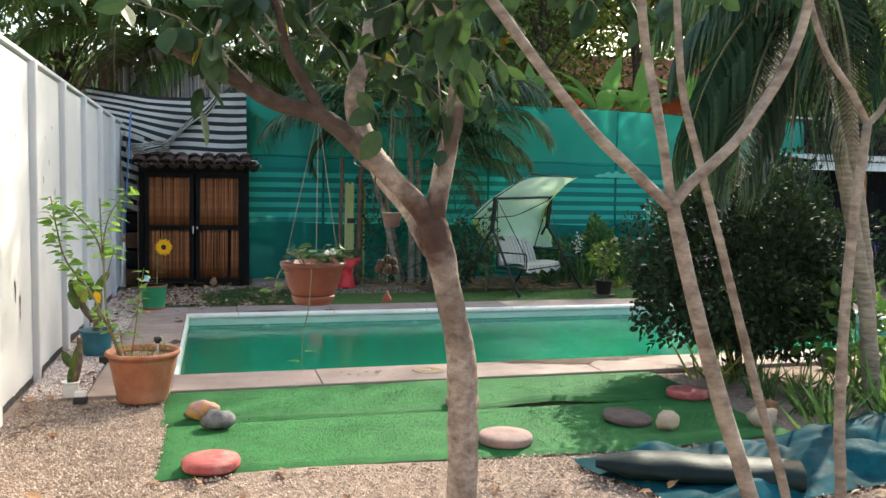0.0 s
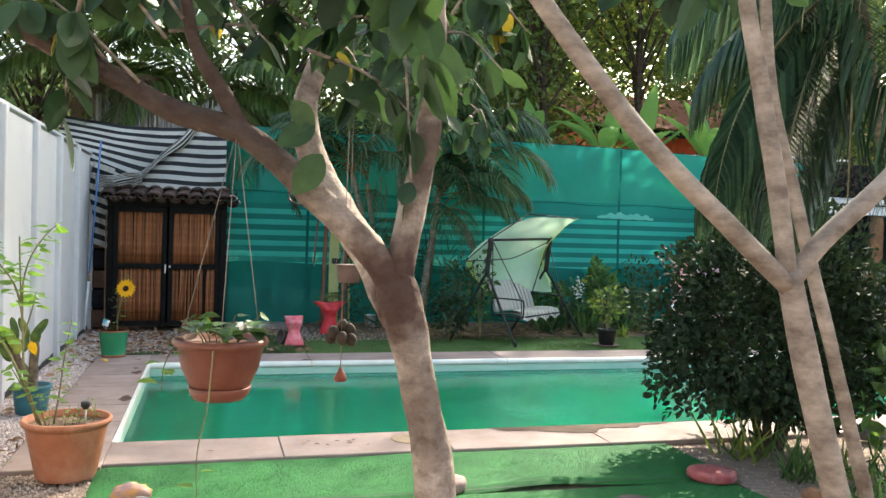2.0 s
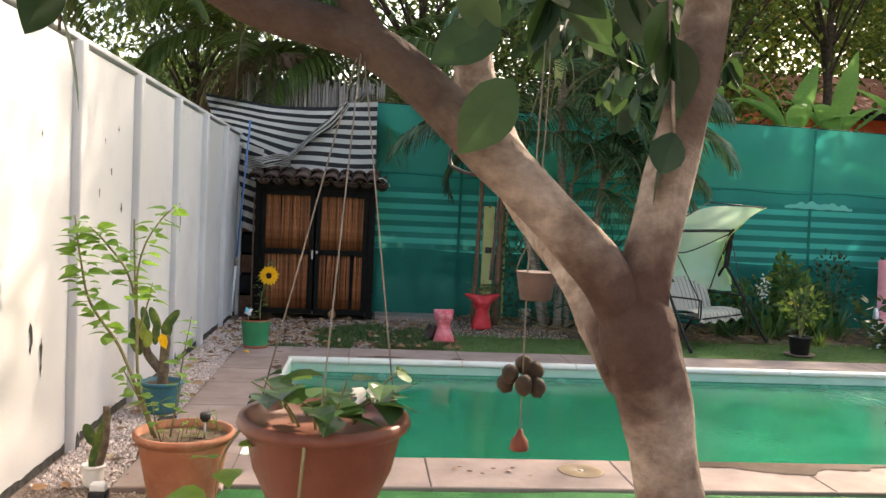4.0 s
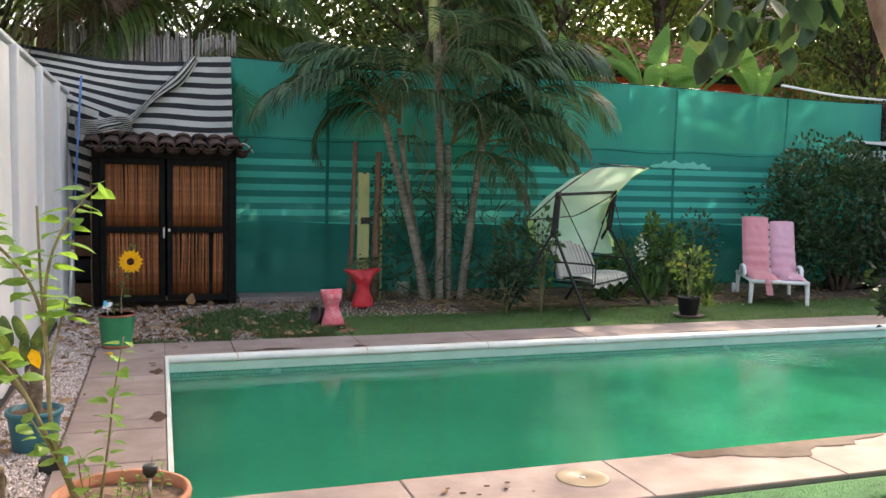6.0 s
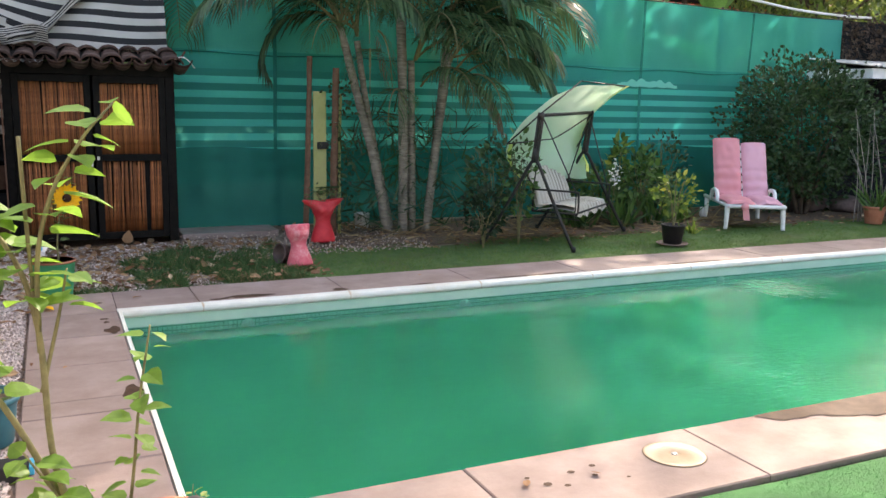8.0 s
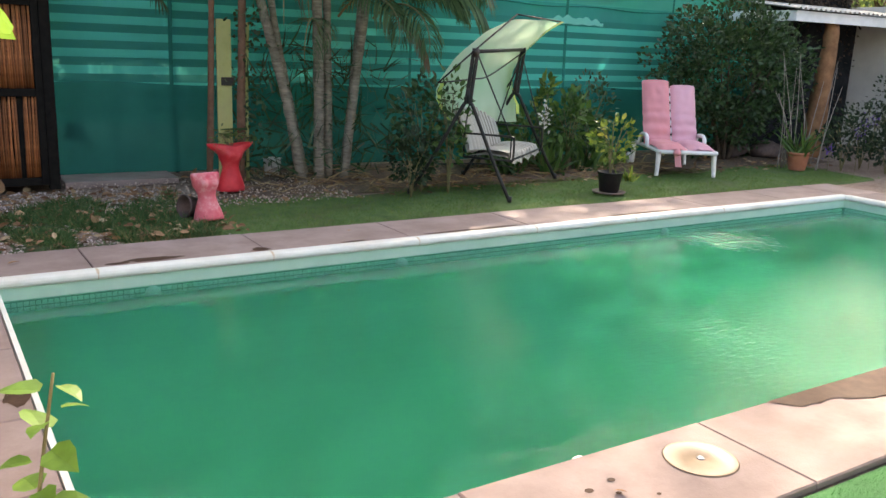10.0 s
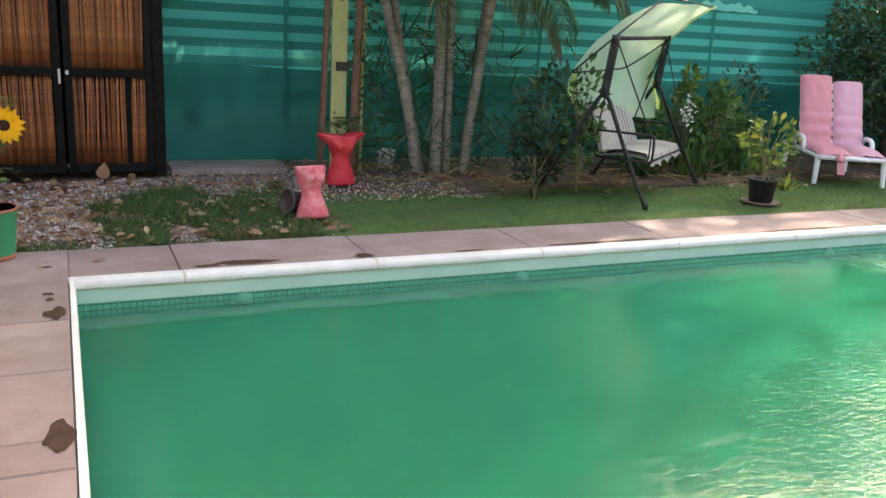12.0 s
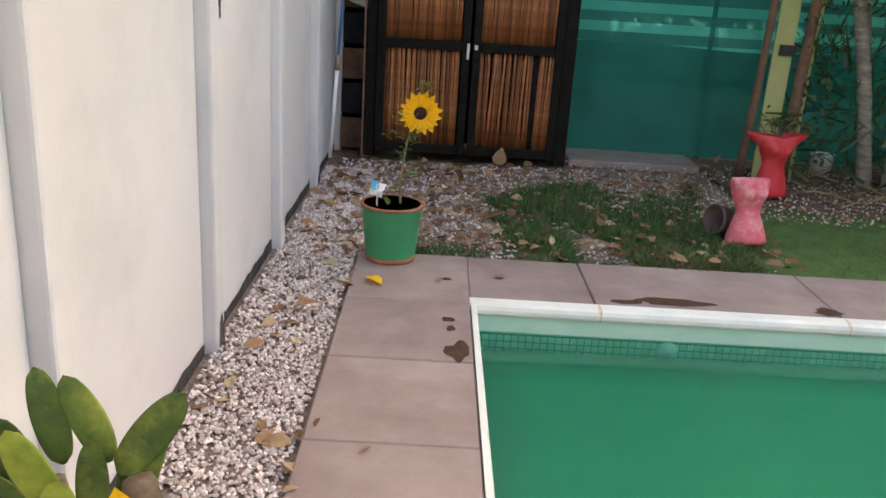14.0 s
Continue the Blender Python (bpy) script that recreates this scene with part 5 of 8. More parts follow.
def palm_front():
    t = thing("garden_palm", (4.75, 5.95, 0), "grey ringed twin-stemmed palm with dark drooping fronds", "palm")
    ringed_trunk("stem", t, [(4.95, 5.9, -0.05), (4.83, 5.9, 0.7), (4.6, 5.9, 1.6), (4.4, 5.9, 2.3), (4.2, 5.9, 3.1)], 0.055, 0.045)
    ringed_trunk("stem", t, [(5.05, 6.05, -0.05), (4.95, 6.05, 0.9), (4.78, 6.05, 1.8), (4.68, 6.05, 2.6), (4.65, 6.05, 3.3)], 0.06, 0.048)
    for p0, az, el, ln, dr in (((4.2, 5.9, 3.1), 266, -35, 1.7, 50), ((4.2, 5.9, 3.05), 242, -42, 1.8, 42), ((4.2, 5.85, 3.05), 222, -30, 1.8, 55), ((4.2, 5.9, 3.1), 290, -40, 1.7, 45), ((4.2, 5.9, 3.1), 252, -52, 1.7, 34), ((4.2, 5.9, 3.05), 276, -48, 1.6, 40),
                               ((4.2, 5.9, 3.1), 236, 10, 1.15, 95), ((4.2, 5.9, 3.1), 262, 15, 1.0, 100), ((4.2, 5.9, 3.1), 170, 20, 1.8, 115), ((4.2, 5.9, 3.1), 330, 30, 1.5, 115), ((4.2, 5.9, 3.1), 205, -20, 1.9, 65), ((4.2, 5.9, 3.1), 310, -10, 1.3, 75),
                               ((4.65, 6.05, 3.3), 90, 40, 2.0, 120), ((4.65, 6.05, 3.3), 130, 35, 2.0, 120), ((4.65, 6.05, 3.3), 180, 30, 1.9, 125), ((4.65, 6.05, 3.3), 40, 45, 2.0, 120), ((4.65, 6.05, 3.3), 225, 30, 1.5, 130),
                               ((4.65, 6.05, 3.3), 0, 50, 2.0, 120), ((4.65, 6.05, 3.25), 155, 0, 1.7, 95), ((4.65, 6.05, 3.25), 110, 5, 1.7, 95), ((4.65, 6.05, 3.25), 200, -20, 1.8, 65)):
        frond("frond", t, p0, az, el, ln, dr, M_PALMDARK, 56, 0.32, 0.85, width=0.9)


palm_front()


def coconut(at, height, seed, n, label, spread=2.6, dead=2):
    t = thing("coconut_palm", at, label, "palm", "palms beyond the fence")
    x, y, z = at
    top = Vector((x + 0.4 * math.sin(seed), y, height))
    ringed_trunk("stem", t, [at, (x + 0.1 * math.sin(seed), y, height * 0.5), top], 0.16, 0.11)
    for k in range(n):
        az = 360 * k / n + seed * 37 + rng.uniform(-10, 10)
        frond("frond", t, top, az, rng.uniform(10, 75), spread * rng.uniform(0.85, 1.15), rng.uniform(70, 120), M_COCOLEAF, 56, 0.27, 0.5, width=1.1)
    for k in range(dead):
        frond("dead_frond", t, top - Vector((0, 0, 0.1)), 150 + 60 * k, -20, spread * 0.75, 75, M_DEADFROND, 34, 0.24, 0.9)


coconut((-1.7, 16.9, 0), 4.1, 1.0, 16, "coconut palm with pale fronds behind the striped cloth")
coconut((0.1, 17.0, 0), 3.5, 2.2, 16, "coconut palm rising behind the reed screen")
coconut((-3.6, 14.5, 0), 4.6, 3.1, 12, "coconut palm leaning beyond the white wall")
df = thing("dry_palm_skirt", (-0.75, 15.9, 2.2), "drooping brown dried palm fronds over the reed screen", "dry fronds")
part("stub", Build().tube([(-0.9, 16.0, 0.0), (-0.85, 16.0, 3.7)], 0.07, 8), M_PALMBARK, df)
for k in range(9):
    frond("dead_frond", df, (-0.85, 16.0, 3.65), 100 + 22 * k, 45 - 4 * k, 1.15, 150, M_DEADFROND, 34, 0.30, 0.8)


def leafy_tree(at, height, crown, leaves, size, material, label, bark=M_DARKBARK, r=0.14, group="trees beyond the fence", clumps=34, base_z=None, lean=(0, 0)):
    """Trunk, limbs and a crown of leaf clumps with gaps between them."""
    t = thing("tree", at, label, "tree", group)
    base = Vector(at)
    top = base + Vector((lean[0], lean[1], height))
    c0 = base + Vector((lean[0] * 0.5, lean[1] * 0.5, height * 0.42))
    tr = curve([base - Vector((0, 0, 0.1)), base.lerp(c0, 0.5) + Vector((0.1, 0, 0)), c0, c0.lerp(top, 0.6), top], 5)
    part("trunk", Build().tube(tr, taper(r, r * 0.25, len(tr)), 8, wobble=0.2), bark, t)
    cz = base_z if base_z is not None else height * 0.4
    mid = base + Vector((lean[0] * 0.7, lean[1] * 0.7, (cz + height) / 2 + 0.1 * height))
    half = Vector((crown, crown, (height * 1.12 - cz) / 2))
    pos, way = [], []
    for k in range(clumps):
        d = sphere_dirs(1)[0] * (rng.uniform(0.25, 1.0) ** 0.5)
        c = mid + Vector((d[0] * half.x, d[1] * half.y, d[2] * half.z))
        s = tr[min(len(tr) - 2, max(3, int((c.z - base.z) / max(height, 1) * len(tr) * 0.8)))]
        part("limb", Build().tube(curve([s, s.lerp(c, 0.5) + Vector((0, 0, 0.15)), c], 4), taper(r * 0.28, 0.012, 9), 5), bark, t)
        m = leaves // clumps
        cl = crown * rng.uniform(0.16, 0.34)
        q = rng.normal(size=(m, 3)) * [cl, cl, cl * 0.7]
        pos.append(q + np.array(c))
        way.append(q + rng.normal(size=(m, 3)) * cl * 0.8 + [0, 0, -cl * 0.6])
    pos, way = np.concatenate(pos), np.concatenate(way)
    up = sphere_dirs(len(pos)) * 0.7 + [0, 0, 0.8]
    part("crown", Build().scatter(DIAMOND, pos, way, up, size * rng.uniform(0.7, 1.3, len(pos))), material, t)
    return t


leafy_tree((1.6, 18.5, 0), 10.0, 3.0, 8000, 0.15, M_TREELEAF2, "tall fine-leaved tree behind the fence", base_z=2.4, clumps=60)
leafy_tree((4.8, 19.0, 0), 11.5, 3.4, 12000, 0.16, M_TREELEAF2, "tall dark-leaved tree behind the palm clump", base_z=2.4, clumps=75)
# the next two stand tall so their unseen upper crowns shade the pool
leafy_tree((8.0, 20.2, 0), 13.2, 3.7, 19000, 0.16, M_TREELEAF, "tall tree with sunlit yellow-green leaves", base_z=5.0, clumps=80)
leafy_tree((10.8, 20.8, 0), 13.0, 3.4, 15000, 0.16, M_TREELEAF, "broad garden tree with small bright leaves", base_z=5.7, clumps=70)
leafy_tree((14.8, 18.6, 0), 7.7, 2.8, 9000, 0.15, M_TREELEAF2, "shady tree behind the hut", base_z=2.4, clumps=55)
leafy_tree((17.4, 13.5, 0), 8.5, 3.0, 11000, 0.16, M_TREELEAF2, "shady tree beyond the garden wall", base_z=2.2, clumps=50)
leafy_tree((17.0, 8.0, 0), 10.0, 3.0, 8000, 0.17, M_TREELEAF, "spreading tree beyond the garden wall", base_z=2.5, clumps=45)
leafy_tree((-2.8, 20.0, 0), 9.5, 2.8, 9000, 0.17, M_TREELEAF2, "tree beyond the white wall", base_z=2.5, clumps=50)
leafy_tree((18.5, 22.5, 0), 9.0, 3.4, 9000, 0.18, M_TREELEAF, "tree beside the tiled house", base_z=4.2, clumps=45)
leafy_tree((9.8, 25.0, 0), 11.0, 3.6, 10000, 0.19, M_TREELEAF, "far garden tree in sun", base_z=2.4, clumps=50)
leafy_tree((2.6, 25.0, 0), 11.5, 4.0, 5000, 0.2, M_TREELEAF2, "far tree in haze behind the palms", base_z=2.2, clumps=50)
leafy_tree((16.2, 24.5, 0), 10.5, 3.6, 15000, 0.18, M_TREELEAF2, "leafy tree rising before the tiled house", base_z=7.0, clumps=65)
leafy_tree((6.2, 24.0, 0), 9.5, 3.8, 15000, 0.18, M_TREELEAF2, "dark garden tree behind the banana plants", base_z=2.6, clumps=65)
leafy_tree((12.5, 31.0, 0), 12.5, 5.0, 13000, 0.24, M_TREELEAF2, "big far tree over the house roof", base_z=6.0, clumps=60)
leafy_tree((22.0, 32.0, 0), 12.5, 5.5, 13000, 0.25, M_TREELEAF, "big far tree behind the tiled roof", base_z=6.0, clumps=60)
leafy_tree((-7.0, 21.0, 0), 10.0, 4.0, 9000, 0.2, M_TREELEAF2, "far tree past the white wall", base_z=2.5, clumps=45)
for far_x, far_y, far_h in ((11.5, 38.0, 13.0), (18.5, 39.0, 14.0), (26.0, 38.0, 14.0)):
    leafy_tree((far_x, far_y, 0), far_h, 5.2, 8000, 0.34, M_TREELEAF, "tall far tree behind the houses", base_z=3.0, clumps=60)
leafy_tree((21.5, 26.5, 0), 9.8, 3.8, 9000, 0.2, M_TREELEAF, "leafy tree beyond the hut", base_z=2.6, clumps=50)
leafy_tree((24.5, 21.0, 0), 10.0, 3.6, 8000, 0.2, M_TREELEAF2, "far tree behind the house", base_z=2.0, clumps=45)


def shrub(name, centre, radii, leaves, size, material, label, stems, category="shrub"):
    t = thing(name, (centre[0], centre[1], 0), label, category)
    c = np.array(centre)
    d = sphere_dirs(leaves) * (rng.uniform(0.15, 1.0, (leaves, 1)) ** 0.33)
    lump = np.array([1 + 0.5 * noise.noise(Vector(v) * 2.6 + Vector((centre[0], 0, 0))) for v in d])
    pos = c + d * np.array(radii) * lump[:, None]
    way = d + rng.normal(size=(leaves, 3)) * 0.7 + [0, 0, 0.2]
    part("leaves", Build().scatter(OVATE if size > 0.045 else DIAMOND, pos, way, sphere_dirs(leaves) + [0, 0, 0.6], size * rng.uniform(0.7, 1.25, leaves)), material, t)
    for k in range(stems):
        a = 2 * math.pi * k / stems + 0.4
        base = Vector((centre[0] + 0.05 * math.cos(a), centre[1] + 0.05 * math.sin(a), -0.06))
        e = Vector((centre[0] + radii[0] * 0.6 * math.cos(a), centre[1] + radii[1] * 0.6 * math.sin(a), centre[2] + radii[2] * 0.3))
        pts = curve([base, base.lerp(e, 0.4) + Vector((0, 0, 0.15)), e], 6)
        part("stem", Build().tube(pts, taper(0.035, 0.008, len(pts)), 6, wobble=0.2), M_DARKBARK, t)
    return t


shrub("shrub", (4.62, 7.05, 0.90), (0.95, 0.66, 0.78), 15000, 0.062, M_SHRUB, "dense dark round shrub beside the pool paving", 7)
shrub("shrub", (9.75, 14.0, 1.2), (1.35, 0.75, 1.0), 9500, 0.075, M_SHRUB2, "large glossy dark green shrub against the net", 7)


# ---- the trees by the walk ----
def leaf_twigs(parent, anchors, material, size, per=13, template=OVATE, reach=(0.2, 0.5), hang=0.9):
    """Short twigs from limb places, each with leaves hanging from it."""
    pos, way = [], []
    tw = Build()
    for a, d in anchors:
        a, d = Vector(a), Vector(d)
        ln = rng.uniform(*reach)
        e = a + d.normalized() * ln
        mid = a.lerp(e, 0.5) + Vector((0, 0, 0.06))
        pts = curve([a, mid, e], 4)
        tw.tube(pts, taper(0.007, 0.003, len(pts)), 4)
        for k in range(per):
            f = rng.uniform(0.25, 1.0) * (len(pts) - 1)
            i = min(int(f), len(pts) - 2)
            q = pts[i].lerp(pts[i + 1], f - i)
            pos.append(q)
            w = Vector(rng.normal(size=3).tolist()) * 0.55 + d.normalized() * 0.35 + Vector((0, 0, -hang))
            way.append(w)
    tagged(part("twig_growth", tw, M_BARK2, parent), kind="stuff")
    n = len(pos)
    part("leaves", Build().scatter(template, pos, way, sphere_dirs(n), size * rng.uniform(0.7, 1.25, n)), material, parent)


def limb(parent, points, r0, r1, material, name="limb", sides=12, wobble=0.16):
    pts = curve(points, 8)
    return part(name, Build().tube(pts, taper(r0, r1, len(pts)), sides, wobble=wobble), material, parent)


def fig_tree():
    t = thing("fig_tree", (1.3, 4.05, 0), "pale-barked forked tree with large dark leaves by the path", "tree")
    pts = curve([(1.25, 4.05, -0.08), (1.245, 4.05, 0.3), (1.235, 4.05, 0.8), (1.165, 4.05, 1.15), (1.115, 4.05, 1.34), (1.108, 4.05, 1.42)], 8)
    rad = [0.064 - 0.010 * min(1, i / 24) + (0.015 if i < 4 else 0) + 0.008 * max(0, 1 - abs(i - 31) / 6) for i in range(len(pts))]
    rad[-6:] = [0.055, 0.052, 0.048, 0.042, 0.033, 0.02]
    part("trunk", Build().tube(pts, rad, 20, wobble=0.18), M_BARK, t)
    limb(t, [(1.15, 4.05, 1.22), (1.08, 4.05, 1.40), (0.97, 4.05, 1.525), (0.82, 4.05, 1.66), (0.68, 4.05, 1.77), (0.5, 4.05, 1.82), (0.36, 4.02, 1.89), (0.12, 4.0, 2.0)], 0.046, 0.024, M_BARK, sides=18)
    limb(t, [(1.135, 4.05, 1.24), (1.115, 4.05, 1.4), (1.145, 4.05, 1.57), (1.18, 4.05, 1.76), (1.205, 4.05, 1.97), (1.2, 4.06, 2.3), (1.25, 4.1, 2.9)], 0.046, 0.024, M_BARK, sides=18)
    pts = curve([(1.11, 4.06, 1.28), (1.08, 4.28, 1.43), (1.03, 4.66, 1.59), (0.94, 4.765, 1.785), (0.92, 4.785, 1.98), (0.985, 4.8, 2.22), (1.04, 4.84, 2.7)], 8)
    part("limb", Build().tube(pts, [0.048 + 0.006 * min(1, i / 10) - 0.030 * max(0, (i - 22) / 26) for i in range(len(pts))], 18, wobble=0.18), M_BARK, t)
    limb(t, [(0.69, 4.05, 1.76), (0.62, 4.05, 1.88), (0.55, 4.05, 2.0), (0.5, 4.05, 2.2), (0.35, 4.1, 2.6)], 0.026, 0.012, M_BARK)
    limb(t, [(1.2, 4.05, 2.0), (1.12, 4.0, 2.15), (0.98, 3.95, 2.4)], 0.02, 0.01, M_BARK)
    limb(t, [(1.2, 4.06, 2.2), (1.4, 4.3, 2.5), (1.7, 4.8, 2.75)], 0.02, 0.01, M_BARK)
    anchors = []
    for k in range(26):                                   # leaves hanging before the limbs
        x = rng.uniform(0.3, 1.3)
        anchors.append(((x, rng.uniform(3.8, 4.35), rng.uniform(2.02, 2.3)), (rng.normal(), rng.normal() * 0.5, rng.uniform(-0.6, 0.6))))
    for k in range(120):                                  # the crown above, out of view, added for dappled shade
        d = sphere_dirs(1)[0]
        anchors.append(((0.95 + 1.7 * d[0], 4.1 + 1.3 * d[1], 3.0 + 0.62 * d[2]), (d[0], d[1], d[2] * 0.5)))
    for q in ((1.42, 5.9, 2.22), (1.5, 5.82, 2.18), (1.6, 5.75, 2.2), (1.55, 5.9, 2.3), (1.66, 5.68, 2.3), (1.45, 5.8, 2.35), (1.75, 5.75, 2.25), (1.6, 5.6, 2.38)):
        anchors.append((q, (rng.normal() * 0.5, rng.normal() * 0.3, -0.15)))
    for q in ((0.42, 4.0, 1.88), (0.36, 4.02, 1.9), (0.48, 4.02, 2.0), (0.52, 4.0, 2.05)):
        anchors.append((q, (-0.5, rng.normal() * 0.5, 0.3)))
    leaf_twigs(t, anchors, M_FIGLEAF, 0.115, 11, ROUND_LEAF)
    low = [((2.02 + rng.uniform(-0.25, 0.25), 6.3 + rng.uniform(-0.2, 0.2), 2.14 + rng.uniform(-0.04, 0.12)), (rng.normal() * 0.5, rng.normal() * 0.5, -0.3)) for k in range(7)]
    leaf_twigs(t, low, M_FIGLEAF, 0.125, 6, ROUND_LEAF, (0.12, 0.3))
    limb(t, [(1.55, 5.8, 2.3), (1.8, 6.1, 2.32), (2.1, 6.4, 2.2)], 0.008, 0.005, M_BARK, "twig", 6)
    limb(t, [(1.7, 4.8, 2.75), (1.7, 5.3, 2.65), (1.55, 5.8, 2.3)], 0.012, 0.006, M_BARK, "twig", 6)
    part("near_leaves", Build().scatter(ROUND_LEAF, [(0.86, 3.98, 1.80), (0.88, 3.97, 1.72), (0.80, 3.99, 1.86)], [(-0.75, -0.2, -0.45), (-0.5, -0.2, -0.75), (0.5, -0.2, -0.7)], [(0, -1, 0.3), (0.2, -1, 0.1), (0, -1, 0.2)], np.array([0.12, 0.135, 0.1])), M_FIGLEAF, t)


fig_tree()


# leaf crowns over the arms are added above view to shade the path
def y_tree():
    t = thing("forked_tree", (1.75, 2.7, 0), "slender tan tree forking into three long bare arms", "tree", "slender trees by the path")
    limb(t, [(1.78, 2.7, -0.08), (1.66, 2.7, 0.55), (1.5, 2.7, 1.0), (1.41, 2.7, 1.27), (1.347, 2.7, 1.49)], 0.023, 0.017, M_BARK2, "trunk")
    limb(t, [(1.347, 2.7, 1.47), (1.25, 2.7, 1.55), (1.09, 2.7, 1.69), (0.89, 2.7, 1.92), (0.6, 2.75, 2.3), (0.4, 2.8, 2.8)], 0.0145, 0.010, M_BARK2, "arm")
    limb(t, [(1.347, 2.7, 1.47), (1.40, 2.7, 1.53), (1.54, 2.7, 1.66), (1.67, 2.7, 1.86), (1.72, 2.7, 2.05), (1.85, 2.75, 2.6)], 0.0145, 0.011, M_BARK2, "arm")
    limb(t, [(1.347, 2.7, 1.48), (1.325, 2.7, 1.6), (1.297, 2.7, 1.72), (1.25, 2.7, 1.96), (1.2, 2.7, 2.6)], 0.0135, 0.010, M_BARK2, "arm")
    anchors = []
    for k in range(60):
        d = sphere_dirs(1)[0]
        anchors.append(((1.25 + 1.25 * d[0], 2.95 + 0.9 * d[1], 2.75 + 0.42 * d[2]), (d[0], d[1], d[2] * 0.5)))
    for k in range(6):
        anchors.append(((rng.uniform(0.85, 1.25), rng.uniform(2.85, 3.3), rng.uniform(2.06, 2.2)), (rng.normal(), 0.2, -0.2)))
    leaf_twigs(t, anchors, M_FIGLEAF, 0.115, 10, ROUND_LEAF)
    t = thing("slender_tree", (2.2, 3.1, 0), "thin leaning tan sapling beside the forked tree", "tree", "slender trees by the path")
    limb(t, [(2.2, 3.1, -0.08), (2.02, 3.1, 0.56), (1.90, 3.1, 0.9), (1.76, 3.1, 1.33), (1.67, 3.1, 1.6), (1.59, 3.1, 1.92), (1.55, 3.1, 2.7)], 0.0165, 0.010, M_BARK2, "trunk")
    anchors = [((1.57 + 0.9 * d[0], 3.3 + 0.8 * d[1], 2.9 + 0.4 * d[2]), (d[0], d[1], d[2])) for d in sphere_dirs(34)]
    leaf_twigs(t, anchors, M_FIGLEAF, 0.11, 10)
    t = thing("forked_tree", (2.25, 3.1, 0), "slender pale tree forking at head height", "tree", "slender trees by the path")
    limb(t, [(2.27, 3.1, -0.08), (2.23, 3.1, 0.5), (2.205, 3.1, 0.9), (2.22, 3.1, 1.38), (2.26, 3.1, 1.74)], 0.020, 0.014, M_BARK2, "trunk")
    limb(t, [(2.26, 3.1, 1.73), (2.2, 3.1, 1.82), (2.06, 3.1, 2.01), (1.9, 3.1, 2.5)], 0.011, 0.009, M_BARK2, "arm")
    limb(t, [(2.26, 3.1, 1.73), (2.33, 3.1, 1.81), (2.5, 3.1, 2.1), (2.7, 3.1, 2.6)], 0.011, 0.009, M_BARK2, "arm")
    anchors = [((2.3 + 1.0 * d[0], 3.3 + 0.9 * d[1], 2.9 + 0.4 * d[2]), (d[0], d[1], d[2])) for d in sphere_dirs(40)]
    leaf_twigs(t, anchors, M_FIGLEAF, 0.11, 10)


y_tree()

# ---- lawn, gravel, turf ----
def in_pool_area(x, y):
    return (x > -0.62) & (x < 9.1) & (y > 7.25) & (y < 11.89)


def gravel():
    """Loose stones: chunky six-sided pebbles, densest beside the wall and the paving."""
    zones = ((-1.04, -0.6, 7.3, 13.9, 15000), (-1.0, 0.0, 3.2, 7.29, 17000), (0.0, 4.0, 3.4, 5.4, 17000), (-1.0, 1.9, 2.0, 3.4, 7000), (-0.95, 0.3, 11.95, 14.25, 2600), (0.3, 1.7, 11.95, 14.25, 1700), (0.8, 3.3, 12.9, 14.6, 1500), (3.9, 5.6, 4.6, 7.2, 1400))
    tmpl = ([(-0.5, 0, 0), (-0.1, 0.42, -0.05), (0.5, 0.05, 0.05), (0.05, -0.45, 0.0), (0.02, 0.03, 0.42), (0, 0, -0.35)],
            [(0, 3, 4), (3, 2, 4), (2, 1, 4), (1, 0, 4), (3, 0, 5), (2, 3, 5), (1, 2, 5), (0, 1, 5)])
    b, br = Build(), Build()
    for x0, x1, y0, y1, m in zones:
        x, y = rng.uniform(x0, x1, m), rng.uniform(y0, y1, m)
        keep = ~in_pool_area(x, y)
        x, y = x[keep], y[keep]
        z = np.array([-0.028 + 0.018 * noise.noise(Vector((p * 0.9, q * 0.9, 0))) for p, q in zip(x, y)]) + rng.uniform(0, 0.012, len(x)) + (0.03 if y0 == 12.9 else 0.0)
        d = rng.normal(size=(len(x), 3)) * [1, 1, 0.35]
        (br if y1 < 7.3 or y0 == 12.9 else b).scatter(tmpl, np.stack([x, y, z], 1), d, rng.normal(size=(len(x), 3)) * 0.4 + [0, 0, 1], rng.uniform(0.012, 0.034, len(x)) * (0.62 if y1 < 7.3 else 0.85))
    tagged(part("gravel", br, M_GRAVELBROWN), "dusty brown gravel in front of the turf", "gravel", kind="stuff")
    tagged(part("gravel", b, M_GRAVEL), "loose pinkish white gravel beside the wall and turf", "gravel", kind="stuff")


gravel()


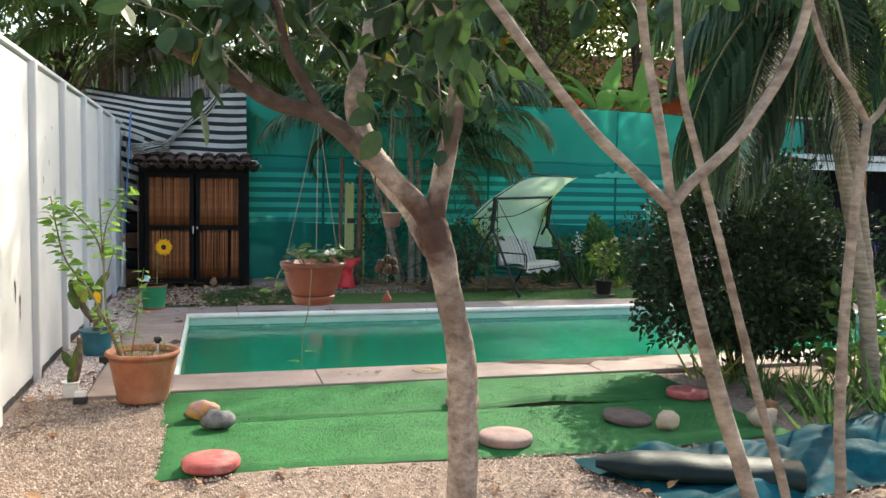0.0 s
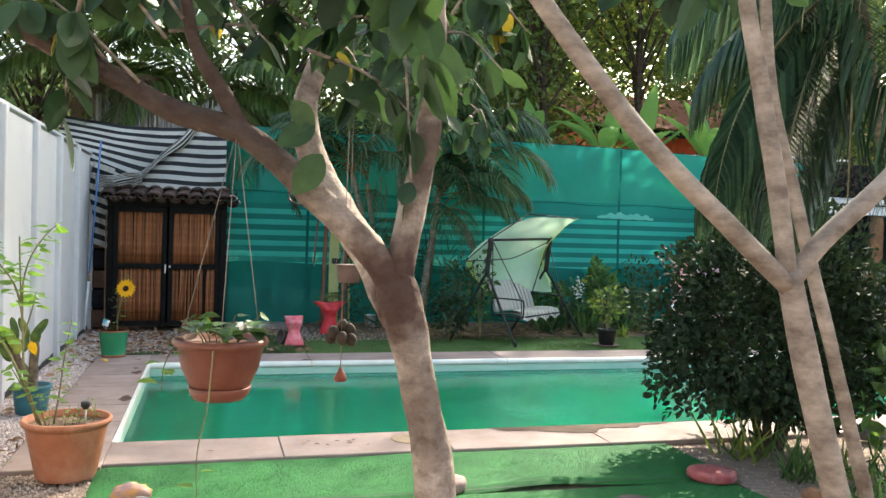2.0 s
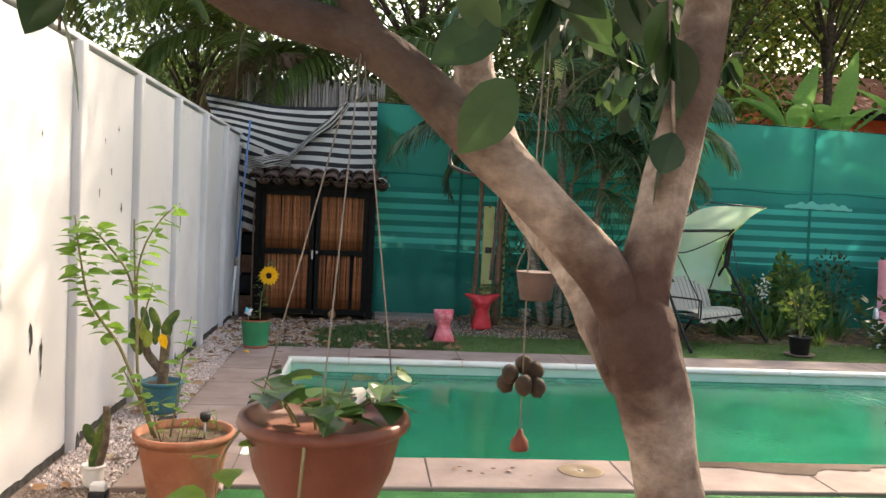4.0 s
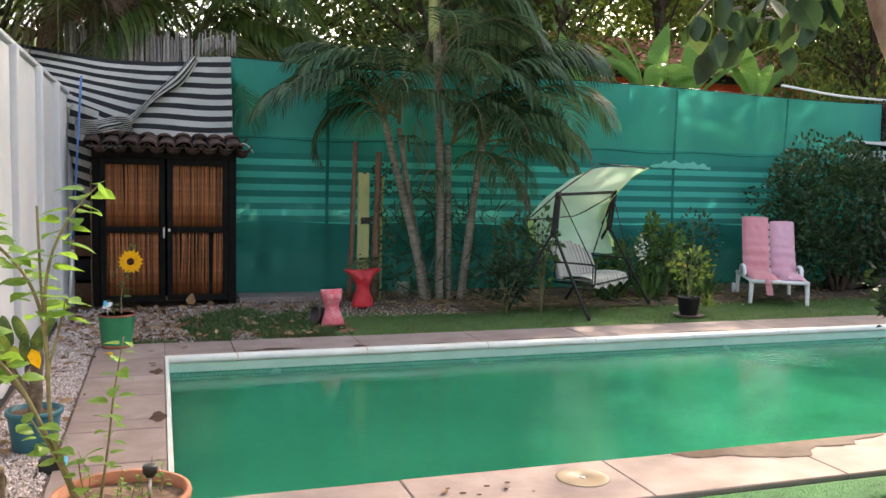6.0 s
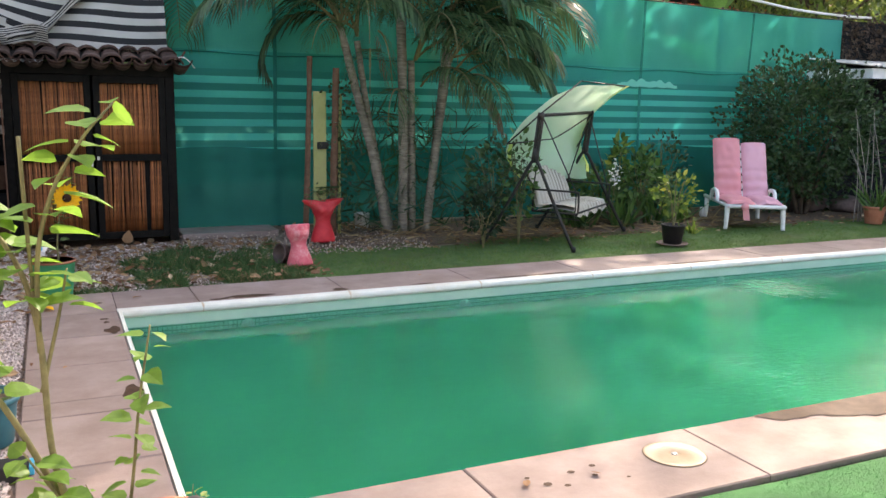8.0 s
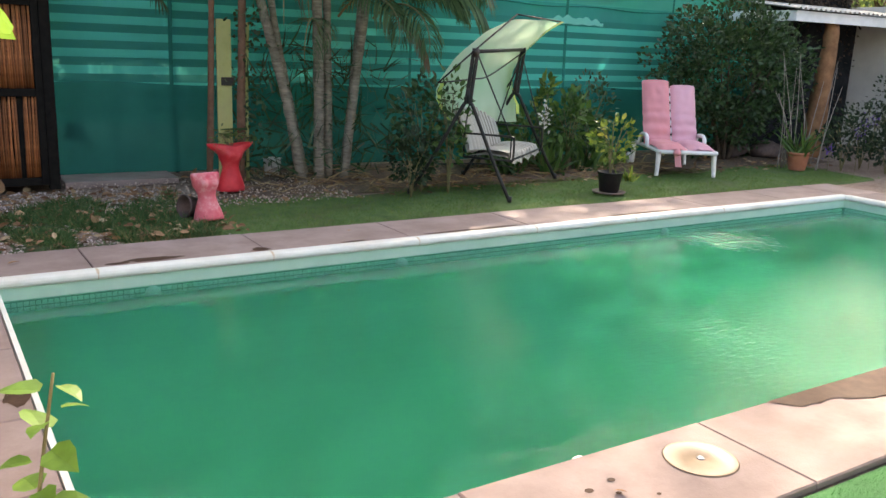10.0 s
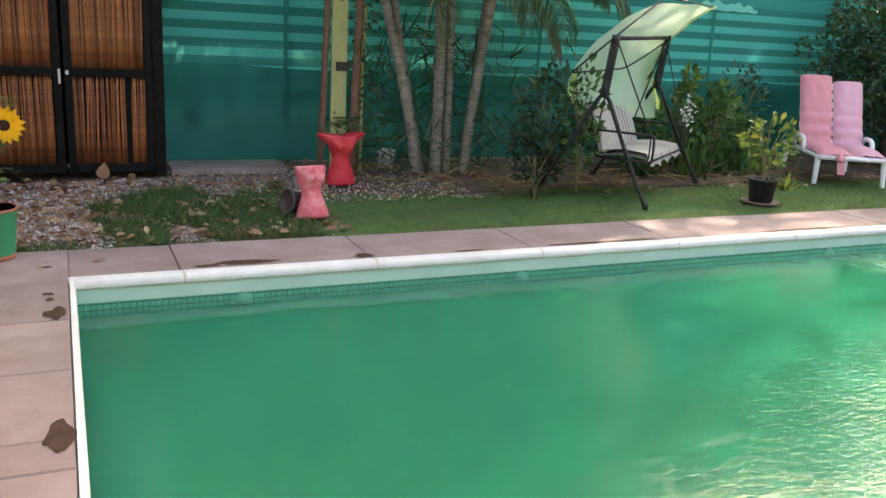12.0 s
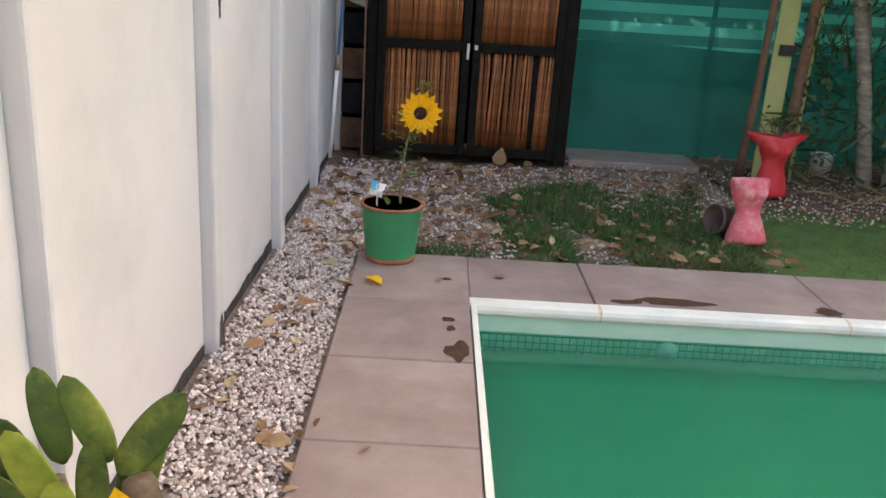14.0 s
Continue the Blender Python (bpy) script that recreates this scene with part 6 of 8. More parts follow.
def blades(name, x0, x1, y0, y1, n, size, material, label, patch=0.0, z=-0.03, flat=0.6, soft=0.0):
    x, y = rng.uniform(x0, x1, n), rng.uniform(y0, y1, n)
    if patch:
        keep = np.array([min(0.0, (p - x0) / 0.35 - 1.0, (x1 - p) / 0.25 - 1.0, (y1 - q) / 0.4 - 1.0) * soft + noise.noise(Vector((p * 2.1, q * 2.1, 4))) + 0.5 * noise.noise(Vector((p * 5, q * 5, 9))) > -patch for p, q in zip(x, y)])
        x, y = x[keep], y[keep]
    m = len(x)
    way = rng.normal(size=(m, 3)) * [flat, flat, 0.1] + [0, 0, 0.8]
    b = Build().scatter(BLADE, np.stack([x, y, np.full(m, z)], 1), way, sphere_dirs(m), size * rng.uniform(0.5, 1.4, m))
    return tagged(part(name, b, material), label, "grass", kind="stuff")


lawn = Build().sheet(lambda u, v: (1.4 + 9.0 * u, 11.9 + 1.45 * v + 0.12 * math.sin(u * 23) * v, -0.012 + 0.012 * noise.noise(Vector((u * 9, v * 2, 0))) - (0.03 if u in (0, 1) or v in (0, 1) else 0)), 60, 10)
tagged(part("lawn", lawn, M_LAWN), "strip of short worn lawn beyond the pool", "lawn", kind="structure")
blades("lawn_grass", 1.45, 10.3, 11.9, 13.3, 26000, 0.035, M_BLADE, "short green lawn blades", 0.35, -0.012)
def weed_edge(x, y):
    return noise.noise(Vector((x * 1.9, y * 1.9, 4))) + 0.5 * noise.noise(Vector((x * 5, y * 5, 9)))


mat = Build().sheet(lambda u, v: (0.0 + 1.75 * u, 11.9 + 1.9 * v, -0.02 + 0.035 * max(-0.8, min(0.5, weed_edge(1.75 * u, 11.9 + 1.9 * v) + 1.2 * min(0.0, 5 * u - 1.0, 7 - 7 * u - 1.0, 5 - 5 * v - 1.0)))), 60, 60)
tagged(part("weed_mat", mat, M_WEEDMAT), "matted low weeds and moss between the stones", "weeds", kind="structure")
blades("weed_grass", 0.0, 1.8, 11.93, 13.95, 62000, 0.085, M_WEED, "straggling green and straw-coloured weeds by the shed", 0.24, -0.025, 1.2, 0.9)
blades("straw_grass", 0.2, 1.7, 11.89, 12.3, 9000, 0.07, M_STRAW, "dry straw-coloured grass at the paving edge", 0.06, -0.03, 1.3)
blades("edge_grass", -0.3, 1.5, 11.88, 12.05, 2200, 0.075, M_WEED, "shaggy grass edge along the paving", 0.3, -0.03, 1.1)
blades("wall_weeds", -1.03, -0.62, 8.8, 12.5, 900, 0.06, M_BEDLEAF, "small green weeds between the gravel", -0.12, -0.02, 0.9)
dirt = Build().sheet(lambda u, v: (2.0 + 9.4 * u, 13.25 + 1.7 * v, -0.018 + 0.03 * noise.noise(Vector((u * 14, v * 4, 2))) + 0.02 * v), 60, 12)
tagged(part("planting_bed", dirt, M_SOIL), "dark bare planting bed along the net", "soil", kind="structure")
dirt2 = Build().sheet(lambda u, v: (3.85 + 6.5 * u, 4.6 + 2.6 * v + 0.05 * math.sin(u * 17), -0.022 + 0.02 * noise.noise(Vector((u * 9, v * 5, 7)))), 40, 14)
tagged(part("side_bed", dirt2, M_GRAVEL_BED), "reddish gravelly earth bed beside the turf", "soil", kind="structure")


def dry_leaves():
    n = 2000
    z = np.full(n, -0.008)
    x = np.concatenate([rng.uniform(-1.0, 1.8, 850), rng.uniform(2.0, 11, 930), rng.uniform(-1.0, -0.55, 90), rng.uniform(-1.0, 4.5, 130)])
    y = np.concatenate([rng.uniform(11.95, 14.3, 850), rng.uniform(13.0, 14.9, 930), rng.uniform(6.3, 12, 90), rng.uniform(3.0, 5.4, 130)])
    way = rng.normal(size=(n, 3)) * [1, 1, 0.15]
    b = Build().scatter(OVATE, np.stack([x, y, z], 1), way, rng.normal(size=(n, 3)) * 0.35 + [0, 0, 1], rng.uniform(0.04, 0.11, n))
    tagged(part("fallen_leaves", b, M_DRYLEAF), "curled brown fallen leaves on gravel and earth", "leaves", kind="stuff")


dry_leaves()
m = 190
b = Build().scatter(OVATE, np.stack([rng.uniform(-0.2, 1.8, m), rng.uniform(11.95, 13.9, m), rng.uniform(0.012, 0.035, m)], 1), rng.normal(size=(m, 3)) * [1, 1, 0.2], rng.normal(size=(m, 3)) * 0.4 + [0, 0, 1], rng.uniform(0.05, 0.11, m))
tagged(part("fallen_leaves", b, M_DRYLEAF), "brown fallen leaves caught on the weeds", "leaves", kind="stuff")


m = 700
b = Build().scatter(BLADE, np.stack([rng.uniform(2.6, 8.5, m), rng.uniform(13.2, 14.6, m), rng.uniform(0.0, 0.05, m)], 1), rng.normal(size=(m, 3)) * [1, 1, 0.15], rng.normal(size=(m, 3)) * 0.5 + [0, 0, 1], rng.uniform(0.12, 0.4, m))
tagged(part("dry_litter", b, M_STRAW), "dry twigs and frond litter under the swing and palms", "litter", kind="stuff")


def fallen_leaf(x, y, a, size, label, material=M_DRYLEAF, z=0.012):
    b = Build().scatter(OVATE, [(x, y, z)], [(math.cos(a), math.sin(a), 0.12)], [(0.35 * math.sin(a * 3), 0.3, 1)], np.array([size]))
    tagged(part("fallen_leaf", b, material), label, "leaf", "fallen leaves on the paving")


fallen_leaf(-0.52, 11.45, -0.9, 0.13, "yellow fallen leaf on the paving slab", M_PETAL)
for x, y, a, s in ((0.1, 11.55, 0.4, 0.08), (-0.16, 11.45, 2.0, 0.05), (-0.4, 9.9, 1.0, 0.05), (2.5, 11.6, 1.0, 0.05), (1.6, 7.6, 2.4, 0.05), (0.6, 7.5, 0.2, 0.05), (1.25, 7.62, 1.0, 0.06)):
    fallen_leaf(x, y, a, s, "small brown fallen leaf on stone paving")
for x, y, a, s in ((-0.75, 8.9, 0.3, 0.14), (-0.85, 8.75, 2.0, 0.12), (-0.72, 9.9, 1.2, 0.1), (-0.8, 11.0, 0.5, 0.14), (-0.6, 11.3, 2.6, 0.12), (-0.35, 11.95, 0.2, 0.14), (-0.62, 12.2, 1.0, 0.14)):
    fallen_leaf(x, y, a, s, "curled brown leaf lying on the gravel", z=0.02)
b = Build().scatter(HEART, [(0.27, 14.12, 0.02)], [(0.2, 0.1, 1)], [(0, -1, 0.2)], np.array([0.14]))
tagged(part("dry_leaf", b, M_DRYLEAF), "big curled dry leaf standing against the shed door", "leaf")


def turf():
    t = thing("artificial_turf", (2, 6.3, 0), "green artificial turf mats with wrinkled seams laid by the pool", "turf")

    def mat1(u, v):
        x = -0.05 + 3.98 * u
        y = 6.42 + 0.90 * v + 0.02 * math.sin(u * 12) * (1 - v)
        w = 0.014 * max(0, noise.noise(Vector((x * 1.3, y * 1.5, 1)))) + 0.05 * math.exp(-((x - 2.6) / 0.35) ** 2 - ((y - 6.48) / 0.06) ** 2)
        return (x, y, -0.006 + w - (0.02 if u in (0, 1) or v in (0, 1) else 0))

    def mat2(u, v):
        y = 5.42 + 1.0 * v + 0.05 * math.sin(u * 7) * (1 - v)
        x = -0.02 + (3.95 - 0.1 * v) * u
        w = 0.012 * max(0, noise.noise(Vector((x * 1.1, y * 1.9, 5)))) + 0.03 * math.exp(-((x - 3.3) / 0.3) ** 2 - ((y - 5.5) / 0.08) ** 2)
        return (x, y, -0.010 + w - (0.02 if u in (0, 1) or v in (0, 1) else 0))

    part("mat", Build().sheet(mat1, 90, 20), M_TURF, t)
    part("mat", Build().sheet(mat2, 90, 24), M_TURF, t)
    n = 30000
    x, y = rng.uniform(0.0, 3.85, n), rng.uniform(5.46, 7.30, n)
    way = rng.normal(size=(n, 3)) * [0.5, 0.5, 0.1] + [0.25, 0.1, 0.8]
    b = Build().scatter(([(0, -0.12, 0), (0, 0.12, 0), (1, 0, 0)], [(0, 1, 2)]), np.stack([x, y, np.full(n, -0.004)], 1), way, sphere_dirs(n), rng.uniform(0.006, 0.012, n))
    tagged(part("turf_nap", b, M_TURFBLADE, t), kind="stuff")
    part("seam_gap", Build().sheet(lambda u, v: (0.05 + 3.8 * u, 6.425 + 0.012 * v + 0.014 * math.sin(u * 12), 0.004 + 0.012 * max(0, math.sin(u * 9))), 60, 1), M_BLACK, t)


turf()


def disc(x, y, r, h, material, label, tilt=(0, 0)):
    m = pose(x, y, -0.004, tilt[0], tilt[1], 0)
    b = Build().lathe([(0, 0), (r * 0.97, 0), (r, h * 0.25), (r, h * 0.75), (r * 0.95, h), (r * 0.5, h * 1.02), (0, h * 1.02)], segs=30, m=m)
    tagged(part("stepping_stone", b, material), label, "stepping stone", "round stepping stones")


disc(0.27, 5.52, 0.155, 0.05, M_REDDISC, "round red painted concrete stepping stone on the turf")
disc(1.99, 5.62, 0.165, 0.048, M_PALEDISC, "round pale worn concrete stepping stone on the turf")
disc(2.95, 5.9, 0.165, 0.04, M_DARKDISC, "round dark concrete stepping stone tilted on the turf", (4, 5))
disc(3.72, 6.42, 0.155, 0.05, M_REDDISC, "round reddish stepping stone at the turf edge")
disc(1.98, 6.5, 0.12, 0.06, M_PALEDISC, "small round stepping stone near the tree trunk")


def stone(x, y, r, material, label, seed):
    b = Build().blob((x, y, r[2] * 0.75), r, 0.35, seed, 9, 14)
    tagged(part("stone", b, material), label, "stone", "loose stones")


stone(0.22, 6.52, (0.11, 0.08, 0.065), M_PAINTSTONE, "orange and blue painted stone lying on the turf", 1.0)
stone(0.31, 6.28, (0.105, 0.08, 0.06), M_STONE, "grey pitted stone lying on the turf", 2.0)
stone(3.11, 5.66, (0.075, 0.07, 0.065), M_BEIGE, "round beige stone on the turf edge", 3.0)
stone(3.78, 5.6, (0.10, 0.08, 0.07), M_BEIGE, "beige stone on the gravel bed", 4.0)
stone(4.02, 5.85, (0.06, 0.06, 0.05), M_TRUNKPOST, "small reddish stone on the gravel bed", 5.0)
stone(5.6, 7.1, (0.16, 0.1, 0.07), M_STONE, "grey rock beside the pool paving", 6.0)
stone(6.0, 7.05, (0.13, 0.1, 0.06), M_BEIGE, "flat pale rock beside the pool paving", 7.0)
stone(10.6, 13.9, (0.3, 0.2, 0.14), M_DARKDISC, "dark rock under the glossy shrub", 8.0)
stone(10.1, 14.2, (0.35, 0.2, 0.2), M_DARKDISC, "dark rock under the glossy shrub", 9.0)


def tarp():
    t = thing("tarpaulin", (3.4, 4.8, 0), "crumpled teal tarpaulin half rolled on the gravel", "tarpaulin")

    def roll(u, v):
        c = Vector((2.28 + 0.95 * u, 4.98 - 0.45 * u, 0.055))
        a = 2 * math.pi * v
        r = 0.085 * (0.35 + 0.65 * min(1, u * 5)) * (1 + 0.18 * noise.noise(Vector((u * 5, math.cos(a), math.sin(a)))))
        return c + Vector((0.45 * math.cos(a), 0.9 * math.cos(a), 0)) * r * 1.7 + Vector((0, 0, math.sin(a) * r * 0.85))

    part("rolled_edge", Build().sheet(roll, 30, 18), M_TARPROLL, t, "nearly black rolled edge")

    def crumple(u, v):
        x = 2.35 + 2.7 * u + 0.1 * math.sin(v * 5)
        y = 4.28 + 0.42 * u + (0.95 - 0.15 * math.sin(u * 4)) * v
        p = Vector((x * 1.7, y * 2.6, 0))
        f = abs(noise.noise(p)) * 0.17 + abs(noise.noise(p * 2.3)) * 0.07
        edge = min(1, 6 * min(u, 1 - u, v, 1 - v) + 0.1)
        return (x, y, -0.02 + f * edge + 0.03 * edge)

    part("crumpled_sheet", Build().sheet(crumple, 70, 40), M_TARP, t)


tarp()


# ---- potted plants by the wall ----
def pot_body(x, y, r_top, r_base, h, lip=0.03, wall=0.018):
    b = Build().lathe([(0, 0.0), (r_base * 0.97, 0.0), (r_base, 0.01), (r_top * 0.92, h - lip * 1.4), (r_top * 0.93, h - lip), (r_top, h - lip), (r_top * 1.015, h - lip * 0.5), (r_top, h),
                       (r_top - wall, h), (r_top - wall, h - 0.05), (0, h - 0.055)], (x, y, 0), 34)
    return b


def soil_disc(x, y, r, z):
    return Build().sheet(lambda u, v: (x + r * v * math.cos(2 * math.pi * u), y + r * v * math.sin(2 * math.pi * u), z + 0.012 * noise.noise(Vector((u * 9, v * 5, x)))), 20, 4)


def leafy_stem(parent, points, r, leaves, size, material, template=HEART, start=0.25, spread=1.0, hang=0.3, stem=M_STEM):
    pts = curve(points, 6)
    part("stem", Build().tube(pts, taper(r, r * 0.4, len(pts)), 6, wobble=0.2), stem, parent)
    pos, way = [], []
    for k in range(leaves):
        f = (start + (1 - start) * (k + rng.uniform(0, 0.6)) / max(leaves, 1)) * (len(pts) - 1)
        i = min(int(f), len(pts) - 2)
        p = pts[i].lerp(pts[i + 1], min(1, f - i))
        a = k * 2.4 + rng.uniform(-0.4, 0.4)
        w = Vector((math.cos(a) * spread, math.sin(a) * spread, 0.35 - hang + rng.uniform(-0.25, 0.25)))
        pos.append(p + w.normalized() * size * 0.25), way.append(w)
    up = np.tile([[0.0, 0.0, 1.0]], (len(pos), 1)) + rng.normal(size=(len(pos), 3)) * 0.3
    for p, w, q in zip(pos, way, up):
        part("leaf", Build().scatter(template, [p], [w], [q], np.array([size * rng.uniform(0.6, 1.15)])), material, parent)


def hibiscus_pot():
    x, y = -0.2, 7.12
    pot = thing("flower_pot", (x, y, 0), "large terracotta flower pot with a rolled rim", "flower pot")
    part("body", pot_body(x, y, 0.25, 0.17, 0.35), M_TERRA, pot)
    part("soil", soil_disc(x, y, 0.235, 0.305), M_SOIL, pot)
    t = thing("hibiscus_plant", (x, y, 0.3), "straggly light green hibiscus growing in the terracotta pot", "plant")
    base = (-0.34, 7.12, 0.30)
    leafy_stem(t, [base, (-0.42, 7.12, 0.5), (-0.54, 7.15, 0.76), (-0.70, 7.18, 0.98), (-0.76, 7.2, 1.2), (-0.80, 7.22, 1.42)], 0.011, 62, 0.098, M_HIBISCUS, start=0.42)
    leafy_stem(t, [base, (-0.43, 7.1, 0.6), (-0.45, 7.1, 0.95), (-0.50, 7.1, 1.15), (-0.62, 7.12, 1.30), (-0.70, 7.14, 1.37)], 0.010, 40, 0.098, M_HIBISCUS, start=0.45)
    leafy_stem(t, [(-0.45, 7.1, 0.95), (-0.44, 7.06, 1.15), (-0.40, 7.04, 1.3), (-0.33, 7.04, 1.42), (-0.26, 7.06, 1.5)], 0.007, 20, 0.105, M_HIBISCUS, start=0.3, spread=0.9)
    leafy_stem(t, [(-0.45, 7.1, 0.8), (-0.40, 7.12, 1.0), (-0.38, 7.12, 1.10)], 0.006, 6, 0.08, M_HIBISCUS, start=0.5)
    leafy_stem(t, [(-0.36, 7.12, 0.32), (-0.42, 7.1, 0.5), (-0.50, 7.08, 0.66)], 0.007, 16, 0.085, M_HIBISCUS, start=0.4)
    leafy_stem(t, [(-0.28, 7.16, 0.30), (-0.25, 7.16, 0.5), (-0.225, 7.16, 0.72), (-0.19, 7.16, 0.93)], 0.006, 24, 0.07, M_HIBISCUS, start=0.2)
    leafy_stem(t, [(-0.30, 7.06, 0.30), (-0.33, 7.04, 0.42), (-0.34, 7.02, 0.52)], 0.005, 8, 0.06, M_HIBISCUS)
    part("bare_twig", Build().tube(curve([(-0.45, 7.1, 0.9), (-0.46, 7.08, 1.2), (-0.465, 7.07, 1.42)]), 0.005, 5), M_STEM, t)
    for k in range(12):
        px, py = -0.2 + rng.uniform(-0.17, 0.17), 7.12 + rng.uniform(-0.17, 0.17)
        leafy_stem(t, [(px, py, 0.3), (px + 0.01, py, 0.36), (px + rng.uniform(-0.03, 0.03), py, 0.4 + rng.uniform(0, 0.07))], 0.0025, 4, 0.035, M_HIBISCUS, OVATE)
    lamp = thing("solar_stake_light", (-0.1, 7.13, 0.3), "small black solar stake light in the terracotta pot", "garden light")
    part("stake", Build().tube([(-0.1, 7.13, 0.28), (-0.1, 7.13, 0.40)], 0.006, 8), M_STEEL, lamp)
    part("head", Build().lathe([(0, 0), (0.016, 0), (0.02, 0.012), (0.027, 0.014), (0.028, 0.04), (0.022, 0.046), (0, 0.047)], (-0.1, 7.13, 0.395), 16), M_BLACK, lamp)


hibiscus_pot()


def pad(parent, base, way, length, width, face, seed=0.0, material=None):
    """One flat oval cactus pad growing from base along way."""
    way, face = Vector(way).normalized(), Vector(face)
    side = way.cross(face).normalized()
    nor = side.cross(way)
    verts, faces = [], []
    rows, cols = 14, 12
    for i in range(rows + 1):
        s = i / rows
        w = width * 0.5 * max(0.12 * (1 - s), math.sqrt(max(0.0, 1 - (2 * s ** 0.82 - 1) ** 2)) * (0.86 + 0.14 * s))
        for k in range(cols):
            a = 2 * math.pi * k / cols
            verts.append(Vector(base) + way * (length * s) + side * (w * math.cos(a)) + nor * (0.11 * w * math.sin(a) + 0.01 * length * math.sin(s * 5 + seed)))
    for i in range(rows):
        for k in range(cols):
            faces.append((i * cols + k, i * cols + (k + 1) % cols, (i + 1) * cols + (k + 1) % cols, (i + 1) * cols + k))
    faces += [tuple(range(cols))[::-1], tuple(rows * cols + k for k in range(cols))]
    part("pad", Build().add(verts, faces, True), material or M_CACTUS, parent)
    return Vector(base) + way * length


def cactus_pots():
    x, y = -0.73, 8.92
    pot = thing("flower_pot", (x, y, 0), "round teal glazed flower pot against the wall", "flower pot")
    part("body", pot_body(x, y, 0.15, 0.115, 0.22, 0.025), M_BLUEPOT, pot)
    part("soil", soil_disc(x, y, 0.135, 0.19), M_SOIL, pot)
    t = thing("prickly_pear", (x, y, 0.18), "prickly pear cactus with corky stem in the teal pot", "cactus")
    pts = curve([(x, y, 0.17), (x + 0.01, y, 0.35), (x + 0.02, y - 0.01, 0.55)], 6)
    part("stem", Build().tube(pts, [0.045, 0.043, 0.042, 0.04, 0.038, 0.037, 0.036, 0.037, 0.038, 0.038, 0.036, 0.034, 0.03], 10, squash=0.7, wobble=0.25), M_CACTUSWOOD, t)
    pts = curve([(x - 0.02, y, 0.3), (x - 0.1, y - 0.02, 0.42), (x - 0.13, y - 0.03, 0.55)], 6)
    part("stem", Build().tube(pts, taper(0.035, 0.028, len(pts)), 9, squash=0.7, wobble=0.25), M_CACTUSWOOD, t)
    for base, tip, w, f, mt in (((-0.80, 8.90, 0.61), (-0.845, 8.92, 0.775), 0.062, (0.5, -1, 0.1), M_CACTUS), ((-0.80, 8.86, 0.54), (-0.86, 8.84, 0.70), 0.074, (0.1, -1, 0.2), M_CACTUSPALE), ((-0.72, 8.9, 0.62), (-0.785, 8.9, 0.775), 0.068, (0.2, -1, 0), M_CACTUS),
                                ((-0.735, 8.85, 0.52), (-0.725, 8.84, 0.69), 0.058, (0.3, -1, 0), M_CACTUS), ((-0.70, 8.88, 0.61), (-0.585, 8.88, 0.765), 0.074, (0.0, -1, 0.2), M_CACTUS), ((-0.79, 8.84, 0.5), (-0.775, 8.82, 0.625), 0.07, (0.1, -1, 0), M_CACTUSPALE),
                                ((-0.86, 8.9, 0.52), (-0.90, 8.88, 0.70), 0.08, (0.4, -1, 0), M_CACTUS), ((-0.84, 8.88, 0.44), (-0.91, 8.86, 0.60), 0.08, (0.2, -1, 0.2), M_CACTUS), ((-0.71, 8.93, 0.5), (-0.66, 8.97, 0.66), 0.08, (0.6, -1, 0), M_CACTUS),
                                ((-0.71, 8.9, 0.2), (-0.58, 8.85, 0.25), 0.06, (0, -0.3, 1), M_CACTUS)):
        d = Vector(tip) - Vector(base)
        pad(t, Vector(base) + Vector((-0.035, 0, -0.03)), d, d.length * 1.05, w, f, base[0] * 40, mt)
    part("yellow_pad", Build().scatter(OVATE, [(-0.73, 8.85, 0.575)], [(0.35, -0.2, -1)], [(0, -1, 0)], np.array([0.12])), M_PETAL, t, "withered yellow pad")
    x, y = -0.7, 7.3
    pot = thing("flower_pot", (x, y, 0), "small white plastic pot on the gravel", "flower pot")
    part("body", pot_body(x, y, 0.06, 0.05, 0.11, 0.015, 0.008), M_WHITEP, pot)
    part("soil", soil_disc(x, y, 0.05, 0.08), M_SOIL, pot)
    t = thing("prickly_pear", (x, y, 0.08), "young prickly pear cactus in the small white pot", "cactus")
    e = pad(t, (x, y, 0.06), (0.1, 0, 1), 0.17, 0.07, (0.2, -1, 0))
    pad(t, e - Vector((0, 0, 0.02)), (0.3, 0, 1), 0.2, 0.06, (0, -1, 0))
    pad(t, e - Vector((0.01, 0, 0.02)), (-0.5, 0, 1), 0.13, 0.065, (0.2, -1, 0))
    pts = curve([(x + 0.02, y, 0.08), (x + 0.06, y, 0.25), (x + 0.06, y, 0.42)], 6)
    part("stem", Build().tube(pts, taper(0.022, 0.018, len(pts)), 8, wobble=0.2), M_CACTUSWOOD, t)
    box = thing("solar_spotlight", (-0.6, 7.08, 0), "small black and white solar light lying on gravel", "garden light")
    part("case", Build().box(-0.65, 7.04, 0.0, -0.56, 7.11, 0.045), M_BLACK, box, bevel=0.008)
    part("lens", Build().box(-0.645, 7.05, 0.046, -0.565, 7.105, 0.085), M_WHITEP, box, bevel=0.008)
    bx = thing("small_box", (-0.62, 8.55, 0), "small black and cyan plastic box on the gravel", "box")
    part("case", Build().box(-0.66, 8.49, -0.02, -0.55, 8.6, 0.05), M_BLACK, bx, bevel=0.006)
    part("band", Build().box(-0.549, 8.5, 0.0, -0.53, 8.59, 0.04), M_CYAN, bx, bevel=0.004)


cactus_pots()


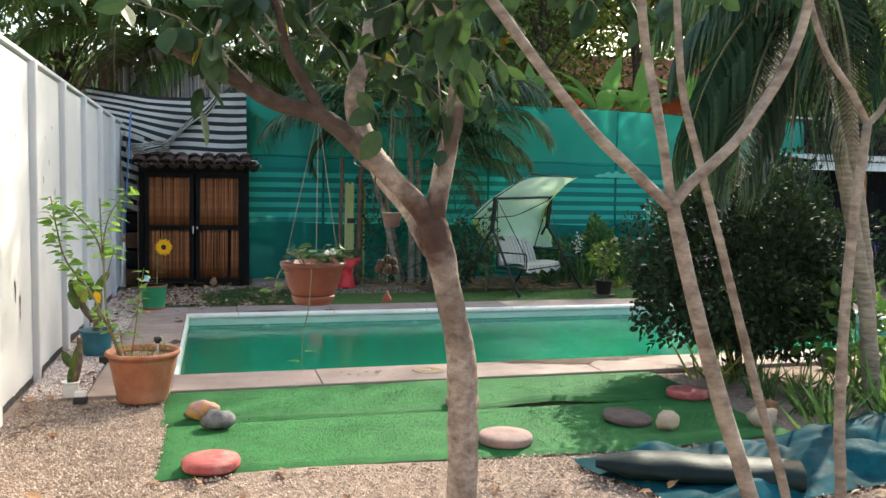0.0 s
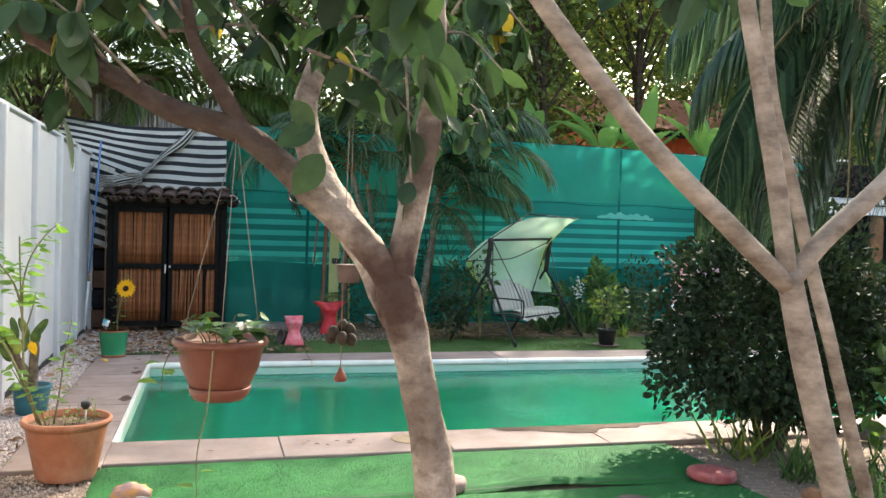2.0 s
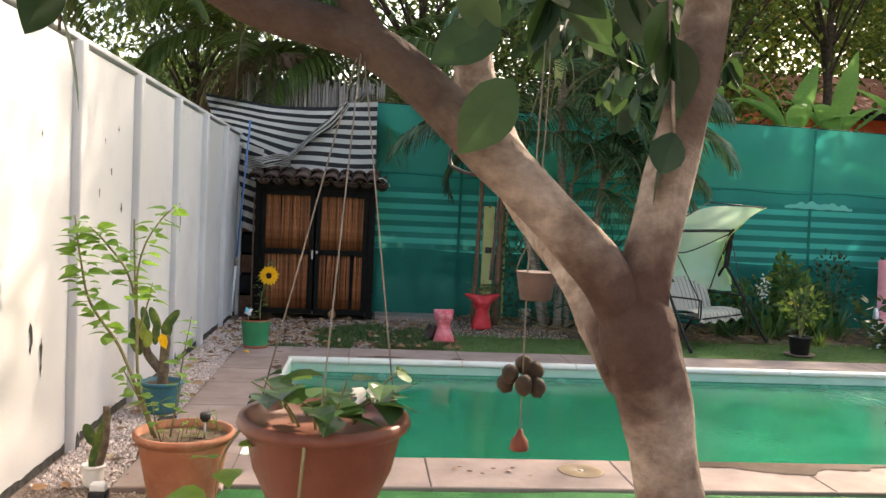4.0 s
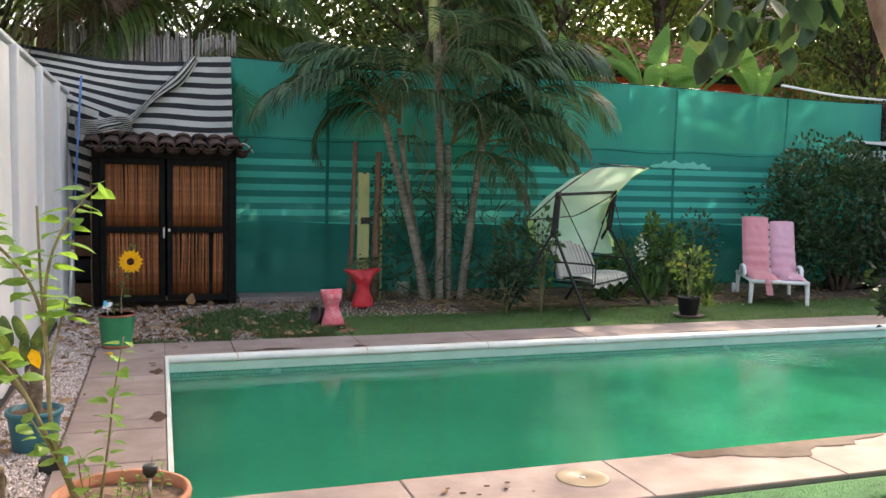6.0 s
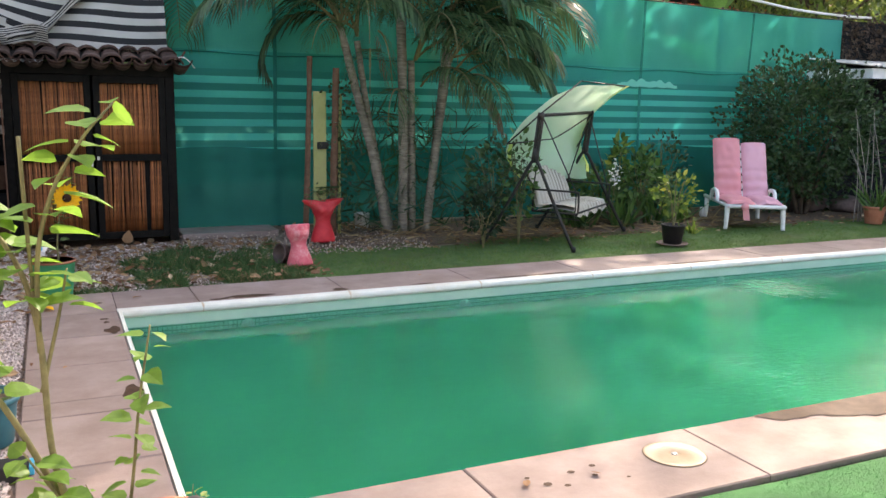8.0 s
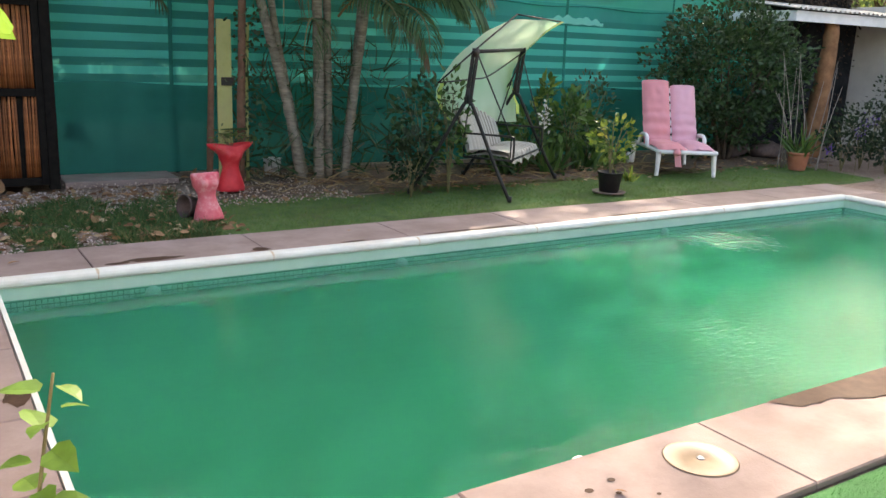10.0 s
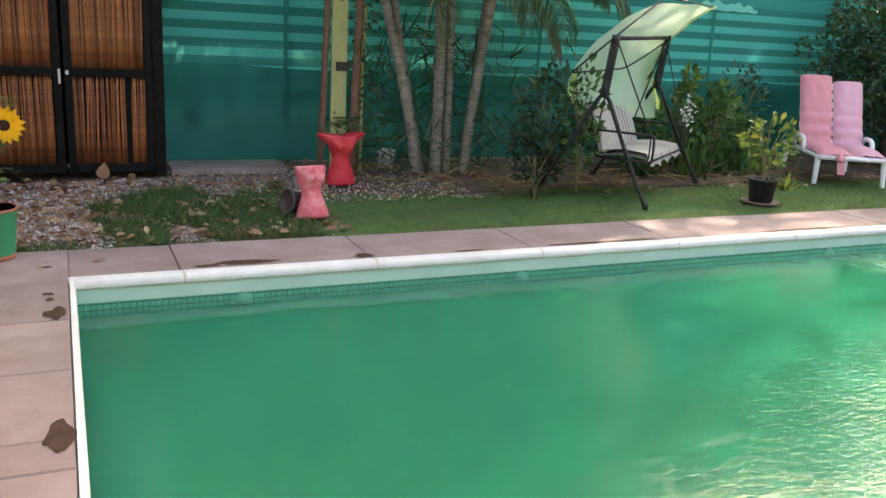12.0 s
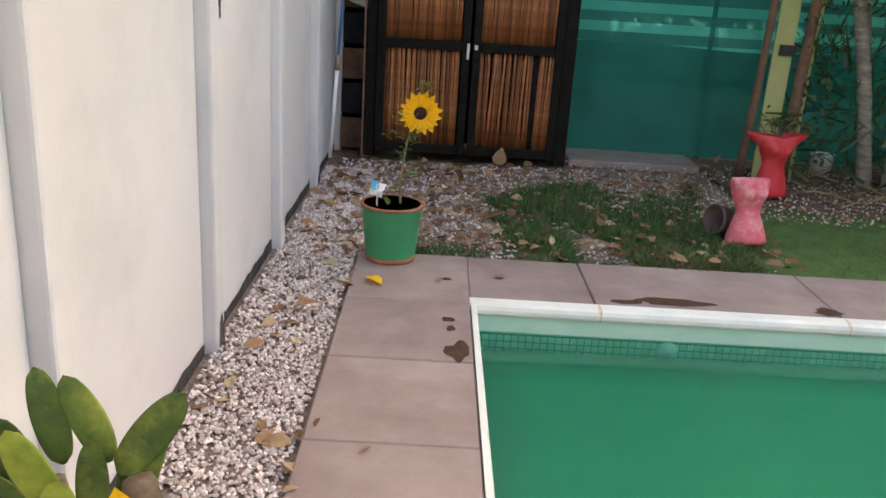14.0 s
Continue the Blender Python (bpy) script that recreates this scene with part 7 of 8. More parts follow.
def sunflower_pot():
    x, y = -0.43, 11.78
    pot = thing("flower_pot", (x, y, 0), "green painted plant pot with reddish rim", "flower pot")
    part("body", Build().lathe([(0, 0), (0.125, 0), (0.128, 0.03), (0.155, 0.285), (0.158, 0.29), (0.148, 0.29), (0.143, 0.24), (0, 0.235)], (x, y, 0), 32), M_GREENPOT, pot)
    part("rim", Build().lathe([(0.150, 0.284), (0.161, 0.284), (0.161, 0.298), (0.147, 0.298), (0.147, 0.284)], (x, y, 0), 32), M_TERRA, pot)
    part("foot", Build().lathe([(0.0, -0.002), (0.1265, -0.002), (0.1305, 0.028), (0.12, 0.028)], (x, y, 0), 32), M_TERRA, pot, "bare terracotta foot")
    part("inner_wall", Build().lathe([(0.1465, 0.297), (0.1435, 0.25), (0.1415, 0.25), (0.1445, 0.297)], (x, y, 0), 32), M_TERRA, pot)
    part("soil", soil_disc(x, y, 0.145, 0.25), M_SOIL, pot)
    t = thing("sunflower", (x, y, 0.25), "single yellow sunflower on a thin leafy stem", "flower")
    leafy_stem(t, [(x + 0.04, y, 0.25), (x + 0.04, y, 0.45), (x + 0.07, y, 0.66), (x + 0.10, y + 0.01, 0.80)], 0.008, 18, 0.075, M_BEDLEAF, OVATE, 0.15)
    for k in range(9):
        a, z0 = k * 2.4, 0.5 + 0.035 * k
        leafy_stem(t, [(x + 0.05, y, z0), (x + 0.05 + 0.06 * math.cos(a), y + 0.05 * math.sin(a), z0 + 0.02), (x + 0.05 + 0.11 * math.cos(a), y + 0.09 * math.sin(a), z0 - 0.01)], 0.002, 6, 0.035, M_BEDLEAF, OVATE, 0.2)
    head = Vector((x + 0.12, y - 0.03, 0.765))
    face = Vector((0.05, -1, 0.08)).normalized()
    side = face.cross(Vector((0, 0, 1))).normalized()
    up = side.cross(face)
    for ring, (n, ln) in enumerate(((17, 0.082), (17, 0.066))):
        for k in range(n):
            a = 2 * math.pi * (k + 0.5 * ring) / n
            d = side * math.cos(a) + up * math.sin(a) + face * (0.12 + 0.12 * ring)
            b = Build().scatter(([(0, 0, 0), (0.35, 0.15, 0.02), (0.8, 0.13, 0.0), (1, 0, -0.05), (0.8, -0.13, 0), (0.35, -0.15, 0.02)], [(0, 1, 2, 3), (0, 3, 4, 5)]), [head + d * 0.026], [d], [face], np.array([ln * rng.uniform(0.9, 1.1)]))
            part("petal", b, M_PETAL, t)
    m = Matrix.Translation(head) @ face.to_track_quat("Z", "Y").to_matrix().to_4x4()
    part("seed_head", Build().lathe([(0, -0.008), (0.030, -0.006), (0.032, 0.006), (0.025, 0.014), (0, 0.012)], segs=22, m=m), M_SEED, t, "dark brown seed head")
    leafy_stem(t, [(x + 0.10, y + 0.01, 0.78), (x + 0.13, y, 0.87), (x + 0.15, y, 0.92)], 0.004, 22, 0.05, M_YELLOWLEAF, OVATE)
    leafy_stem(t, [(x - 0.02, y, 0.25), (x - 0.03, y, 0.33), (x - 0.04, y, 0.42)], 0.004, 8, 0.06, M_YELLOWLEAF, OVATE)
    w = thing("pinwheel", (x - 0.06, y - 0.06, 0.25), "small white and blue plastic pinwheel stuck in the pot", "ornament")
    part("stick", Build().tube([(x - 0.07, y - 0.08, 0.24), (x - 0.075, y - 0.085, 0.41)], 0.003, 5), M_WHITEP, w)
    for k in range(4):
        a = k * math.pi / 2 + 0.5
        d = Vector((math.cos(a), 0.2, math.sin(a)))
        part("vane", Build().scatter(HEART, [(x - 0.075, y - 0.09, 0.385)], [d], [(0, -1, 0.2)], np.array([0.055])), M_CYAN if k == 1 else M_WHITEP, w)


sunflower_pot()


# ---- hanging things in the fig tree ----
def hanging_basket():
    x, y, z = 0.632, 3.92, 1.09
    t = thing("hanging_pot", (x, y, z), "ribbed brown plastic hanging pot on thin wires", "hanging pot")
    part("body", Build().lathe([(0, 0.02), (0.06, 0.02), (0.074, 0.035), (0.094, 0.08), (0.106, 0.135), (0.108, 0.14), (0.1, 0.14), (0.095, 0.10), (0, 0.10)], (x, y, z), 72, ribs=0.012, nribs=36), M_BROWNPOT, t)
    part("rim", Build().lathe([(0.104, 0.132), (0.114, 0.134), (0.119, 0.142), (0.116, 0.152), (0.106, 0.153), (0.101, 0.14)], (x, y, z), 48), M_BROWNPOT, t)
    part("saucer", Build().lathe([(0, 0.0), (0.062, 0.0), (0.072, 0.012), (0.078, 0.03), (0.076, 0.033), (0.06, 0.018), (0, 0.018)], (x, y, z), 40), M_BROWNPOT, t)
    part("soil", soil_disc(x, y, 0.096, z + 0.125), M_SOIL, t)
    hook = (x + 0.03, y + 0.12, 1.78)
    for k in range(3):
        a = 2 * math.pi * k / 3 + 0.5
        part("wire", Build().tube([(x + 0.112 * math.cos(a), y + 0.112 * math.sin(a), z + 0.145), hook], 0.0016, 4), M_WIRE, t)
    p = thing("trailing_plant", (x, y, z + 0.12), "trailing green plant growing in the hanging pot", "plant")
    for k in range(9):
        a = rng.uniform(0, 6.28)
        e = (x + 0.10 * math.cos(a), y + 0.10 * math.sin(a), z + 0.17 + rng.uniform(-0.01, 0.05))
        leafy_stem(p, [(x + 0.03 * math.cos(a), y + 0.03 * math.sin(a), z + 0.12), (x + 0.06 * math.cos(a), y + 0.06 * math.sin(a), z + 0.17), e], 0.0025, 4, 0.06, M_BEDLEAF if k % 2 else M_SHRUB2, HEART, 0.4)
    leafy_stem(p, [(x - 0.02, y - 0.1, z + 0.14), (x - 0.02, y - 0.122, z + 0.12), (x - 0.03, y - 0.13, z), (x - 0.05, y - 0.13, z - 0.1), (x - 0.05, y - 0.12, z - 0.22)], 0.0025, 2, 0.045, M_HIBISCUS, HEART, 0.85)
    leafy_stem(p, [(x - 0.1, y - 0.03, z + 0.15), (x - 0.13, y - 0.04, z + 0.1), (x - 0.14, y - 0.04, z + 0.03)], 0.0025, 5, 0.05, M_HIBISCUS, HEART, 0.3)
    part("white_bloom", Build().scatter(DIAMOND, np.array([(x + 0.055, y - 0.02, z + 0.19)] * 7), sphere_dirs(7) + [0, 0, 0.4], sphere_dirs(7), np.full(7, 0.025)), M_WHITEFLOWER, p)
    c = thing("hanging_chime", (1.04, 4.6, 1.0), "coconut shell chime with clay bell hanging on cord", "chime")
    part("cord", Build().tube([(1.04, 4.6, 1.05), (1.04, 4.6, 1.4), (1.03, 4.42, 2.3)], 0.002, 4), M_WIRE, c)
    for dx, dy, dz in ((-0.028, 0, 1.172), (0.03, 0.01, 1.178), (0.0, -0.02, 1.152), (0.006, 0.02, 1.19), (-0.034, 0.018, 1.148), (0.032, -0.012, 1.146)):
        part("shell", Build().blob((1.04 + dx, 4.6 + dy, dz), (0.020, 0.020, 0.023), 0.2, dx * 40, 8, 12), M_COCONUT, c)
    part("bell", Build().lathe([(0, 0.045), (0.006, 0.043), (0.009, 0.03), (0.019, 0.018), (0.022, 0.0), (0.018, -0.004), (0, -0.004)], (1.04, 4.6, 1.005), 14), M_BELL, c)
    h = thing("hanging_pot", (1.05, 4.6, 1.32), "small dark hanging pot among the palm leaves", "hanging pot")
    part("body", Build().lathe([(0, 0), (0.035, 0), (0.045, 0.06), (0.047, 0.062), (0.042, 0.062), (0, 0.05)], (1.06, 4.6, 1.34), 18), M_DARKDISC, h)
    part("handle", Build().tube(curve([(1.013, 4.6, 1.4), (1.05, 4.55, 1.6), (1.03, 4.42, 2.3)]), 0.0015, 4), M_WIRE, h)
    cb = thing("loose_cable", (0.86, 4.1, 1.6), "dark cable looped over the tree limb", "cable")
    part("loop", Build().tube(curve([(0.86, 4.1, 1.62), (0.82, 4.12, 1.64), (0.81, 4.1, 1.60), (0.86, 4.08, 1.585), (0.89, 4.1, 1.6), (0.885, 4.1, 1.5), (0.88, 4.1, 1.42)]), 0.003, 5), M_BLACK, cb)


hanging_basket()


# ---- far side of the pool ----
def torso_planter(x, y, material, label, m=None, h=0.41, flare=0.1):
    """A waisted planter, flared at the foot, with two shallow swells and stub shoulders."""
    t = thing("waisted_planter", (x, y, 0), label, "planter", "waisted clay planters")
    m = pose(x, y, 0) if m is None else m
    prof = [(0.0, 0.0), (0.125, 0.0), (0.124, 0.02), (0.112, 0.07), (0.092, 0.13), (0.076, 0.18), (0.074, 0.21), (0.085, 0.25), (0.104, 0.285), (0.112, 0.315), (0.110, 0.34), (0.112, 0.365), (0.108, 0.39), (0.098, 0.40), (0.088, 0.398), (0.08, 0.36), (0, 0.35)]
    segs, verts, faces = 36, [], []
    for r, z in prof:
        for k in range(segs):
            w = 2 * math.pi * k / segs
            d = Vector((r * math.cos(w), r * 0.78 * math.sin(w), z * h / 0.4))
            f = math.exp(-((z - 0.305) / 0.035) ** 2)
            d.y -= 0.03 * f * (math.exp(-((math.cos(w) - 0.45) / 0.25) ** 2) + math.exp(-((math.cos(w) + 0.45) / 0.25) ** 2)) * (1 if math.sin(w) < 0 else 0)
            # shoulders stand out sideways at the top
            sh = max(0.0, (z - 0.33) / 0.07) ** 0.6 if z > 0.33 else 0.0
            d.x += flare * 0.13 * sh * abs(math.cos(w)) ** 3 * (1 if math.cos(w) > 0 else -1)
            d.z += flare * 0.03 * sh * (abs(math.cos(w)) - 0.5)
            verts.append(m @ d)
    for i in range(len(prof) - 1):
        for k in range(segs):
            k2 = (k + 1) % segs
            faces.append((i * segs + k, i * segs + k2, (i + 1) * segs + k2, (i + 1) * segs + k))
    part("body", Build().add(verts, faces, True), material, t)
    return t


torso_planter(2.26, 13.72, M_RED, "glossy red waisted clay planter standing on gravel", pose(2.26, 13.72, 0, 0, 0, 10) @ Matrix.Diagonal((1.14, 1.05, 1, 1)), 0.45, 0.9)
torso_planter(1.64, 12.42, M_PINK, "faded pink waisted clay planter leaning back", pose(1.64, 12.40, 0.012, -8, 0, 12), 0.38)
dp = thing("flower_pot", (1.5, 12.55, 0), "dark plastic pot lying on its side", "flower pot")
part("body", Build().lathe([(0, 0), (0.075, 0), (0.09, 0.15), (0.096, 0.152), (0.096, 0.165), (0.085, 0.165), (0.08, 0.02), (0, 0.02)], segs=24, m=pose(1.62, 12.56, 0.085, 0, -80, 20)), M_DARKDISC, dp)
rp = thing("drooping_plant", (2.26, 13.72, 0.4), "thin leafy plant spilling from the red planter", "plant")
for k in range(14):
    a = k * 0.9
    e = (2.26 + 0.22 * math.cos(a), 13.72 + 0.16 * math.sin(a) - 0.04, 0.42 + rng.uniform(-0.1, 0.2))
    leafy_stem(rp, [(2.26, 13.72, 0.4), (2.26 + 0.1 * math.cos(a), 13.72 + 0.08 * math.sin(a), 0.55), e], 0.003, 7, 0.055, M_BEDLEAF if k % 3 else M_SHRUB2, OVATE, 0.3)


def poles():
    t = thing("leaning_poles", (2.35, 14.1, 0), "brown poles and yellow-green board leaning at the net", "poles")
    part("pole", Build().tube(curve([(2.2, 14.2, 0), (2.22, 14.15, 1.0), (2.25, 14.15, 2.0)]), taper(0.035, 0.03, 13), 8, wobble=0.2), M_POLEWOOD, t)
    part("pole", Build().tube(curve([(2.5, 14.15, 0), (2.52, 14.12, 1.0), (2.54, 14.12, 1.88)]), taper(0.045, 0.038, 13), 8, wobble=0.2), M_POLEWOOD, t)
    part("pole", Build().tube(curve([(2.6, 14.2, 0), (2.6, 14.2, 0.9), (2.62, 14.2, 1.6)]), taper(0.02, 0.018, 13), 7, wobble=0.2), M_YELLOWBOARD, t)
    part("board", Build().box(2.29, 14.17, 0.0, 2.44, 14.19, 1.62), M_YELLOWBOARD, t, "yellow-green weathered board", bevel=0.004)
    part("clamp", Build().box(2.33, 14.14, 0.98, 2.46, 14.17, 1.06), M_METAL, t, bevel=0.004)
    part("creeper", Build().scatter(OVATE, np.stack([rng.normal(2.62, 0.10, 330), rng.normal(14.14, 0.06, 330), rng.uniform(0.1, 1.75, 330)], 1), sphere_dirs(330) + [0, -0.4, -0.3], sphere_dirs(330), rng.uniform(0.035, 0.075, 330)), M_SHRUB2, t, "thin green creeper")


poles()
wb = thing("white_bucket", (3.05, 14.55, 0), "small white plastic bucket by the palm stems", "bucket")
part("body", Build().lathe([(0, 0), (0.08, 0), (0.095, 0.17), (0.1, 0.172), (0.1, 0.18), (0.09, 0.18), (0.08, 0.02), (0, 0.02)], (3.0, 14.55, 0), 22), M_WHITEP, wb)
part("handle", Build().tube(curve([(2.905, 14.55, 0.165), (2.92, 14.5, 0.12), (3.0, 14.44, 0.09), (3.08, 14.5, 0.12), (3.095, 14.55, 0.165)]), 0.004, 5), M_STEEL, wb)


def swing():
    t = thing("garden_swing", (5.0, 13.0, 0), "black steel garden swing seat with tattered pale green canopy", "garden swing")
    T0, T1 = Vector((4.24, 12.50, 1.41)), Vector((5.46, 13.37, 1.44))
    along = (T1 - T0).normalized()
    n = Vector((along.y, -along.x, 0)).normalized()          # the way it faces
    part("top_bar", Build().tube([T0 - along * 0.05, T1 + along * 0.05], 0.018, 10), M_METAL, t)
    # each side: two tubes run down close together, then part at a bolted bracket
    for T, front in ((T0, Vector((4.54, 12.24, 0))), (T1, Vector((5.99, 13.31, 0)))):
        knee = T - n * 0.05 - Vector((0, 0, 0.46))
        rear = Vector((T.x, T.y, 0)) - n * 0.62 - along * 0.05
        part("leg", Build().tube(curve([T + n * 0.02, knee + n * 0.02, knee + n * 0.05 - Vector((0, 0, 0.06)), knee.lerp(front, 0.55), front], 5), 0.018, 10), M_METAL, t)
        part("leg", Build().tube(curve([T - n * 0.02, knee - n * 0.025, knee - n * 0.06 - Vector((0, 0, 0.06)), knee.lerp(rear, 0.55), rear], 5), 0.018, 10), M_METAL, t)
        part("bracket", Build().tube([T + Vector((0, 0, 0.03)), T - Vector((0, 0, 0.05))], 0.034, 8), M_METAL, t)
        part("bracket", Build().tube([knee + Vector((0, 0, 0.12)), knee - Vector((0, 0, 0.03))], [0.03, 0.036], 8, squash=0.7), M_METAL, t)
        for ft in (front, rear):
            part("rubber_foot", Build().tube([ft + Vector((0, 0, 0.05)), ft - Vector((0, 0, 0.005))], 0.023, 8), M_BLACK, t)
    c = (T0 + T1) / 2
    half = along * 0.49
    sc = Vector((5.0, 12.94, 0.40))                           # middle of the seat
    up = Vector((0, 0, 1))
    for k in (-1, 1):
        a = c + along * 0.70 * k - up * 0.02
        fr, bk = sc + half * k * 1.03 + n * 0.20, sc + half * k * 1.03 - n * 0.30
        part("hanger", Build().tube([a, fr + up * 0.20, fr + up * 0.0], 0.007, 6), M_METAL, t)
        part("hanger", Build().tube([a, bk + up * 0.20], 0.007, 6), M_METAL, t)
        part("armrest", Build().tube(curve([bk + up * 0.21, sc + half * k * 1.03 + up * 0.21, fr + up * 0.205, fr + n * 0.03 + up * 0.17, fr + n * 0.03, fr + n * 0.01 - up * 0.05]), 0.011, 8), M_METAL, t)
        part("side_rail", Build().tube([bk - up * 0.03, fr - up * 0.03], 0.011, 8), M_METAL, t)
        part("back_rail", Build().tube([bk - up * 0.03, bk + up * 0.20, bk - n * 0.10 + up * 0.40], 0.011, 8), M_METAL, t)
    for d in (0.20, -0.26):
        part("seat_rail", Build().tube([sc - half * 1.03 + n * d - up * 0.03, sc + half * 1.03 + n * d - up * 0.03], 0.011, 8), M_METAL, t)
    part("spring_bar", Build().tube(curve([sc - half * 1.2 - n * 0.55 - up * 0.12, sc - half * 0.9 - n * 0.2 - up * 0.10, sc - half * 0.6 + n * 0.05 - up * 0.12, sc - half * 0.2 + n * 0.1 - up * 0.16]), 0.008, 6), M_METAL, t)

    def seat(u, v):
        p = sc + half * (2 * u - 1) + n * (0.26 * (2 * v - 1))
        p.z = 0.42 + 0.010 * abs(math.sin(u * 10 * math.pi)) + 0.03 * math.sin(math.pi * v) - 0.015 * math.sin(math.pi * u)
        if v > 0.84:                                          # valance hanging over the front, in scallops
            w = (v - 0.84) / 0.16
            p.z -= w * (0.07 + 0.05 * abs(math.sin(u * 4 * math.pi + 0.3)) + 0.025 * noise.noise(Vector((u * 7, 0, 4))))
            p -= n * 0.05 * w
            p += n * 0.018 * math.sin(u * 26) * w
        return p

    part("seat_cushion", Build().sheet(seat, 80, 30), M_SEAT, t, "grey-white ribbed seat cushion with scalloped edge")
    part("seat_underside", Build().sheet(lambda u, v: seat(u, min(v, 0.84)) - Vector((0, 0, 0.05)), 20, 10), M_SEAT, t)

    def back(u, v):
        p = sc + half * (2 * u - 1) - n * (0.23 + 0.17 * v)
        p.z = 0.40 + 0.42 * v + 0.01 * math.sin(u * 3)
        return p + n * (0.018 * abs(math.sin(u * 10 * math.pi)) + 0.015 * math.sin(math.pi * v))

    part("back_cushion", Build().sheet(back, 80, 16), M_SEAT, t, "grey-white ribbed back cushion")
    part("back_rear", Build().sheet(lambda u, v: back(u, v) - n * 0.04, 20, 8), M_SEAT, t)
    # canopy frame fallen back, its cloth hanging behind the seat
    L, R = Vector((3.93, 12.65, 1.11)), Vector((5.80, 13.17, 1.755))

    def canopy(u, v):
        top = L.lerp(R, u)
        top.z += 0.34 * math.sin(math.pi * min(1.0, u * 1.04)) ** 0.8 * (1.0 - 0.42 * u)
        low = Vector((4.40, 13.22, 0.66)).lerp(Vector((5.62, 13.62, 0.63)), u)
        p = top.lerp(low, v)
        p.x -= 0.19 * math.sin(math.pi * v) ** 0.8 * u ** 3
        p -= n * 0.14 * math.sin(math.pi * min(1, v * 1.2))
        p.x += 0.10 * math.sin(math.pi * v) * (1 - u) ** 2
        p += n * 0.02 * noise.noise(Vector((u * 9, v * 9, 3))) + up * 0.02 * noise.noise(Vector((u * 6, v * 5, 0)))
        return p

    part("canopy", Build().sheet(canopy, 40, 30), M_CANOPY, t, "faded pale green canopy cloth, torn and sagging")
    part("canopy_flap", Build().sheet(lambda u, v: canopy(1.0, v * 0.92) + n * (0.012 + 0.05 * u) - along * (0.02 + (0.04 + 0.13 * math.sin(math.pi * min(1, v * 1.1))) * u), 6, 24), M_FLAP, t, "yellowed side flap")
    part("canopy_flap", Build().sheet(lambda u, v: canopy(0.0, v) + n * 0.012 + along * (0.01 + 0.10 * u * (1 - 0.5 * v)) - up * 0.08 * v, 5, 16), M_FLAP, t, "yellowed side flap")
    part("canopy_rod", Build().tube([L, T0 + up * 0.02, Vector((4.85, 12.7, 1.78))], 0.008, 6), M_METAL, t)
    part("canopy_rod", Build().tube(curve([L, L.lerp(T1, 0.38) - up * 0.10, L.lerp(T1, 0.58) - up * 0.13, T1 - up * 0.03]), 0.008, 6), M_METAL, t)
    part("canopy_rod", Build().tube([Vector((4.85, 12.7, 1.78)), R], 0.008, 6), M_METAL, t)
    part("canopy_rod", Build().tube(curve([T1, T1 - n * 0.12 - up * 0.35, T1 - n * 0.34 - up * 0.62]), 0.010, 6), M_METAL, t)


swing()


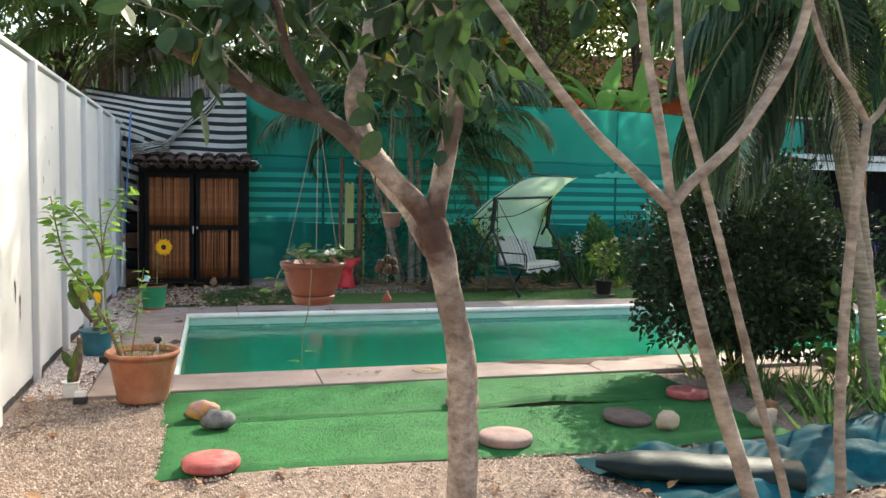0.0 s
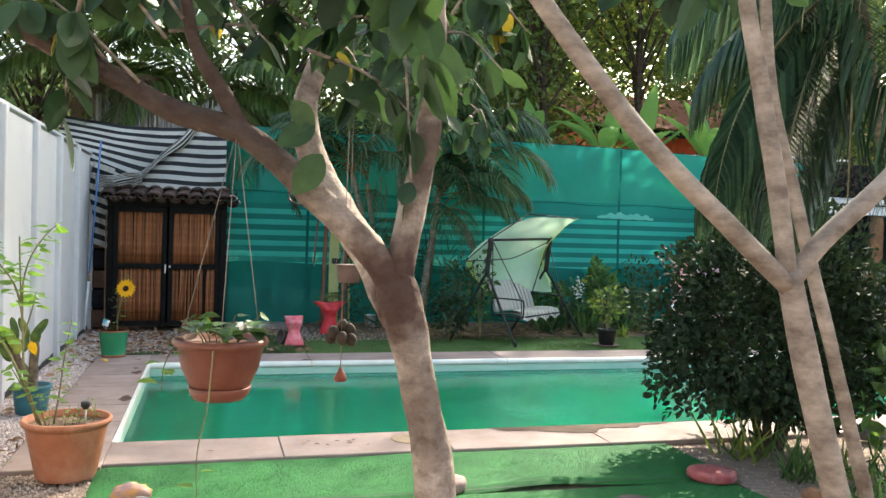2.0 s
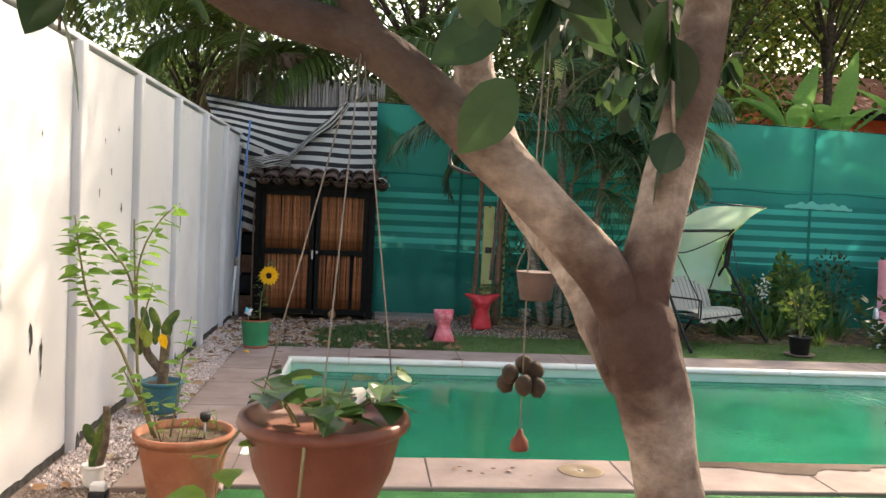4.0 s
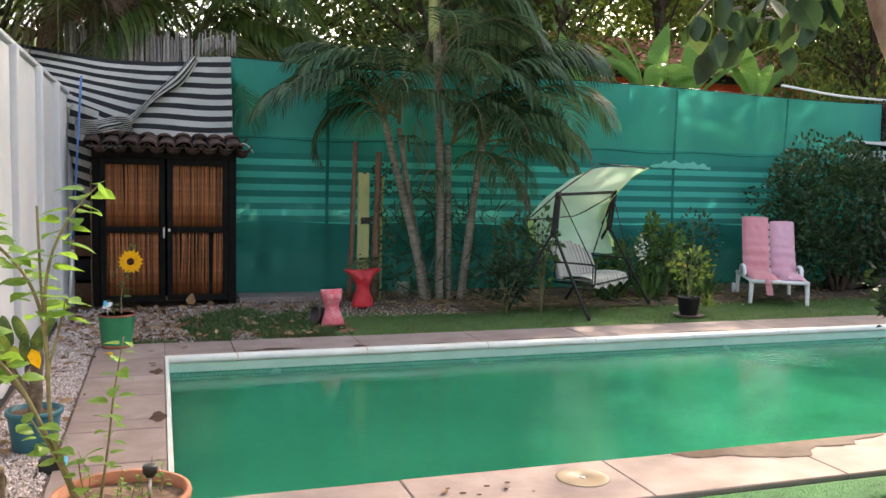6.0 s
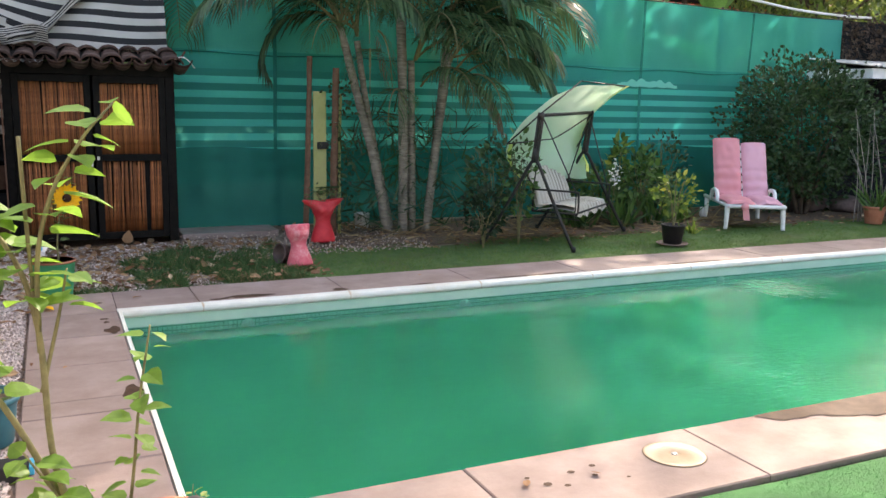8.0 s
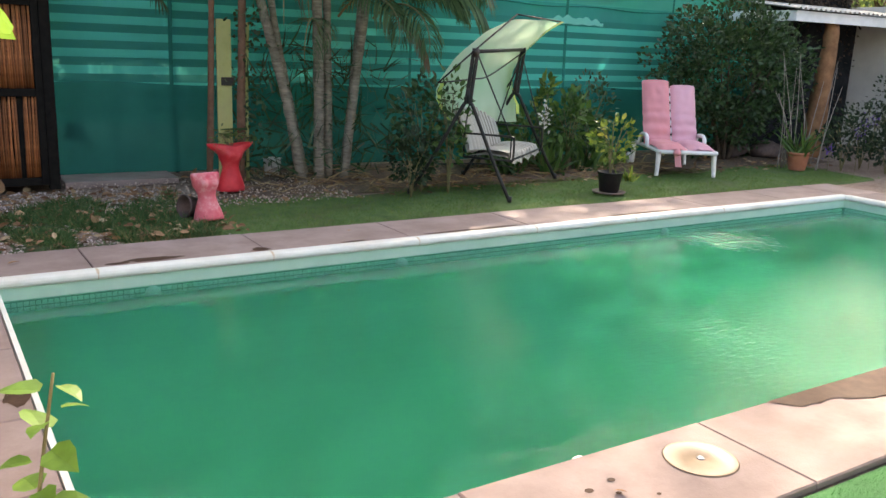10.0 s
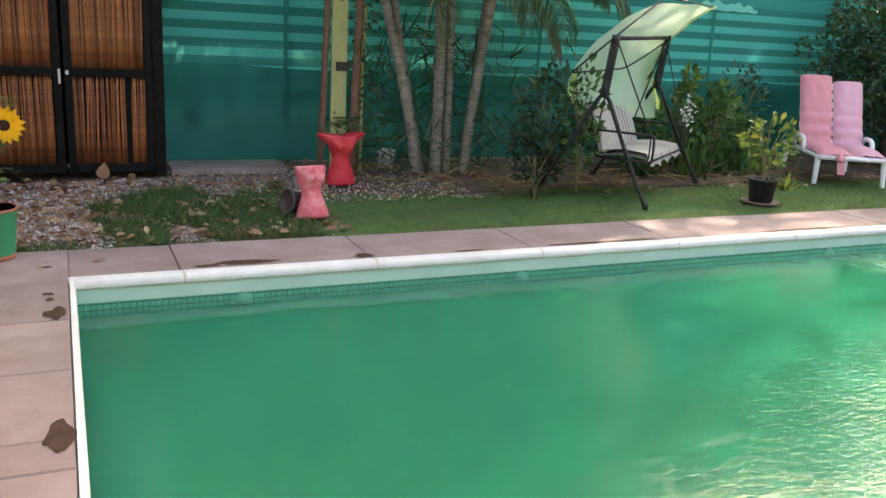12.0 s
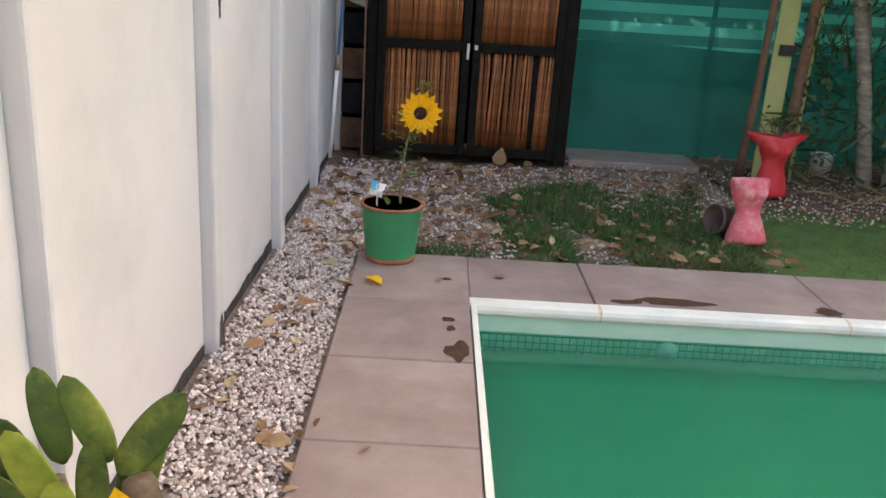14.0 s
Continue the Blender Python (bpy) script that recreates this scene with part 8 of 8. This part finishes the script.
def lounger():
    t = thing("sun_lounger", (7.7, 13.2, 0), "white plastic double sun lounger with raised back", "sun lounger")
    m = pose(7.93, 13.30, 0, 0, 0, -29)

    def P(x, y, z):
        return m @ Vector((x, y, z))

    W = 0.345
    for x in (-W, W):
        part("side_rail", Build().tube([P(x, -0.55, 0.30), P(x, 0.75, 0.30)], 0.026, 8), M_WHITEP, t)
        for y in (-0.47, 0.62):
            part("leg", Build().tube(curve([P(x, y, 0.30), P(x * 1.02, y - 0.02, 0.15), P(x * 1.04, y - 0.03, 0.0)]), taper(0.034, 0.024, 13), 8), M_WHITEP, t)
        part("armrest", Build().tube(curve([P(x * 1.07, -0.05, 0.30), P(x * 1.08, -0.03, 0.40), P(x * 1.08, 0.04, 0.445), P(x * 1.08, 0.22, 0.43), P(x * 1.07, 0.32, 0.30)]), 0.026, 8), M_WHITEP, t)
    part("foot_rail", Build().tube([P(-W, -0.55, 0.30), P(W, -0.55, 0.30)], 0.026, 8), M_WHITEP, t)
    part("leg_wheel", Build().lathe([(0, -0.02), (0.07, -0.02), (0.075, 0), (0.07, 0.02), (0, 0.02)], segs=18, m=m @ pose(-W - 0.06, 0.62, 0.075, 0, 90, 0)), M_WHITEP, t)
    for k in range(7):
        y = -0.46 + 0.1 * k
        part("slat", Build().box(-W, y, 0.292, W, y + 0.07, 0.312, m), M_WHITEP, t)
    bk = m @ pose(0, 0.16, 0.31, 66, 0, 0)
    for x in (-W * 0.92, W * 0.92):
        part("back_rail", Build().tube([bk @ Vector((x, 0, 0)), bk @ Vector((x, 0.82, 0))], 0.02, 8), M_WHITEP, t)
    for k in range(7):
        part("back_slat", Build().box(-W * 0.9, 0.05 + 0.11 * k, -0.01, W * 0.9, 0.12 + 0.11 * k, 0.01, bk), M_WHITEP, t)
    for s, x0, x1, mt, lab, hi in ((0, -0.36, 0.0, M_TOWEL, "pink cushion laid over the lounger, tied with a knot", 0.86), (1, 0.015, 0.345, M_TOWEL2, "paler pink cushion laid over the lounger", 0.80)):
        c = thing("lounger_cushion", tuple(P((x0 + x1) / 2, -0.2, 0.31)), lab, "cushion", "pink lounger cushions")

        def top(u, v, lift=0.055):
            x = x0 + (x1 - x0) * u
            puff = lift * (1 - abs(2 * u - 1) ** 4) + 0.012 * math.sin(v * 60) * (0.3 < v < 0.75)
            crease = 0.012 * noise.noise(Vector((u * 5, v * 16, s * 9)))
            if v < 0.42:
                w = v / 0.42
                return P(x, -0.56 + 0.72 * w, 0.315 + puff + crease + 0.03 * math.sin(math.pi * w) - 0.03 * (w < 0.04))
            w = (v - 0.42) / 0.58
            return bk @ Vector((x, w * hi, 0.02 + puff + crease))

        part("cover", Build().sheet(top, 16, 60), mt, c)
        part("underside", Build().sheet(lambda u, v: top(u, v, 0.0), 6, 30), mt, c)
        if s == 0:
            part("knot", Build().blob(tuple(P(-0.16, -0.60, 0.30)), (0.05, 0.04, 0.05), 0.3, 2.0), mt, c)
            part("tie_end", Build().sheet(lambda u, v: P(-0.2 + 0.08 * u + 0.03 * v, -0.61, 0.30 - 0.17 * v), 4, 6), mt, c)


lounger()


def tuft(name, x, y, n, size, material, label, category="plant", z=-0.01, spread=0.08, template=BLADE, lean=0.55, group="", wide=1.0):
    t = thing(name, (x, y, z), label, category, group)
    pos = np.stack([rng.normal(x, spread, n), rng.normal(y, spread, n), np.full(n, z)], 1)
    way = rng.normal(size=(n, 3)) * [lean, lean, 0.12] + [0, 0, 0.9]
    tm = (np.array(template[0]) * [1, wide, 1]).tolist()
    part("foliage", Build().scatter((tm, template[1]), pos, way, sphere_dirs(n) + [0, 0, 0.3], size * rng.uniform(0.5, 1.2, n)), material, t)
    return t


def bushy(name, x, y, h, r, n, size, material, label, category="plant", z=0.0, template=OVATE, stems=5):
    t = thing(name, (x, y, z), label, category)
    for k in range(stems):
        a = 2 * math.pi * k / stems + x
        e = (x + r * 0.6 * math.cos(a), y + r * 0.6 * math.sin(a), z + h * rng.uniform(0.7, 0.95))
        pts = curve([(x, y, z - 0.02), (x + r * 0.2 * math.cos(a), y + r * 0.2 * math.sin(a), z + h * 0.45), e], 5)
        part("stem", Build().tube(pts, taper(0.008, 0.004, len(pts)), 5), M_STEM, t)
    d = sphere_dirs(n) * (rng.uniform(0.1, 1, (n, 1)) ** 0.4)
    pos = np.array([x, y, z + h * 0.62]) + d * [r, r, h * 0.42]
    part("leaves", Build().scatter(template, pos, d + rng.normal(size=(n, 3)) * 0.5 + [0, 0, 0.2], sphere_dirs(n) + [0, 0, 0.7], size * rng.uniform(0.6, 1.25, n)), material, t)
    return t


# black pot with a yellow-green shrub, and the planted bed behind it
bp = thing("flower_pot", (5.9, 12.3, 0), "black plastic flower pot on a tray", "flower pot")
part("body", Build().lathe([(0, 0.015), (0.10, 0.015), (0.13, 0.21), (0.138, 0.212), (0.138, 0.225), (0.122, 0.225), (0.11, 0.19), (0, 0.18)], (5.9, 12.3, 0), 26), M_BLACK, bp)
part("tray", Build().lathe([(0, 0), (0.16, 0), (0.18, 0.018), (0.17, 0.02), (0.155, 0.008), (0, 0.008)], (5.9, 12.3, 0), 26), M_PALEDISC, bp)
part("soil", soil_disc(5.9, 12.3, 0.12, 0.19), M_SOIL, bp)
bushy("potted_shrub", 5.9, 12.3, 0.6, 0.24, 170, 0.07, M_YELLOWLEAF, "yellow-green leafy shrub in the black pot", z=0.2)
tuft("pale_tuft", 6.1, 12.25, 30, 0.2, M_YELLOWLEAF, "pale leaves spilling beside the black pot", wide=2.0, z=0.12, spread=0.03)
bushy("bed_plant", 6.55, 13.75, 0.95, 0.26, 280, 0.11, M_BEDLEAF, "upright leafy plant in the bed by the net")
bushy("bed_plant", 6.05, 13.95, 0.75, 0.30, 260, 0.10, M_BEDLEAF, "broad-leaved bed plant by the net")
bushy("bed_plant", 7.0, 14.1, 0.7, 0.35, 320, 0.10, M_SHRUB2, "dark leafy bed plant by the net")
bushy("bed_plant", 5.55, 14.25, 0.6, 0.28, 240, 0.10, M_BEDLEAF, "low leafy bed plant behind the swing")
bushy("bed_plant", 7.5, 14.45, 1.15, 0.35, 260, 0.08, M_SHRUB2, "airy twiggy bed plant by the net")
bushy("bed_plant", 6.75, 14.5, 1.1, 0.12, 160, 0.12, M_YELLOWLEAF, "tall narrow plant with bright top leaves")
bushy("bed_plant", 4.05, 13.1, 1.15, 0.34, 420, 0.085, M_SHRUB2, "leafy climber beside the garden swing")
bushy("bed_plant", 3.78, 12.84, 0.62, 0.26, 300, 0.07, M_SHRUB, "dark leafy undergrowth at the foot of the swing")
bushy("bed_plant", 4.25, 12.9, 1.25, 0.22, 170, 0.085, M_BEDLEAF, "thin leafy climber on the swing frame")
for x, y, s in ((5.7, 13.85, 0.5), (6.2, 13.6, 0.5), (6.45, 14.1, 0.55), (6.85, 13.7, 0.55), (7.2, 13.85, 0.5), (5.95, 14.3, 0.6)):
    tuft("strap_plant", x, y, 34, s, M_BEDLEAF, "arching strap-leaved plant in the bed", group="strap-leaved bed plants", wide=1.6)
fl = thing("pink_flowers", (6.08, 13.8, 0.55), "small pale pink flower heads in the bed", "flowers")
part("petals", Build().scatter(OVATE, np.array([6.1, 13.7, 0.66]) + rng.normal(size=(40, 3)) * [0.05, 0.04, 0.07], sphere_dirs(40), sphere_dirs(40), np.full(40, 0.05)), M_WHITEFLOWER, fl)["kind"] = "stuff"
part("stalk", Build().tube([(6.1, 13.72, 0), (6.1, 13.7, 0.66)], 0.006, 5), M_STEM, fl)

# far right corner by the hut
pr = thing("flower_pot", (9.8, 12.8, 0), "terracotta pot by the far corner of the pool", "flower pot")
part("body", pot_body(9.8, 12.8, 0.15, 0.11, 0.24, 0.03), M_TERRA, pr)
part("soil", soil_disc(9.8, 12.8, 0.135, 0.2), M_SOIL, pr)
tuft("potted_grass", 9.8, 12.8, 60, 0.5, M_BEDLEAF, "thin grassy plant in the terracotta pot", z=0.19, spread=0.05)
dry = thing("dry_stalks", (10.0, 12.9, 0), "bare pale dry stalks rising by the hut", "stalks")
for k in range(12):
    a = rng.uniform(0, 6.28)
    x, y = 9.95 + rng.normal(0, 0.2), 12.9 + rng.normal(0, 0.15)
    part("stalk", Build().tube(curve([(x, y, 0), (x + 0.15 * math.cos(a), y, 0.6), (x + 0.5 * math.cos(a), y + 0.1, 1.2 + rng.uniform(-0.3, 0.4))]), taper(0.008, 0.003, 13), 5), M_STICK, dry)
for x, y, h, r in ((10.5, 12.6, 0.7, 0.4), (11.1, 12.7, 0.9, 0.5), (11.8, 12.6, 0.8, 0.5), (12.5, 12.9, 1.4, 0.6), (10.9, 12.2, 0.5, 0.35), (11.6, 12.1, 0.6, 0.4), (13.1, 12.4, 1.2, 0.6)):
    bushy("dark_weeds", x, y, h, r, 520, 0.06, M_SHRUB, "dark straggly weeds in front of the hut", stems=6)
pf = thing("purple_flowers", (10.7, 12.5, 0), "small purple flowers among the weeds", "flowers")
for x, y, z in ((10.1, 12.55, 0.28), (10.75, 12.5, 0.62), (10.9, 12.45, 0.7), (10.5, 12.4, 0.5)):
    part("bloom", Build().scatter(DIAMOND, np.array([x, y, z]) + rng.normal(size=(26, 3)) * 0.045, sphere_dirs(26), sphere_dirs(26), np.full(26, 0.035)), M_PURPLE, pf)
    part("stalk", Build().tube([(x, y, 0), (x, y, z)], 0.004, 5), M_STEM, pf)

# grasses under the garden palm
for k in range(16):
    x, y = rng.uniform(4.1, 6.2), rng.uniform(5.3, 7.0)
    tuft("spider_plant", x, y, 40, rng.uniform(0.3, 0.5), M_YELLOWLEAF if k % 3 == 0 else M_BEDLEAF, "arching grass-like plant under the garden palm", group="grass-like plants under the palm", wide=0.9)
bushy("low_palm", 5.2, 6.4, 0.8, 0.5, 300, 0.12, M_BEDLEAF, "low leafy plant at the palm's foot")


# ---- beyond the fence ----
def banana(x, y, leaves, label, top=2.9):
    t = thing("banana_plant", (x, y, 0), label, "banana plant", "banana plants behind the net")
    part("stem", Build().tube(curve([(x, y, -0.05), (x, y, top * 0.5), (x, y, top + 0.1)]), taper(0.12, 0.07, 13), 10), M_YELLOWBOARD, t)
    for az, el, ln, wd, droop in leaves:
        p = Vector((x, y, top))
        pts = []
        for i in range(15):
            s = i / 14
            e = radians(el - droop * s * s)
            a = radians(az)
            pts.append(p.copy())
            p = p + Vector((math.sin(a) * math.cos(e), math.cos(a) * math.cos(e), math.sin(e))) * (ln / 14)
        side0 = Vector((math.cos(radians(az)), -math.sin(radians(az)), 0))

        def blade(u, v):
            f = min(v * 14, 13.999)
            i = int(f)
            c = pts[i].lerp(pts[i + 1], f - i)
            w = wd * 0.38 * math.sin(math.pi * min(1, 0.04 + 0.96 * max(0, (v - 0.16) / 0.84)) ** 0.8) if v > 0.16 else 0.012
            o = 2 * u - 1
            return c + side0 * w * o + Vector((0, 0, 0.25 * w * abs(o) * (1 - v * 1.4) + 0.03 * noise.noise(Vector((v * 25, o, az)))))

        part("leaf", Build().sheet(blade, 6, 34), M_BANANA, t)


banana(7.75, 16.3, ((300, 72, 1.7, 0.6, 35), (60, 76, 1.6, 0.55, 30), (200, 50, 1.3, 0.5, 90), (265, 50, 1.6, 0.5, 85), (120, 45, 1.3, 0.5, 90), (280, 62, 1.5, 0.5, 60)), "banana plant with upright bright leaves behind the net")
banana(8.55, 16.4, ((70, 82, 1.75, 0.62, 20), (95, 42, 2.2, 0.42, 30), (230, 55, 1.3, 0.5, 90), (300, 66, 1.4, 0.5, 60), (160, 60, 1.2, 0.4, 110), (280, 55, 1.4, 0.45, 70)), "banana plant with one tall split leaf")
banana(7.2, 15.5, ((75, 35, 1.6, 0.7, 60), (100, 30, 1.3, 0.45, 60), (265, 45, 1.3, 0.45, 70), (60, 70, 1.0, 0.4, 40), (290, 65, 1.0, 0.4, 50)), "low banana plant close behind the net", 2.0)
banana(9.1, 15.35, ((270, 38, 1.7, 0.7, 70), (265, 10, 1.5, 0.5, 40), (85, 45, 1.2, 0.6, 70), (300, 70, 1.0, 0.4, 40), (95, 20, 1.0, 0.5, 60)), "low banana plant close behind the net", 2.0)
banana(10.0, 16.4, ((280, 60, 1.6, 0.5, 60), (90, 60, 1.6, 0.5, 80), (255, 75, 1.5, 0.5, 50), (200, 65, 1.2, 0.36, 90), (20, 75, 1.3, 0.36, 40)), "banana plant with drooping leaves behind the net")
banana(6.3, 16.4, ((290, 65, 1.4, 0.4, 60), (80, 60, 1.4, 0.4, 80), (190, 70, 1.3, 0.4, 100), (10, 75, 1.4, 0.4, 40)), "banana plant behind the net")


def tiled_house():
    t = thing("tiled_house", (18, 28, 0), "distant house with red clay tile roof and red walls", "house")
    part("wall", Build().box(12.5, 27, 0, 24, 34, 5.0), M_HOUSEWALL, t)
    part("eave_beam", Build().box(11.9, 26.2, 4.75, 24.6, 26.35, 4.95), M_DARKFILL, t)
    for x in (14, 17, 20):
        w = part("window", Build().box(x - 0.6, 26.93, 2.6, x + 0.6, 26.99, 4.2), M_DARKFILL, t)
        part("sill", Build().box(x - 0.7, 26.85, 2.5, x + 0.7, 26.99, 2.58), M_FASCIA, w)
    rid = Build().sheet(lambda u, v: (11.8 + 12.9 * u, 26.0 + 4.5 * v, 4.95 + 1.75 * v + 0.05 * abs(math.sin(u * 12.9 / 0.24 * math.pi)) + 0.03 * ((v * 14) % 1.0)), 320, 28)
    part("roof", rid, M_HOUSEROOF, t, "red clay tiled roof slope")
    part("rear_roof", Build().sheet(lambda u, v: (11.8 + 12.9 * u, 30.5 + 4.5 * v, 6.7 - 1.75 * v), 10, 4), M_HOUSEROOF, t)


tiled_house()
for x, y, h, r in ((-0.5, 16.6, 2.6, 1.0), (1.8, 16.6, 2.9, 1.1), (3.6, 16.9, 3.4, 1.2), (9.5, 18.2, 3.0, 1.1), (12.0, 17.4, 3.6, 1.2), (13.2, 16.8, 3.6, 1.2), (7.2, 18.0, 3.4, 1.3)):
    bushy("hedge_shrub", x, y, h, r, 1500, 0.15, M_TREELEAF if x > 5 else M_TREELEAF2, "leafy garden shrub behind the fence", "shrub", stems=7)
far = Build()
far.tube([(60 * math.sin(a), 8 + 60 * math.cos(a), 0) for a in np.linspace(-1.6, 2.2, 60)], 11.0, 12, wobble=0.5)
tagged(part("far_woods", far, M_TREELEAF2), "far line of woods beyond the gardens", "woods", kind="stuff")
